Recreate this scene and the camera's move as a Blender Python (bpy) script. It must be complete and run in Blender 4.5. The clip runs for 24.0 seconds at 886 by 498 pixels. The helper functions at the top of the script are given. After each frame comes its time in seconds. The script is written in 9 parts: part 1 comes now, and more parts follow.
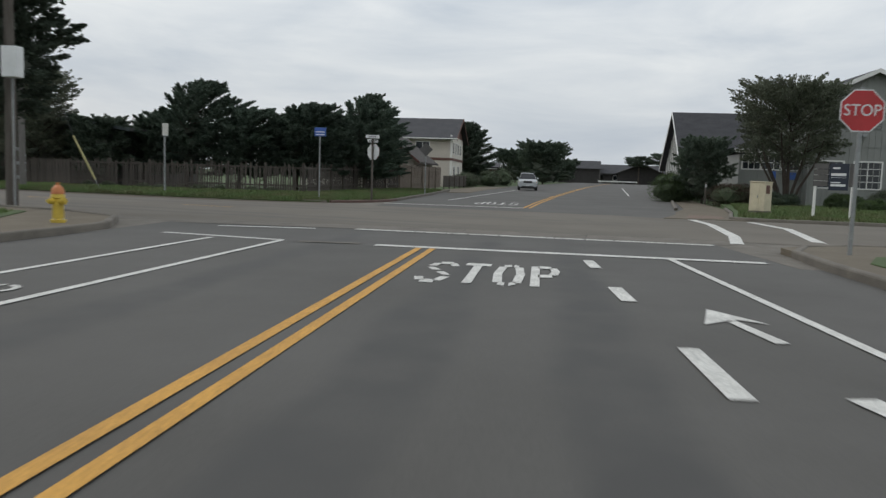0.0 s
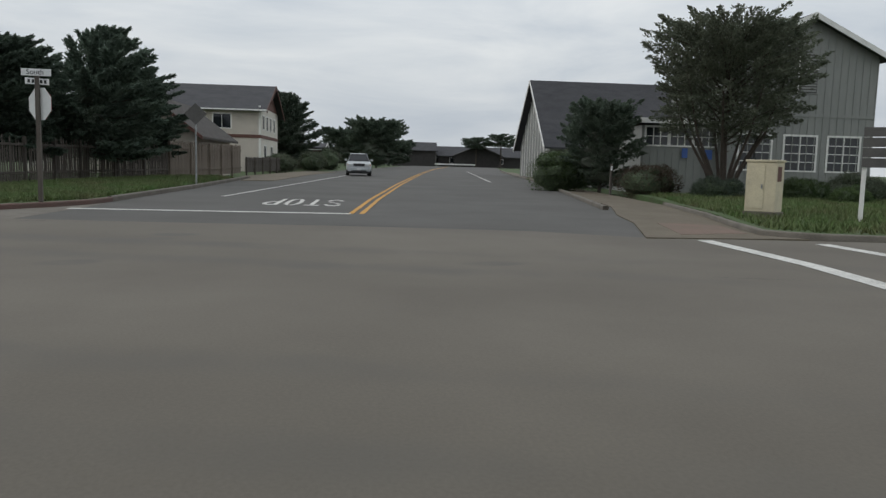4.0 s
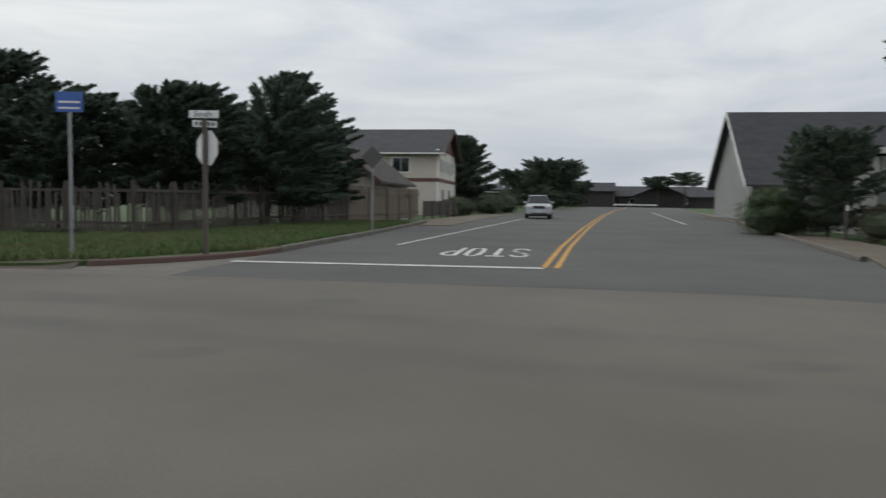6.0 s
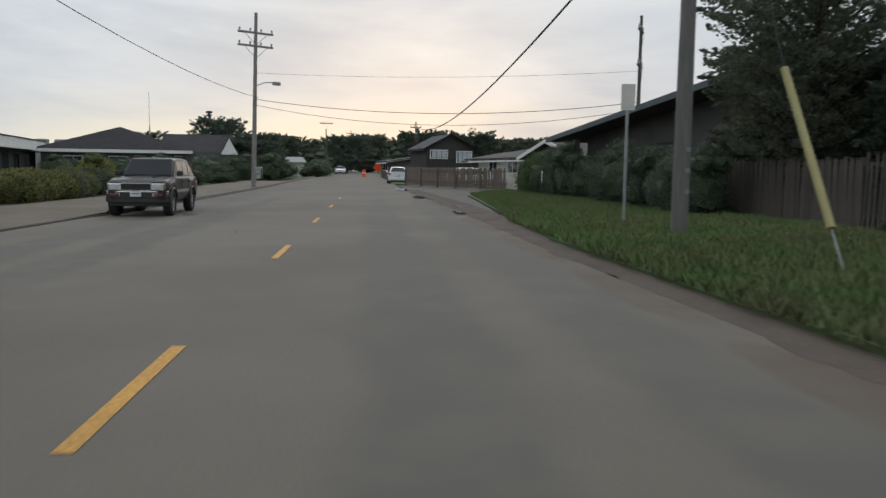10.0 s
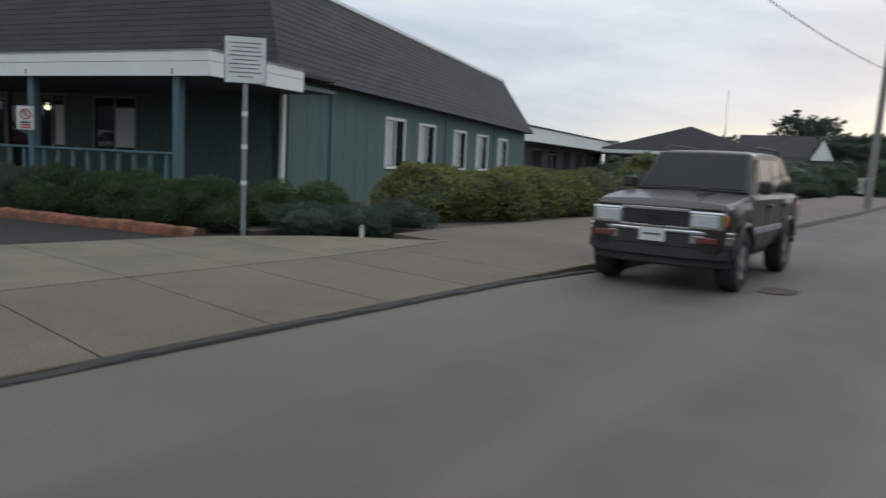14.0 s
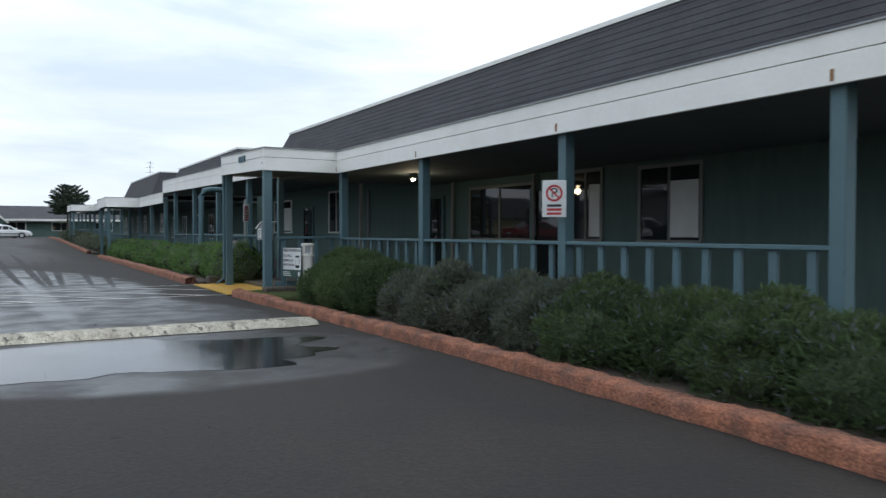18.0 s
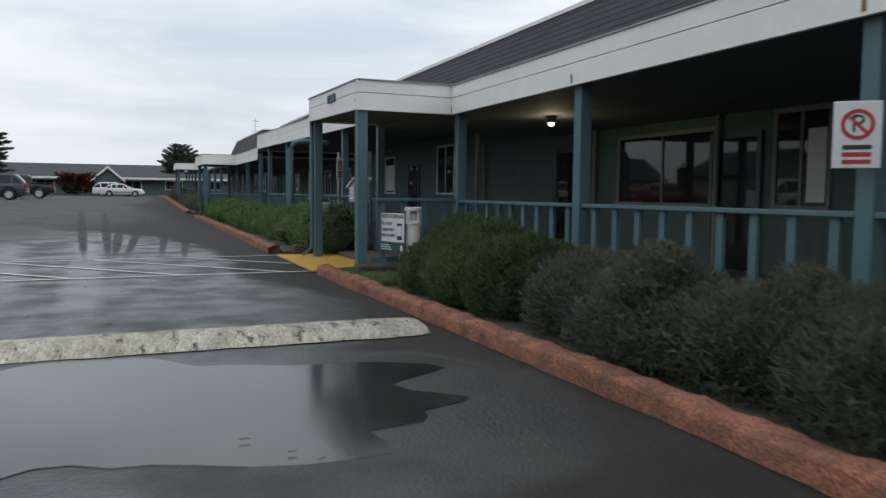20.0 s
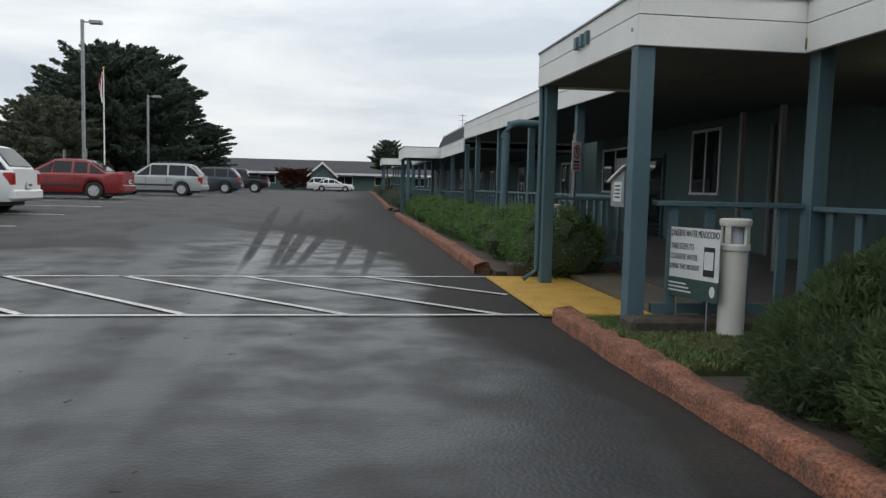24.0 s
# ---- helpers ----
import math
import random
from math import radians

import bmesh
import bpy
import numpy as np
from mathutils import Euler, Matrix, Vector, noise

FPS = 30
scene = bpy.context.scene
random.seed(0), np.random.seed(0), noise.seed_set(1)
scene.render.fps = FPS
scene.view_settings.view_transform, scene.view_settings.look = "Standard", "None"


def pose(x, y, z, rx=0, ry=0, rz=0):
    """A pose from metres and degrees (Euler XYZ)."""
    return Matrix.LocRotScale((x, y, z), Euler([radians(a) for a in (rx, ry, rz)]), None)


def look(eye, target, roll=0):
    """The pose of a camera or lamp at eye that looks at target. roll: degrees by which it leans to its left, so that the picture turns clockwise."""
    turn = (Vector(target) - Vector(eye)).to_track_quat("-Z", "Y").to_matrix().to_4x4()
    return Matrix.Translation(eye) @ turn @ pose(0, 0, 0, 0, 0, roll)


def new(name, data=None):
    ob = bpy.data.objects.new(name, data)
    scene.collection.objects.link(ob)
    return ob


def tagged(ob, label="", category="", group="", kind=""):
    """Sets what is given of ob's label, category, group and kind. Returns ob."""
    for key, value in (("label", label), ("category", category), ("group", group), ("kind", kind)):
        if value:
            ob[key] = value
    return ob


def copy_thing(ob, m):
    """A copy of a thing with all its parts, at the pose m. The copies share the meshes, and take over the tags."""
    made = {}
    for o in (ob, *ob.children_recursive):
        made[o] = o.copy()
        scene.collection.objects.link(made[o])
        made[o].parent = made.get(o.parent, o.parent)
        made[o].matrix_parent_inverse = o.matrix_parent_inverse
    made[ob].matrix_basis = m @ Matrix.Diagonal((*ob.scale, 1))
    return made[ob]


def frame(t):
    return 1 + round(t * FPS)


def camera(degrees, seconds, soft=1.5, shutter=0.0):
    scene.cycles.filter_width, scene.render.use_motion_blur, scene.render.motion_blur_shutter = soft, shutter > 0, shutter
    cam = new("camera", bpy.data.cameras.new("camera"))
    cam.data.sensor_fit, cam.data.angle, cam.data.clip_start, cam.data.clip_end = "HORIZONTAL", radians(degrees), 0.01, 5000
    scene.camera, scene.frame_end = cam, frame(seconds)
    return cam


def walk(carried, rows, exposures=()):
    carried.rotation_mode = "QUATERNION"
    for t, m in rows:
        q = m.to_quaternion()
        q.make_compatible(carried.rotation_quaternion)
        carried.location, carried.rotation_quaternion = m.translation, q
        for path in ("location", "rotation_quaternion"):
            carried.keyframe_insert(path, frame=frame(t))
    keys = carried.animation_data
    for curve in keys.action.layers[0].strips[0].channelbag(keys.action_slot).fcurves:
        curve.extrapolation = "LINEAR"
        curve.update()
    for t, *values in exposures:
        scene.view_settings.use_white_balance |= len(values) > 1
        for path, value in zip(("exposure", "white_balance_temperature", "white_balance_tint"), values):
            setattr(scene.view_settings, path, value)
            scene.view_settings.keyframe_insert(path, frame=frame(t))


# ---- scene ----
cam = camera(60.75, 24.0, soft=1.4, shutter=0.4)
ROWS = [
    (0.0, -1.865, -0.711, 1.344, 84.53, -1.84, 7.35),
    (0.5, -2.312, 2.880, 1.321, 84.19, -2.07, 5.45),
    (1.0, -2.545, 6.114, 1.302, 83.67, -2.22, 3.00),
    (1.5, -2.563, 8.953, 1.275, 83.45, -2.07, 0.37),
    (2.0, -2.511, 11.383, 1.284, 83.29, -2.04, -2.22),
    (2.5, -2.343, 13.430, 1.260, 83.35, -2.00, -4.40),
    (4.5, -2.084, 16.710, 1.241, 83.84, -1.49, -5.30),
    (5.0, -2.122, 17.461, 1.249, 84.42, -1.58, -3.43),
    (5.5, -2.253, 18.245, 1.274, 86.08, -1.59, 0.60),
    (6.0, -2.562, 19.287, 1.290, 86.54, -0.72, 7.81),
    (6.5, -3.244, 20.621, 1.309, 85.17, -2.38, 16.56),
    (7.0, -4.162, 22.202, 1.339, 84.73, -1.82, 26.88),
    (7.5, -5.748, 22.986, 1.304, 85.21, -2.42, 34.58),
    (8.0, -7.280, 24.118, 1.293, 85.10, -0.69, 45.32),
    (8.5, -9.234, 25.215, 1.314, 85.08, -1.00, 55.13),
    (9.0, -11.782, 26.233, 1.325, 84.79, -1.20, 63.05),
    (9.5, -14.329, 27.065, 1.303, 84.32, -0.93, 68.95),
    (11.5, -22.637, 29.160, 1.306, 84.39, -0.89, 78.79),
    (12.0, -24.160, 29.189, 1.339, 84.38, -1.42, 82.90),
    (12.5, -25.649, 29.028, 1.320, 84.23, -1.85, 89.60),
    (13.0, -27.149, 28.681, 1.304, 84.01, -2.05, 97.15),
    (13.5, -28.523, 28.127, 1.308, 83.83, -1.96, 105.55),
    (14.0, -29.712, 27.273, 1.289, 83.37, -2.67, 113.91),
    (14.5, -30.752, 26.419, 1.270, 82.83, -2.55, 121.35),
    (15.0, -31.524, 25.647, 1.281, 82.53, -2.84, 127.41),
    (15.5, -32.152, 24.874, 1.252, 82.43, -2.54, 132.34),
    (16.0, -32.694, 24.153, 1.245, 82.55, -1.20, 136.73),
    (16.5, -33.151, 23.447, 1.286, 84.03, -0.58, 140.98),
    (17.0, -33.570, 22.697, 1.320, 85.92, -0.39, 144.63),
    (17.5, -33.901, 22.005, 1.314, 88.28, -0.43, 147.47),
    (18.0, -34.274, 21.273, 1.325, 88.76, -0.10, 150.84),
    (18.5, -34.596, 20.482, 1.333, 87.74, -0.20, 153.03),
    (20.5, -35.796, 16.528, 1.307, 85.55, -0.81, 160.64),
    (21.0, -35.991, 15.572, 1.303, 85.33, -1.01, 162.94),
    (21.5, -36.097, 14.683, 1.313, 85.10, -1.11, 165.96),
    (22.0, -36.151, 13.912, 1.302, 85.14, -1.51, 168.98),
    (22.5, -36.155, 13.356, 1.298, 85.25, -1.48, 171.49),
    (23.0, -36.147, 12.998, 1.307, 85.32, -1.35, 173.03),
    (23.5, -36.162, 12.790, 1.307, 85.37, -1.36, 173.71),
    (24.0, -36.176, 12.740, 1.301, 85.41, -1.39, 173.86),
]
EXPOSURES = [(0.0, -0.15, 6500, 10), (2.5, -0.18, 6500, 10), (5.0, -0.2, 6500, 10), (7.0, -0.15, 6500, 10), (8.0, -0.05, 6450, 10), (9.5, -0.2, 6350, 10), (12.0, -0.4, 6150, 10), (13.0, -0.5, 6100, 10), (14.0, -0.1, 6100, 10), (15.0, 0.45, 6050, 10), (16.0, 0.85, 6050, 10), (17.0, 0.72, 6000, 10), (18.5, 0.25, 6100, 10), (21.0, 0.1, 6450, 10), (24.0, 0.1, 6500, 10)]
walk(cam, [(t, pose(x, y, z, rx, ry, rz)) for t, x, y, z, rx, ry, rz in ROWS], EXPOSURES)
# overcast evening: a cloud-covered Nishita sky, even, a little warm low in the west
SUN_AZ, SUN_EL = radians(285), radians(7)
world = bpy.data.worlds.new("sky")
scene.world = world
world.use_nodes = True
wn, wl = world.node_tree.nodes, world.node_tree.links
wn.clear()
w_out = wn.new("ShaderNodeOutputWorld")
w_bg = wn.new("ShaderNodeBackground")
w_sky = wn.new("ShaderNodeTexSky")
w_sky.sky_type, w_sky.sun_disc = "NISHITA", False
w_sky.sun_elevation, w_sky.sun_rotation = SUN_EL, SUN_AZ
w_sky.air_density, w_sky.dust_density = 1.3, 3.0
w_bg.inputs[1].default_value = 0.10
w_co = wn.new("ShaderNodeTexCoord")
w_sep = wn.new("ShaderNodeSeparateXYZ")
wl.new(w_co.outputs["Generated"], w_sep.inputs[0])
w_map = wn.new("ShaderNodeMapping")
w_map.inputs["Scale"].default_value = (1.0, 1.0, 4.5)
wl.new(w_co.outputs["Generated"], w_map.inputs[0])
w_noise = wn.new("ShaderNodeTexNoise")
w_noise.inputs["Scale"].default_value, w_noise.inputs["Detail"].default_value = 2.6, 6
w_noise.inputs["Roughness"].default_value, w_noise.inputs["Distortion"].default_value = 0.55, 0.4
wl.new(w_map.outputs[0], w_noise.inputs["Vector"])
w_ramp = wn.new("ShaderNodeValToRGB")
w_ramp.color_ramp.elements[0].position, w_ramp.color_ramp.elements[0].color = 0.32, (6.0, 6.7, 7.5, 1)
w_ramp.color_ramp.elements[1].position, w_ramp.color_ramp.elements[1].color = 0.74, (9.7, 10.0, 10.05, 1)
wl.new(w_noise.outputs["Fac"], w_ramp.inputs[0])
# an overcast dome is brightest overhead
w_up = wn.new("ShaderNodeMapRange")
w_up.inputs["From Min"].default_value, w_up.inputs["From Max"].default_value = 0.0, 0.75
w_up.inputs["To Min"].default_value, w_up.inputs["To Max"].default_value = 0.90, 1.42
wl.new(w_sep.outputs["Z"], w_up.inputs["Value"])
w_mul = wn.new("ShaderNodeMix")
w_mul.data_type, w_mul.blend_type = "RGBA", "MULTIPLY"
w_mul.inputs["Factor"].default_value = 1.0
wl.new(w_ramp.outputs["Color"], w_mul.inputs["A"])
wl.new(w_up.outputs["Result"], w_mul.inputs["B"])
w_mix = wn.new("ShaderNodeMix")
w_mix.data_type = "RGBA"
w_mix.inputs["Factor"].default_value = 0.935
wl.new(w_sky.outputs["Color"], w_mix.inputs["A"])
# the thin cloud low in the west still passes the sunset
w_dir = wn.new("ShaderNodeVectorMath")
w_dir.operation = "DOT_PRODUCT"
wl.new(w_co.outputs["Generated"], w_dir.inputs[0])
w_dir.inputs[1].default_value = (-0.955, 0.29, 0.06)
w_west = wn.new("ShaderNodeMapRange")
w_west.interpolation_type = "SMOOTHSTEP"
w_west.inputs["From Min"].default_value, w_west.inputs["From Max"].default_value = 0.70, 1.0
wl.new(w_dir.outputs["Value"], w_west.inputs["Value"])
w_low = wn.new("ShaderNodeMapRange")
w_low.interpolation_type = "SMOOTHSTEP"
w_low.inputs["From Min"].default_value, w_low.inputs["From Max"].default_value = 0.115, 0.01
wl.new(w_sep.outputs["Z"], w_low.inputs["Value"])
w_band = wn.new("ShaderNodeMath")
w_band.operation = "MULTIPLY"
wl.new(w_west.outputs["Result"], w_band.inputs[0])
wl.new(w_low.outputs["Result"], w_band.inputs[1])
w_gap = wn.new("ShaderNodeMath")
w_gap.operation = "MULTIPLY"
w_open = wn.new("ShaderNodeMapRange")
w_open.inputs["From Min"].default_value, w_open.inputs["From Max"].default_value = 0.40, 0.62
w_open.inputs["To Min"].default_value = 0.15
wl.new(w_noise.outputs["Fac"], w_open.inputs["Value"])
wl.new(w_band.outputs[0], w_gap.inputs[0])
wl.new(w_open.outputs["Result"], w_gap.inputs[1])
w_warm = wn.new("ShaderNodeMix")
w_warm.data_type = "RGBA"
w_warm.inputs["B"].default_value = (11.2, 10.3, 7.9, 1)
wl.new(w_gap.outputs[0], w_warm.inputs["Factor"])
wl.new(w_mul.outputs["Result"], w_warm.inputs["A"])
wl.new(w_warm.outputs["Result"], w_mix.inputs["B"])
wl.new(w_mix.outputs["Result"], w_bg.inputs["Color"])
wl.new(w_bg.outputs[0], w_out.inputs[0])

sun = new("sun", bpy.data.lights.new("sun", "SUN"))
sun.data.energy, sun.data.angle, sun.data.color = 0.7, radians(25), (1.0, 0.97, 0.93)
sun.matrix_world = look((0, 0, 50), (54, -16, 8))
# ---- materials ----
MATS = {}


def mat(name, a, b=None, scale=3.0, fine=60.0, rough=0.8, metal=0.0, bump=0.08, mixfine=0.12, vary=0.0, spec=0.5, coat=0.0, stretch=(1, 1, 1), rvar=0.08):
    """A surface with broad stains and fine grain between two base colours; vary shifts alike pieces."""
    if name in MATS:
        return MATS[name]
    m = MATS[name] = bpy.data.materials.new(name)
    m.use_nodes = True
    n, l = m.node_tree.nodes, m.node_tree.links
    p = n["Principled BSDF"]
    b = b or tuple(c * 0.8 for c in a)
    co = n.new("ShaderNodeTexCoord")
    mp = n.new("ShaderNodeMapping")
    mp.inputs["Scale"].default_value = stretch
    l.new(co.outputs["Object"], mp.inputs[0])
    n1, n2 = n.new("ShaderNodeTexNoise"), n.new("ShaderNodeTexNoise")
    n1.inputs["Scale"].default_value, n1.inputs["Detail"].default_value, n1.inputs["Roughness"].default_value = scale, 5, 0.6
    n2.inputs["Scale"].default_value, n2.inputs["Detail"].default_value = fine, 3
    l.new(mp.outputs[0], n1.inputs["Vector"])
    l.new(mp.outputs[0], n2.inputs["Vector"])
    r1 = n.new("ShaderNodeMapRange")
    r1.inputs["From Min"].default_value, r1.inputs["From Max"].default_value = 0.32, 0.68
    l.new(n1.outputs["Fac"], r1.inputs["Value"])
    mx = n.new("ShaderNodeMix")
    mx.data_type = "RGBA"
    mx.inputs["A"].default_value, mx.inputs["B"].default_value = (*a, 1), (*b, 1)
    l.new(r1.outputs["Result"], mx.inputs["Factor"])
    fr = n.new("ShaderNodeMapRange")
    fr.inputs["From Min"].default_value, fr.inputs["From Max"].default_value = 0.3, 0.7
    fr.inputs["To Min"].default_value, fr.inputs["To Max"].default_value = 1 - mixfine, 1 + mixfine
    l.new(n2.outputs["Fac"], fr.inputs["Value"])
    mu = n.new("ShaderNodeMix")
    mu.data_type, mu.blend_type = "RGBA", "MULTIPLY"
    mu.inputs["Factor"].default_value = 1.0
    l.new(mx.outputs["Result"], mu.inputs["A"])
    l.new(fr.outputs["Result"], mu.inputs["B"])
    col = mu.outputs["Result"]
    if vary:
        oi = n.new("ShaderNodeObjectInfo")
        ge = n.new("ShaderNodeNewGeometry")
        ad = n.new("ShaderNodeMath")
        ad.operation = "ADD"
        l.new(oi.outputs["Random"], ad.inputs[0])
        l.new(ge.outputs["Random Per Island"], ad.inputs[1])
        vr = n.new("ShaderNodeMapRange")
        vr.inputs["From Max"].default_value = 2.0
        vr.inputs["To Min"].default_value, vr.inputs["To Max"].default_value = 1 - vary, 1 + vary
        l.new(ad.outputs[0], vr.inputs["Value"])
        mv = n.new("ShaderNodeMix")
        mv.data_type, mv.blend_type = "RGBA", "MULTIPLY"
        mv.inputs["Factor"].default_value = 1.0
        l.new(col, mv.inputs["A"])
        l.new(vr.outputs["Result"], mv.inputs["B"])
        col = mv.outputs["Result"]
    l.new(col, p.inputs["Base Color"])
    rr = n.new("ShaderNodeMapRange")
    rr.inputs["To Min"].default_value, rr.inputs["To Max"].default_value = max(0.02, rough - rvar), min(1, rough + rvar)
    l.new(n1.outputs["Fac"], rr.inputs["Value"])
    l.new(rr.outputs["Result"], p.inputs["Roughness"])
    p.inputs["Metallic"].default_value = metal
    p.inputs["Specular IOR Level"].default_value = spec
    p.inputs["Coat Weight"].default_value = coat
    if bump:
        bp = n.new("ShaderNodeBump")
        bp.inputs["Strength"].default_value, bp.inputs["Distance"].default_value = bump, 0.02
        l.new(n2.outputs["Fac"], bp.inputs["Height"])
        l.new(bp.outputs[0], p.inputs["Normal"])
    return m


def leaf_mat(name, a, b, scale, fine, rough, **kw):
    """Thin leaves: the plain surface, with some light let through."""
    m = mat(name, a, b, scale, fine, rough, **kw)
    n, l = m.node_tree.nodes, m.node_tree.links
    p, out = n["Principled BSDF"], n["Material Output"]
    tr, mx = n.new("ShaderNodeBsdfTranslucent"), n.new("ShaderNodeMixShader")
    l.new(p.inputs["Base Color"].links[0].from_socket, tr.inputs["Color"])
    mx.inputs[0].default_value = 0.5
    l.new(p.outputs[0], mx.inputs[1])
    l.new(tr.outputs[0], mx.inputs[2])
    l.new(mx.outputs[0], out.inputs["Surface"])
    p.inputs["Specular IOR Level"].default_value = 0.2
    return m


def stain_and_sheen(m, spots, wet, rough, ragged=0.55, soft=0.5):
    """Wetness, stains, painted sheen on asphalt: soft-edged ovals (x, y, rx, ry, turn) broken up by noise."""
    n, l = m.node_tree.nodes, m.node_tree.links
    p = n["Principled BSDF"]
    co, total = n.new("ShaderNodeTexCoord"), None
    nz = n.new("ShaderNodeTexNoise")
    nz.inputs["Scale"].default_value, nz.inputs["Detail"].default_value = 0.55, 6
    l.new(co.outputs["Object"], nz.inputs["Vector"])
    for x, y, rx, ry, turn in spots:
        mp = n.new("ShaderNodeMapping")
        mp.vector_type = "TEXTURE"
        mp.inputs["Location"].default_value, mp.inputs["Rotation"].default_value = (x, y, 0), (0, 0, turn)
        mp.inputs["Scale"].default_value = (rx, ry, 50)
        l.new(co.outputs["Object"], mp.inputs[0])
        ln = n.new("ShaderNodeVectorMath")
        ln.operation = "LENGTH"
        l.new(mp.outputs[0], ln.inputs[0])
        ad = n.new("ShaderNodeMath")
        ad.operation = "MULTIPLY_ADD"
        l.new(nz.outputs["Fac"], ad.inputs[0])
        ad.inputs[1].default_value = -ragged * 2
        l.new(ln.outputs["Value"], ad.inputs[2])
        rg = n.new("ShaderNodeMapRange")
        rg.interpolation_type = "SMOOTHSTEP"
        rg.inputs["From Min"].default_value, rg.inputs["From Max"].default_value = 1.0 - ragged, 1.0 - soft - ragged
        l.new(ad.outputs[0], rg.inputs["Value"])
        if total is None:
            total = rg.outputs["Result"]
        else:
            mm = n.new("ShaderNodeMath")
            mm.operation = "MAXIMUM"
            l.new(total, mm.inputs[0])
            l.new(rg.outputs["Result"], mm.inputs[1])
            total = mm.outputs[0]
    st = n.new("ShaderNodeTexNoise")
    st.inputs["Scale"].default_value, st.inputs["Detail"].default_value = 1.3, 5
    l.new(co.outputs["Object"], st.inputs["Vector"])
    sr = n.new("ShaderNodeMapRange")
    sr.inputs["From Min"].default_value, sr.inputs["From Max"].default_value, sr.inputs["To Min"].default_value = 0.35, 0.6, 0.45
    l.new(st.outputs["Fac"], sr.inputs["Value"])
    mk = n.new("ShaderNodeMath")
    mk.operation = "MULTIPLY"
    l.new(total, mk.inputs[0])
    l.new(sr.outputs["Result"], mk.inputs[1])
    for socket, value in (("Base Color", (*wet, 1)), ("Roughness", (rough, rough, rough, 1))):
        mx = n.new("ShaderNodeMix")
        mx.data_type = "RGBA"
        l.new(mk.outputs[0], mx.inputs["Factor"])
        l.new(p.inputs[socket].links[0].from_socket, mx.inputs["A"])
        mx.inputs["B"].default_value = value
        l.new(mx.outputs["Result"], p.inputs[socket])
    return m


def worn(m, under, scale, stretch, lo, hi):
    """Lets the ground show through where paint has chipped away."""
    n, l = m.node_tree.nodes, m.node_tree.links
    p = n["Principled BSDF"]
    co, mp, nz, rg, mx = (n.new(k) for k in ("ShaderNodeTexCoord", "ShaderNodeMapping", "ShaderNodeTexNoise", "ShaderNodeMapRange", "ShaderNodeMix"))
    mp.inputs["Scale"].default_value = stretch
    nz.inputs["Scale"].default_value, nz.inputs["Detail"].default_value, nz.inputs["Roughness"].default_value = scale, 8, 0.7
    rg.inputs["From Min"].default_value, rg.inputs["From Max"].default_value = lo, hi
    mx.data_type = "RGBA"
    mx.inputs["B"].default_value = (*under, 1)
    l.new(co.outputs["Object"], mp.inputs[0])
    l.new(mp.outputs[0], nz.inputs["Vector"])
    l.new(nz.outputs["Fac"], rg.inputs["Value"])
    l.new(rg.outputs["Result"], mx.inputs["Factor"])
    l.new(p.inputs["Base Color"].links[0].from_socket, mx.inputs["A"])
    l.new(mx.outputs["Result"], p.inputs["Base Color"])
    return m


def glow(name, colour, strength):
    m = MATS[name] = bpy.data.materials.new(name)
    m.use_nodes = True
    p = m.node_tree.nodes["Principled BSDF"]
    p.inputs["Base Color"].default_value = (*colour, 1)
    p.inputs["Emission Color"].default_value = (*colour, 1)
    p.inputs["Emission Strength"].default_value = strength
    return m


def glass(name, tint, rough=0.03, spec=0.45):
    """Dark window glass with a plain room behind it: dark body, clear gloss."""
    m = MATS[name] = bpy.data.materials.new(name)
    m.use_nodes = True
    p = m.node_tree.nodes["Principled BSDF"]
    p.inputs["Base Color"].default_value = (*tint, 1)
    p.inputs["Roughness"].default_value = rough
    p.inputs["Specular IOR Level"].default_value = spec
    return m


ASPHALT = mat("asphalt_worn", (0.086, 0.081, 0.074), (0.066, 0.062, 0.056), 0.30, 45, 0.9, bump=0.04, mixfine=0.09)
CONCRETE_ROAD = mat("chip_seal_road", (0.128, 0.112, 0.089), (0.096, 0.083, 0.066), 0.20, 40, 0.9, bump=0.04, mixfine=0.08)
# mud washed off the verge onto the street
stain_and_sheen(CONCRETE_ROAD, ((-17.5, 31.30, 1.3, 0.32, -0.1), (-20.4, 31.55, 1.6, 0.38, -0.2), (-24.0, 32.3, 2.4, 0.42, -0.2), (-29.0, 33.3, 2.8, 0.40, -0.2), (-34.5, 34.4, 3.0, 0.45, -0.2), (-40.0, 35.5, 3.2, 0.55, -0.2), (-46.5, 36.8, 3.6, 0.6, -0.2)), (0.085, 0.062, 0.042), 0.92, 0.55, 0.3)
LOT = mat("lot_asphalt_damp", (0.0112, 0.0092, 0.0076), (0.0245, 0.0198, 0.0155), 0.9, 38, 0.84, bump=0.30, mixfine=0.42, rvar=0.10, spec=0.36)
# wet areas: smoother, with the sky's sheen added as a paler base colour
stain_and_sheen(LOT, ((-34.3, 3.5, 2.85, 10.2, 0.0), (-35.1, 9.0, 2.75, 4.4, 0.0), (-31.6, 1.2, 2.6, 3.2, 0.5), (-33.0, -3.6, 1.6, 3.4, 0.35)), (0.030, 0.031, 0.032), 0.33, 0.22, 0.13)
stain_and_sheen(LOT, ((-35.6, 13.0, 2.9, 1.9, -0.12), (-36.5, 12.6, 1.7, 1.5, -0.12)), (0.020, 0.020, 0.020), 0.3, 0.25, 0.2)
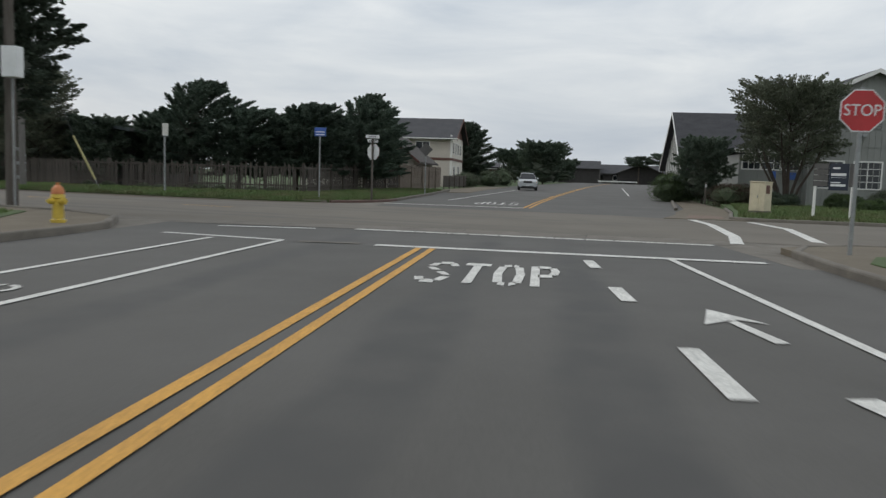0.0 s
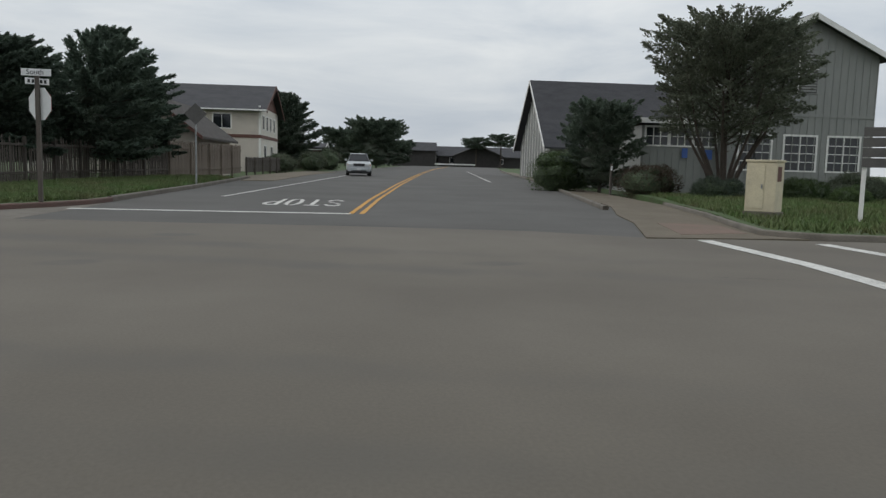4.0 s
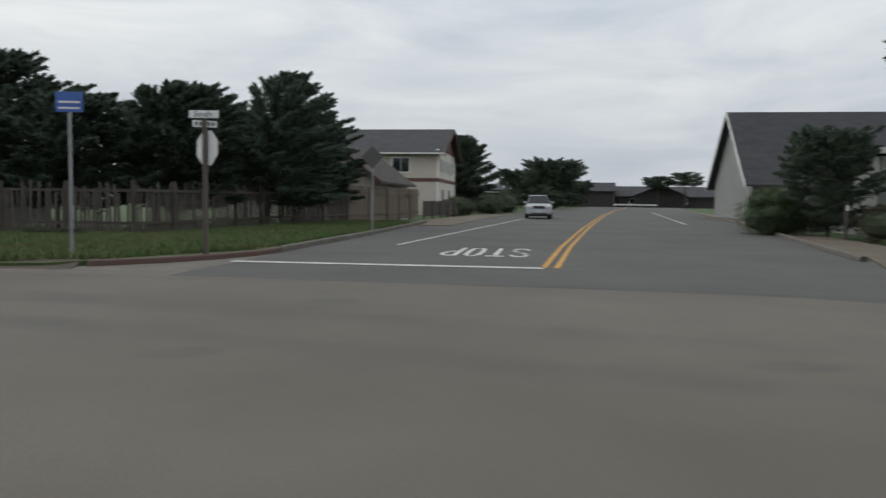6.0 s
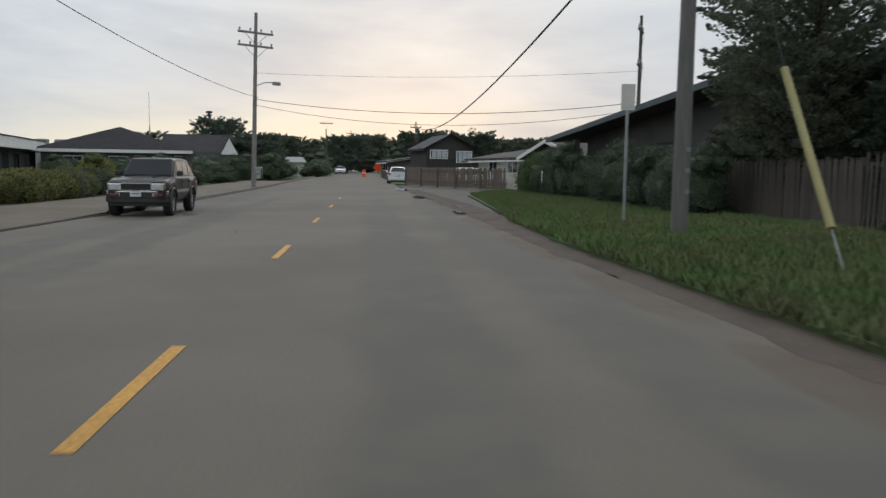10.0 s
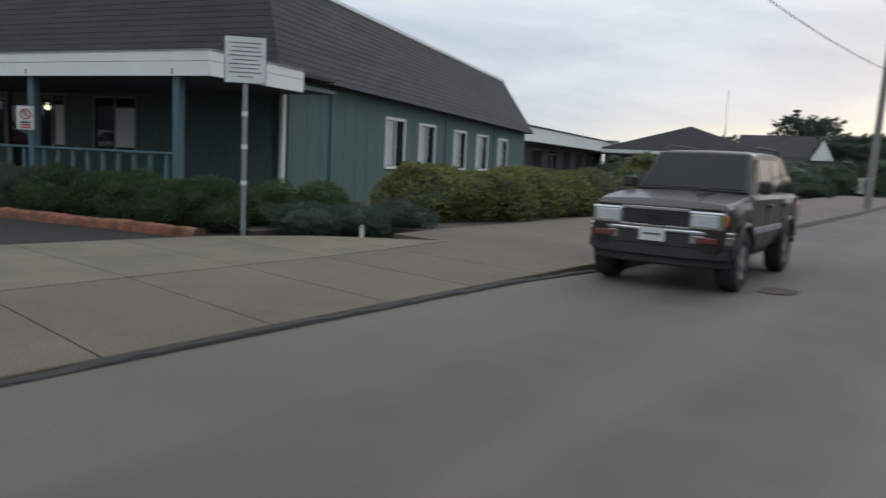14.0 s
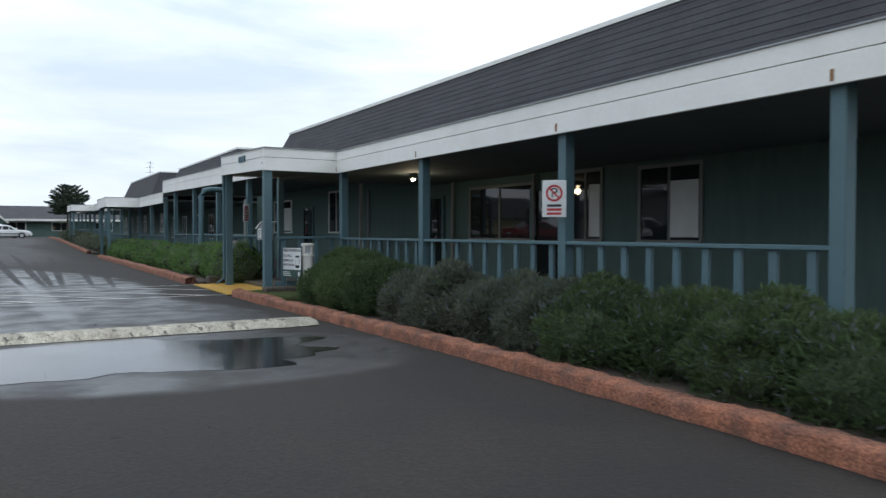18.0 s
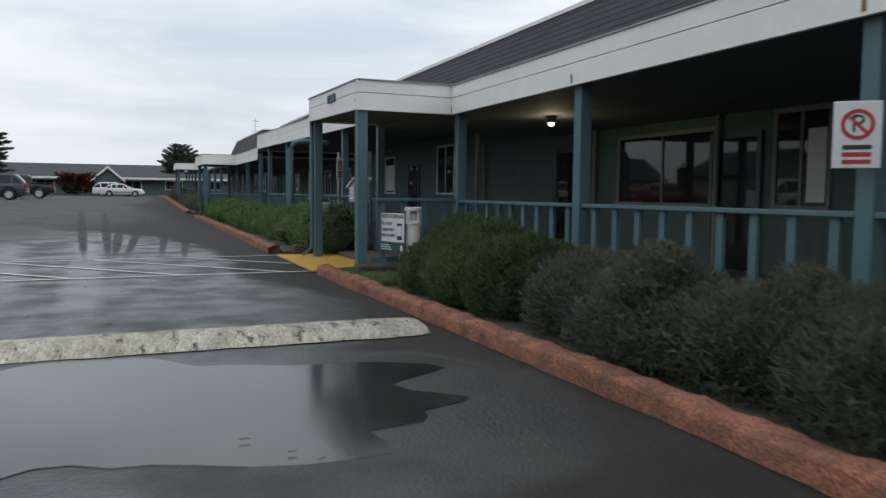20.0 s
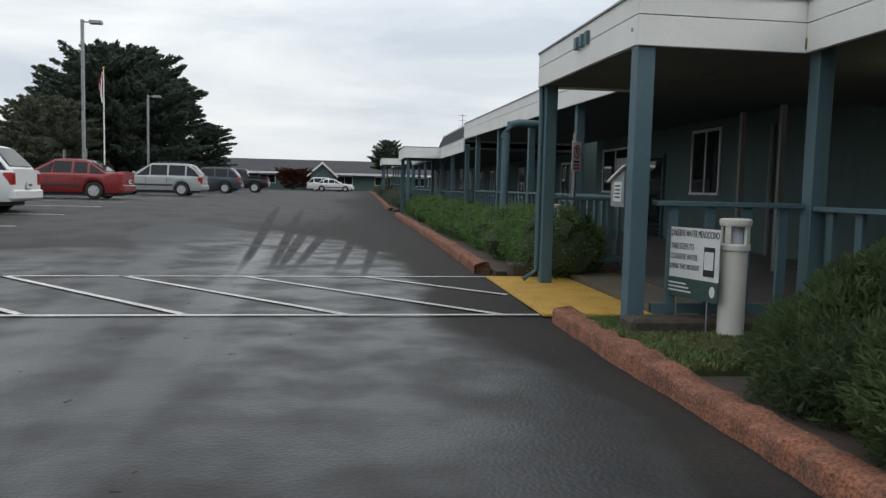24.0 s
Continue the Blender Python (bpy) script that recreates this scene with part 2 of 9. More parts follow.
# streaks of brighter sheen, painted paler inside the wet area
stain_and_sheen(LOT, ((-34.6, 4.4, 0.35, 9.0, 0.05), (-33.3, 4.0, 0.5, 7.0, 0.12)), (0.055, 0.057, 0.058), 0.30, 0.30, 0.5)
stain_and_sheen(LOT, ((-30.0, -22.0, 6.6, 24.0, 0.0), (-30.0, -55.0, 7.0, 30.0, 0.0)), (0.062, 0.061, 0.060), 0.82, 0.1, 0.3)
stain_and_sheen(LOT, ((-35.3, -9.0, 0.16, 12.0, -0.015), (-34.3, -9.0, 0.15, 12.0, 0.05), (-33.6, -9.0, 0.15, 12.0, 0.075), (-36.1, -9.0, 0.15, 12.0, -0.03), (-34.8, -5.0, 0.14, 7.0, 0.02), (-36.6, -6.0, 0.14, 9.0, -0.05)), (0.012, 0.0110, 0.0100), 0.8, 0.12, 0.4)
WET_SHEET = mat("wet_asphalt_sheet", (0.016, 0.016, 0.016), (0.024, 0.023, 0.022), 1.5, 30, 0.13, bump=0.02, mixfine=0.2, rvar=0.10, spec=0.42)
WATER = mat("puddle_water", (0.012, 0.012, 0.013), (0.02, 0.02, 0.02), 1.0, 4, 0.03, bump=0.0, rvar=0.02)
stain_and_sheen(CONCRETE_ROAD, ((-26, 30.2, 34, 0.7, -0.205), (-26, 31.9, 34, 0.7, -0.205), (-28, 26.0, 34, 0.6, -0.205), (-28, 24.6, 34, 0.6, -0.205), (-49.3, 28.3, 4.2, 1.0, -0.205), (-57.0, 30.0, 3.6, 0.8, -0.205), (-5.3, 28.8, 0.5, 0.4, 0.3), (-5.35, 28.1, 0.3, 0.25, 0.0), (-5.6, 25.3, 0.45, 0.3, 0.5), (-0.5, 25.7, 0.6, 0.3, 0.2), (-14.0, 26.9, 2.6, 0.35, 0.45), (-16.6, 27.9, 1.6, 0.3, 0.4)), (0.088, 0.080, 0.068), 0.9, 0.5)
stain_and_sheen(ASPHALT, ((-2.9, -4, 0.55, 26, 0.0), (-1.3, -4, 0.55, 26, 0.0), (-5.9, -4, 0.5, 26, 0.0), (0.6, 2, 0.5, 1.5, 0.2)), (0.052, 0.050, 0.047), 0.86, 0.5)
PAVE = mat("pavement_concrete_brown", (0.128, 0.104, 0.072), (0.098, 0.080, 0.055), 0.7, 50, 0.9, bump=0.12, mixfine=0.2, vary=0.10)
PAVE_NEW = mat("pavement_concrete_new", (0.180, 0.159, 0.116), (0.122, 0.108, 0.079), 0.8, 50, 0.92, bump=0.1, mixfine=0.18, vary=0.12, spec=0.3)
KERB = mat("kerb_concrete", (0.155, 0.137, 0.113), (0.102, 0.091, 0.075), 1.5, 40, 0.92, bump=0.35)
KERB_RED = mat("kerb_red_paint", (0.112, 0.060, 0.050), (0.094, 0.066, 0.055), 2.0, 40, 0.85, bump=0.3)
KERB_LOT = mat("kerb_faded_red_rough", (0.300, 0.118, 0.064), (0.120, 0.058, 0.040), 5.0, 55, 0.95, bump=1.0, mixfine=0.55)
GRASS_SOIL = mat("turf_soil", (0.048, 0.090, 0.020), (0.052, 0.066, 0.024), 0.6, 18, 0.95, bump=0.4)
SOIL = mat("bare_soil", (0.078, 0.057, 0.041), (0.046, 0.035, 0.027), 1.2, 30, 0.95, bump=0.5)
GRASS = mat("grass_blades", (0.076, 0.150, 0.032), (0.125, 0.125, 0.052), 0.6, 9, 0.75, bump=0, vary=0.40)
WHITE_PAINT = mat("road_paint_white", (0.60, 0.59, 0.55), (0.44, 0.43, 0.40), 2.2, 24, 0.8, bump=0.1, mixfine=0.28)
YELLOW_PAINT = mat("road_paint_yellow", (0.52, 0.27, 0.045), (0.42, 0.22, 0.045), 1.6, 30, 0.8, bump=0.2, mixfine=0.3)
TACTILE = mat("tactile_yellow", (0.60, 0.37, 0.07), (0.48, 0.29, 0.06), 3, 40, 0.8, bump=0.3)
GREEN_WALL = mat("siding_blue_green", (0.088, 0.140, 0.128), (0.076, 0.122, 0.112), 1.2, 35, 0.75, bump=0.15, mixfine=0.15, stretch=(6, 6, 1))
TEAL = mat("post_teal_paint", (0.075, 0.135, 0.155), (0.066, 0.121, 0.138), 2.0, 45, 0.6, bump=0.04, mixfine=0.05)
FASCIA = mat("fascia_white_boards", (0.80, 0.79, 0.75), (0.72, 0.71, 0.67), 1.2, 30, 0.7, bump=0.0, mixfine=0.02)
TRIM = mat("trim_white", (0.74, 0.73, 0.70), (0.66, 0.65, 0.62), 2, 40, 0.65, bump=0.06, mixfine=0.08)
SHINGLE = mat("shingle_dark", (0.050, 0.049, 0.053), (0.036, 0.036, 0.040), 0.8, 20, 0.9, bump=0.3, mixfine=0.25, stretch=(1, 1, 4))
SHINGLE_BROWN = mat("shingle_brown", (0.060, 0.050, 0.044), (0.042, 0.036, 0.032), 1.0, 14, 0.9, bump=0.5, mixfine=0.35, stretch=(1, 1, 4))
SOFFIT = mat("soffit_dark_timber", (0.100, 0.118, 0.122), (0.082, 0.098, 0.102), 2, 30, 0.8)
DECK = mat("deck_boards", (0.11, 0.10, 0.095), (0.08, 0.075, 0.07), 1.5, 30, 0.85, stretch=(1, 8, 1))
WIN_GLASS = glass("window_glass", (0.018, 0.021, 0.024))
PALE_FILL = mat("window_blind", (0.27, 0.245, 0.19), (0.22, 0.20, 0.155), 2, 30, 0.9)
GALV = mat("galvanised_steel", (0.33, 0.34, 0.34), (0.24, 0.25, 0.25), 4, 60, 0.5, metal=0.6, bump=0.05)
SIGN_WHITE = mat("sign_white", (0.70, 0.71, 0.70), (0.62, 0.63, 0.62), 3, 40, 0.5, bump=0.0, mixfine=0.05)
SIGN_RED = mat("sign_red", (0.46, 0.030, 0.035), (0.38, 0.028, 0.03), 3, 40, 0.5, bump=0, mixfine=0.05)
SIGN_BLUE = mat("sign_blue", (0.045, 0.12, 0.40), (0.05, 0.11, 0.34), 3, 40, 0.5, bump=0, mixfine=0.05)
SIGN_BACK = mat("sign_back_aluminium", (0.30, 0.31, 0.31), (0.24, 0.25, 0.25), 3, 40, 0.55, metal=0.4, bump=0.03)
BLACK = mat("black_paint", (0.018, 0.018, 0.019), (0.012, 0.012, 0.012), 3, 40, 0.5, bump=0.02)
DARK_PANEL = mat("dark_navy_panel", (0.020, 0.028, 0.045), (0.016, 0.022, 0.036), 3, 40, 0.5, bump=0.02)
POLE_WOOD = mat("weathered_pole_wood", (0.115, 0.100, 0.085), (0.075, 0.064, 0.054), 2.0, 30, 0.9, bump=0.4, stretch=(8, 8, 0.6))
POLE_PALE = mat("pale_grey_pole_wood", (0.26, 0.245, 0.225), (0.19, 0.18, 0.165), 2.0, 30, 0.9, bump=0.3, stretch=(8, 8, 0.6))
FENCE_WOOD = mat("fence_grey_wood", (0.098, 0.083, 0.070), (0.055, 0.047, 0.040), 2.2, 30, 0.92, bump=0.35, vary=0.30, stretch=(5, 5, 0.8))
FENCE_LIGHT = mat("fence_tan_wood", (0.19, 0.155, 0.125), (0.13, 0.105, 0.085), 2.2, 30, 0.92, bump=0.35, vary=0.25, stretch=(5, 5, 0.8))
BARK = mat("bark", (0.075, 0.058, 0.045), (0.045, 0.036, 0.029), 3, 14, 0.95, bump=0.8, stretch=(4, 4, 0.7))
LEAF_CYPRESS = leaf_mat("foliage_cypress", (0.120, 0.155, 0.118), (0.080, 0.112, 0.086), 0.7, 5, 0.75, bump=0, vary=0.45)
LEAF_DARK = leaf_mat("foliage_dark", (0.104, 0.130, 0.096), (0.070, 0.094, 0.070), 0.7, 5, 0.75, bump=0, vary=0.45)
LEAF_GREEN = leaf_mat("foliage_green", (0.110, 0.155, 0.064), (0.066, 0.102, 0.044), 0.8, 6, 0.7, bump=0, vary=0.45)
LEAF_HEDGE = leaf_mat("foliage_hedge", (0.135, 0.220, 0.070), (0.090, 0.160, 0.048), 1.0, 6, 0.7, bump=0, vary=0.40)
LEAF_YELLOW = leaf_mat("foliage_yellow_green", (0.230, 0.215, 0.065), (0.130, 0.150, 0.055), 1.1, 6, 0.7, bump=0, vary=0.45)
LEAF_OLIVE = leaf_mat("foliage_olive", (0.140, 0.150, 0.108), (0.094, 0.110, 0.078), 0.9, 6, 0.75, bump=0, vary=0.45)
LEAF_BROWN = leaf_mat("foliage_brown", (0.120, 0.092, 0.070), (0.080, 0.066, 0.050), 0.9, 6, 0.75, bump=0, vary=0.4)
LEAF_FLOWER = leaf_mat("foliage_grey_violet_tips", (0.15, 0.16, 0.18), (0.10, 0.115, 0.12), 1.0, 6, 0.75, bump=0, vary=0.35)
# added crown filler, darker than the leaves, stops light coming through
CORE = mat("crown_fill_dark", (0.060, 0.076, 0.053), (0.072, 0.080, 0.060), 2, 8, 0.95, bump=0.4)
RUST = mat("rust_streak", (0.26, 0.13, 0.05), (0.18, 0.10, 0.05), 9, 40, 0.9)
# filler added inside shrubs: darker than the leaves, blocks light between them
BUSH_CORE = mat("shrub_fill_dark", (0.050, 0.070, 0.032), (0.034, 0.048, 0.025), 6, 30, 0.95, bump=1.0, mixfine=0.5)
GREY_SIDING = mat("siding_grey_boards", (0.245, 0.250, 0.235), (0.215, 0.220, 0.208), 1.0, 30, 0.8, bump=0.12, mixfine=0.12, stretch=(5, 5, 0.7))
CREAM = mat("stucco_cream", (0.52, 0.465, 0.40), (0.46, 0.415, 0.36), 1.0, 40, 0.85, bump=0.15, mixfine=0.1)
CREAM_LIGHT = mat("stucco_pale", (0.60, 0.57, 0.50), (0.54, 0.51, 0.45), 1.0, 40, 0.85, bump=0.15, mixfine=0.1)
BROWN_TRIM = mat("trim_brown_red", (0.13, 0.060, 0.045), (0.10, 0.048, 0.038), 2, 30, 0.8)
DARK_HOUSE = mat("siding_dark_brown", (0.040, 0.036, 0.034), (0.030, 0.027, 0.026), 1.5, 30, 0.85, bump=0.2)
GREY_HOUSE = mat("siding_weathered_grey", (0.105, 0.100, 0.095), (0.08, 0.076, 0.072), 1.5, 30, 0.85, bump=0.2)
RUBBER = mat("tyre_rubber", (0.018, 0.018, 0.018), (0.025, 0.024, 0.023), 5, 60, 0.85)
RIM = mat("alloy_rim", (0.52, 0.52, 0.52), (0.44, 0.44, 0.44), 5, 60, 0.4, metal=0.2, bump=0)
RIM_DULL = mat("dull_alloy_rim", (0.26, 0.26, 0.255), (0.17, 0.17, 0.165), 9, 60, 0.45, metal=0.2, bump=0)
CHROME = mat("chrome", (0.62, 0.62, 0.62), (0.55, 0.55, 0.55), 5, 60, 0.16, metal=1.0, bump=0)
CAR_GLASS = glass("car_glass", (0.012, 0.014, 0.016), 0.05, 0.30)
PLASTIC = mat("black_plastic_trim", (0.022, 0.022, 0.023), (0.03, 0.03, 0.03), 5, 60, 0.6, bump=0.03)
LAMP_CLEAR = mat("headlight_lens", (0.52, 0.54, 0.54), (0.45, 0.47, 0.47), 6, 40, 0.12, bump=0, coat=0.5)
LAMP_RED = mat("tail_light_lens", (0.34, 0.018, 0.016), (0.28, 0.015, 0.014), 6, 40, 0.15, bump=0, coat=0.5)
LAMP_AMBER = mat("indicator_lens", (0.60, 0.19, 0.03), (0.5, 0.16, 0.03), 6, 40, 0.15, bump=0, coat=0.5)
PLATE = mat("plate_white", (0.62, 0.63, 0.62), (0.56, 0.57, 0.56), 6, 40, 0.5, bump=0)
HYDRANT = mat("hydrant_yellow", (0.58, 0.42, 0.05), (0.48, 0.34, 0.05), 3, 40, 0.5, bump=0.08)
HYDRANT_TOP = mat("hydrant_orange_cap", (0.50, 0.17, 0.05), (0.42, 0.15, 0.05), 3, 40, 0.5, bump=0.05)
BOX_BEIGE = mat("cabinet_beige_paint", (0.56, 0.50, 0.35), (0.45, 0.40, 0.29), 2.2, 40, 0.65, bump=0.05)
MUD_VERGE = mat("mud_gravel_damp", (0.042, 0.034, 0.027), (0.088, 0.075, 0.060), 0.7, 14, 0.85, bump=0.5, mixfine=0.35)
PALE_FILL = mat("pale_pane_fill", (0.46, 0.49, 0.52), (0.36, 0.39, 0.42), 3, 20, 0.8, bump=0.1, stretch=(1, 6, 0.4))
SHINGLE_DARK = mat("shingle_near_black", (0.030, 0.027, 0.030), (0.021, 0.019, 0.021), 1.0, 14, 0.9, bump=0.4, mixfine=0.3, spec=0.2)
BOLLARD = mat("bollard_off_white", (0.62, 0.60, 0.54), (0.56, 0.54, 0.49), 2.5, 40, 0.6, bump=0.02, mixfine=0.04)
ORANGE = mat("safety_orange", (0.85, 0.10, 0.02), (0.75, 0.09, 0.02), 3, 40, 0.6, bump=0)
LUMBER = mat("guy_guard_yellow", (0.34, 0.30, 0.13), (0.28, 0.25, 0.11), 3, 40, 0.7, bump=0.05)
WIRE = mat("cable_black", (0.025, 0.025, 0.026), (0.02, 0.02, 0.02), 5, 60, 0.7, bump=0)
WALL_LIGHT = glow("lamp_bulb", (1.0, 0.80, 0.45), 13.0)
RED_TREE = leaf_mat("foliage_rust", (0.105, 0.035, 0.020), (0.07, 0.03, 0.018), 0.8, 6, 0.75, bump=0, vary=0.4)


def car_paint(name, c):
    return mat(name, c, tuple(v * 0.93 for v in c), 1.2, 60, 0.32, metal=0.0, bump=0.0, mixfine=0.04, coat=0.35, spec=0.4)
# ---- building helpers ----
def ramp(v):
    v = min(1.0, max(0.0, v))
    return v * v * (3 - 2 * v)


def H(x, y):
    """Height of the ground."""
    lane = 0.60 * ramp((2 - y) / 16)
    edge = 0.65 * ramp((-18 - y) / 50)
    k = ramp((x + 38) / 8)
    lot = (edge + (lane - edge) * k) * (1 - ramp((x + 18) / 12))
    north = 0.006 * max(0.0, y - 33) * (1 - ramp((-x - 16) / 10)) + 0.004 * max(0.0, y - 33) * ramp((-x - 16) / 10)
    west = 0.005 * max(0.0, -x - 60)
    return lot + min(north, 0.9) + min(west, 0.7)


def link(name, me, material, parent=None, label=""):
    ob = new(name, me)
    if material is not None and not me.materials:
        me.materials.append(material)
    if parent is not None:
        ob.parent = parent
    if label:
        ob["label"] = label
    return ob


def mesh_of(bm, name, smooth=False):
    me = bpy.data.meshes.new(name)
    bm.normal_update()
    bm.to_mesh(me)
    bm.free()
    if smooth:
        for f in me.polygons:
            f.use_smooth = True
        me.set_sharp_from_angle(angle=math.radians(36))
    return me


def part(name, bm, material, parent=None, label="", smooth=False):
    """One mesh object, under a thing or under a part."""
    return link(name, mesh_of(bm, name, smooth), material, parent, label)


def thing(name, m, label, category, group="", kind=""):
    ob = new(name)
    ob.empty_display_size = 0.2
    ob.matrix_world = m
    return tagged(ob, label, category, group, kind)


def B():
    return bmesh.new()


def box(bm, x0, x1, y0, y1, z0, z1, bev=0.0):
    v = [bm.verts.new(c) for c in ((x0, y0, z0), (x1, y0, z0), (x1, y1, z0), (x0, y1, z0), (x0, y0, z1), (x1, y0, z1), (x1, y1, z1), (x0, y1, z1))]
    fs = [bm.faces.new([v[i] for i in q]) for q in ((3, 2, 1, 0), (4, 5, 6, 7), (0, 1, 5, 4), (1, 2, 6, 5), (2, 3, 7, 6), (3, 0, 4, 7))]
    if bev:
        es = list({e for f in fs for e in f.edges})
        bmesh.ops.bevel(bm, geom=es, offset=bev, segments=1, affect="EDGES")
    return bm


def bx(x0, x1, y0, y1, z0, z1, bev=0.0):
    return box(B(), x0, x1, y0, y1, z0, z1, bev)


def prism(bm, pts, z0, z1):
    """An upright prism over a plan polygon."""
    lo = [bm.verts.new((x, y, z0)) for x, y in pts]
    hi = [bm.verts.new((x, y, z1)) for x, y in pts]
    n = len(pts)
    bm.faces.new(lo[::-1])
    bm.faces.new(hi)
    for i in range(n):
        bm.faces.new((lo[i], lo[(i + 1) % n], hi[(i + 1) % n], hi[i]))
    bmesh.ops.recalc_face_normals(bm, faces=bm.faces)
    return bm


def extrude_profile(bm, pts, axis, a, b):
    """A profile of two coordinates pushed along the third axis from a to b."""
    def at(p, s):
        return {"x": (s, p[0], p[1]), "y": (p[0], s, p[1]), "z": (p[0], p[1], s)}[axis]
    lo = [bm.verts.new(at(p, a)) for p in pts]
    hi = [bm.verts.new(at(p, b)) for p in pts]
    n = len(pts)
    bm.faces.new(lo)
    bm.faces.new(hi[::-1])
    for i in range(n):
        bm.faces.new((lo[i], hi[i], hi[(i + 1) % n], lo[(i + 1) % n]))
    bmesh.ops.recalc_face_normals(bm, faces=bm.faces)
    return bm


def tube(bm, pts, r, n=8, r1=None):
    """A round bar along points, from radius r to r1."""
    pts = [Vector(p) for p in pts]
    r1 = r if r1 is None else r1
    rings = []
    for i, p in enumerate(pts):
        d = (pts[min(i + 1, len(pts) - 1)] - pts[max(i - 1, 0)]).normalized()
        s = d.cross(Vector((0, 0, 1)) if abs(d.z) < 0.95 else Vector((1, 0, 0))).normalized()
        u = s.cross(d)
        rr = r + (r1 - r) * i / max(1, len(pts) - 1)
        rings.append([bm.verts.new(p + (s * math.cos(2 * math.pi * k / n) + u * math.sin(2 * math.pi * k / n)) * rr) for k in range(n)])
    for a, b in zip(rings, rings[1:]):
        for k in range(n):
            bm.faces.new((a[k], a[(k + 1) % n], b[(k + 1) % n], b[k]))
    bm.faces.new(rings[0][::-1])
    bm.faces.new(rings[-1])
    bmesh.ops.recalc_face_normals(bm, faces=bm.faces)
    return bm


def lathe(bm, prof, n=16, cx=0, cy=0, ring=False):
    rings = [[bm.verts.new((cx + r * math.cos(2 * math.pi * k / n), cy + r * math.sin(2 * math.pi * k / n), z)) for k in range(n)] for r, z in prof]
    for a, b in zip(rings, rings[1:]):
        for k in range(n):
            bm.faces.new((a[k], a[(k + 1) % n], b[(k + 1) % n], b[k]))
    if ring:
        for k in range(n):
            bm.faces.new((rings[-1][k], rings[-1][(k + 1) % n], rings[0][(k + 1) % n], rings[0][k]))
    else:
        bm.faces.new(rings[0][::-1])
        bm.faces.new(rings[-1])
    bmesh.ops.recalc_face_normals(bm, faces=bm.faces)
    return bm


def fresh(name, verts, faces, material, parent=None, smooth=False):
    me = bpy.data.meshes.new(name)
    me.from_pydata([tuple(v) for v in verts], [], faces)
    me.update()
    if smooth:
        for f in me.polygons:
            f.use_smooth = True
    return link(name, me, material, parent)


def along(pts, step):
    """Points at even steps on a plan polyline."""
    out = [pts[0]]
    for a, b in zip(pts, pts[1:]):
        d = math.hypot(b[0] - a[0], b[1] - a[1])
        k = max(1, int(round(d / step)))
        out += [(a[0] + (b[0] - a[0]) * i / k, a[1] + (b[1] - a[1]) * i / k) for i in range(1, k + 1)]
    return out


def at_param(pts, s):
    """A point on a polyline at the fraction s of its length."""
    ds = [math.hypot(b[0] - a[0], b[1] - a[1]) for a, b in zip(pts, pts[1:])]
    want = s * sum(ds)
    for (a, b), d in zip(zip(pts, pts[1:]), ds):
        if want <= d or (a, b) == (pts[-2], pts[-1]):
            k = min(1, want / d)
            return (a[0] + (b[0] - a[0]) * k, a[1] + (b[1] - a[1]) * k)
        want -= d
    return pts[-1]


def strip(name, left, right, z, material, nl, nw, label="", category="", parent=None, wave=0.0):
    """A sheet between two plan polylines that follows the ground."""
    verts, faces = [], []
    for i in range(nl + 1):
        a, b = at_param(left, i / nl), at_param(right, i / nl)
        for j in range(nw + 1):
            x, y = a[0] + (b[0] - a[0]) * j / nw, a[1] + (b[1] - a[1]) * j / nw
            verts.append((x, y, H(x, y) + z + (noise.noise((x * 0.3, y * 0.3, 1)) * wave if wave else 0)))
    w = nw + 1
    for i in range(nl):
        for j in range(nw):
            faces.append((i * w + j, i * w + j + 1, (i + 1) * w + j + 1, (i + 1) * w + j))
    ob = fresh(name, verts, faces, material, parent)
    if ob.data.polygons[0].normal.z < 0:
        ob.data.flip_normals()
    if label:
        tagged(ob, label, category, kind="structure")
    return ob


def slab(name, outline, top, material, cell=2.0, depth=0.35, label="", category="", wave=0.02):
    """A raised bed over a plan polygon: its top follows the ground, its skirt goes below it."""
    bm = B()
    vs = [bm.verts.new((x, y, 0)) for x, y in outline]
    bm.faces.new(vs)
    xs, ys = [p[0] for p in outline], [p[1] for p in outline]
    for axis, lo, hi in ((0, min(xs), max(xs)), (1, min(ys), max(ys))):
        c = lo + cell
        while c < hi:
            co, no = [0, 0, 0], [0, 0, 0]
            co[axis], no[axis] = c, 1
            bmesh.ops.bisect_plane(bm, geom=bm.verts[:] + bm.edges[:] + bm.faces[:], plane_co=co, plane_no=no)
            c += cell
    for v in bm.verts:
        v.co.z = H(v.co.x, v.co.y) + top + noise.noise((v.co.x * 0.5, v.co.y * 0.5, 3)) * wave
    edges = [e for e in bm.edges if e.is_boundary]
    made = bmesh.ops.extrude_edge_only(bm, edges=edges)
    for v in [g for g in made["geom"] if isinstance(g, bmesh.types.BMVert)]:
        v.co.z -= depth
    bmesh.ops.recalc_face_normals(bm, faces=bm.faces)
    ob = part(name, bm, material)
    if len(ob.data.polygons) and ob.data.polygons[0].normal.z < 0:
        ob.data.flip_normals()
    return tagged(ob, label, category, kind="structure")


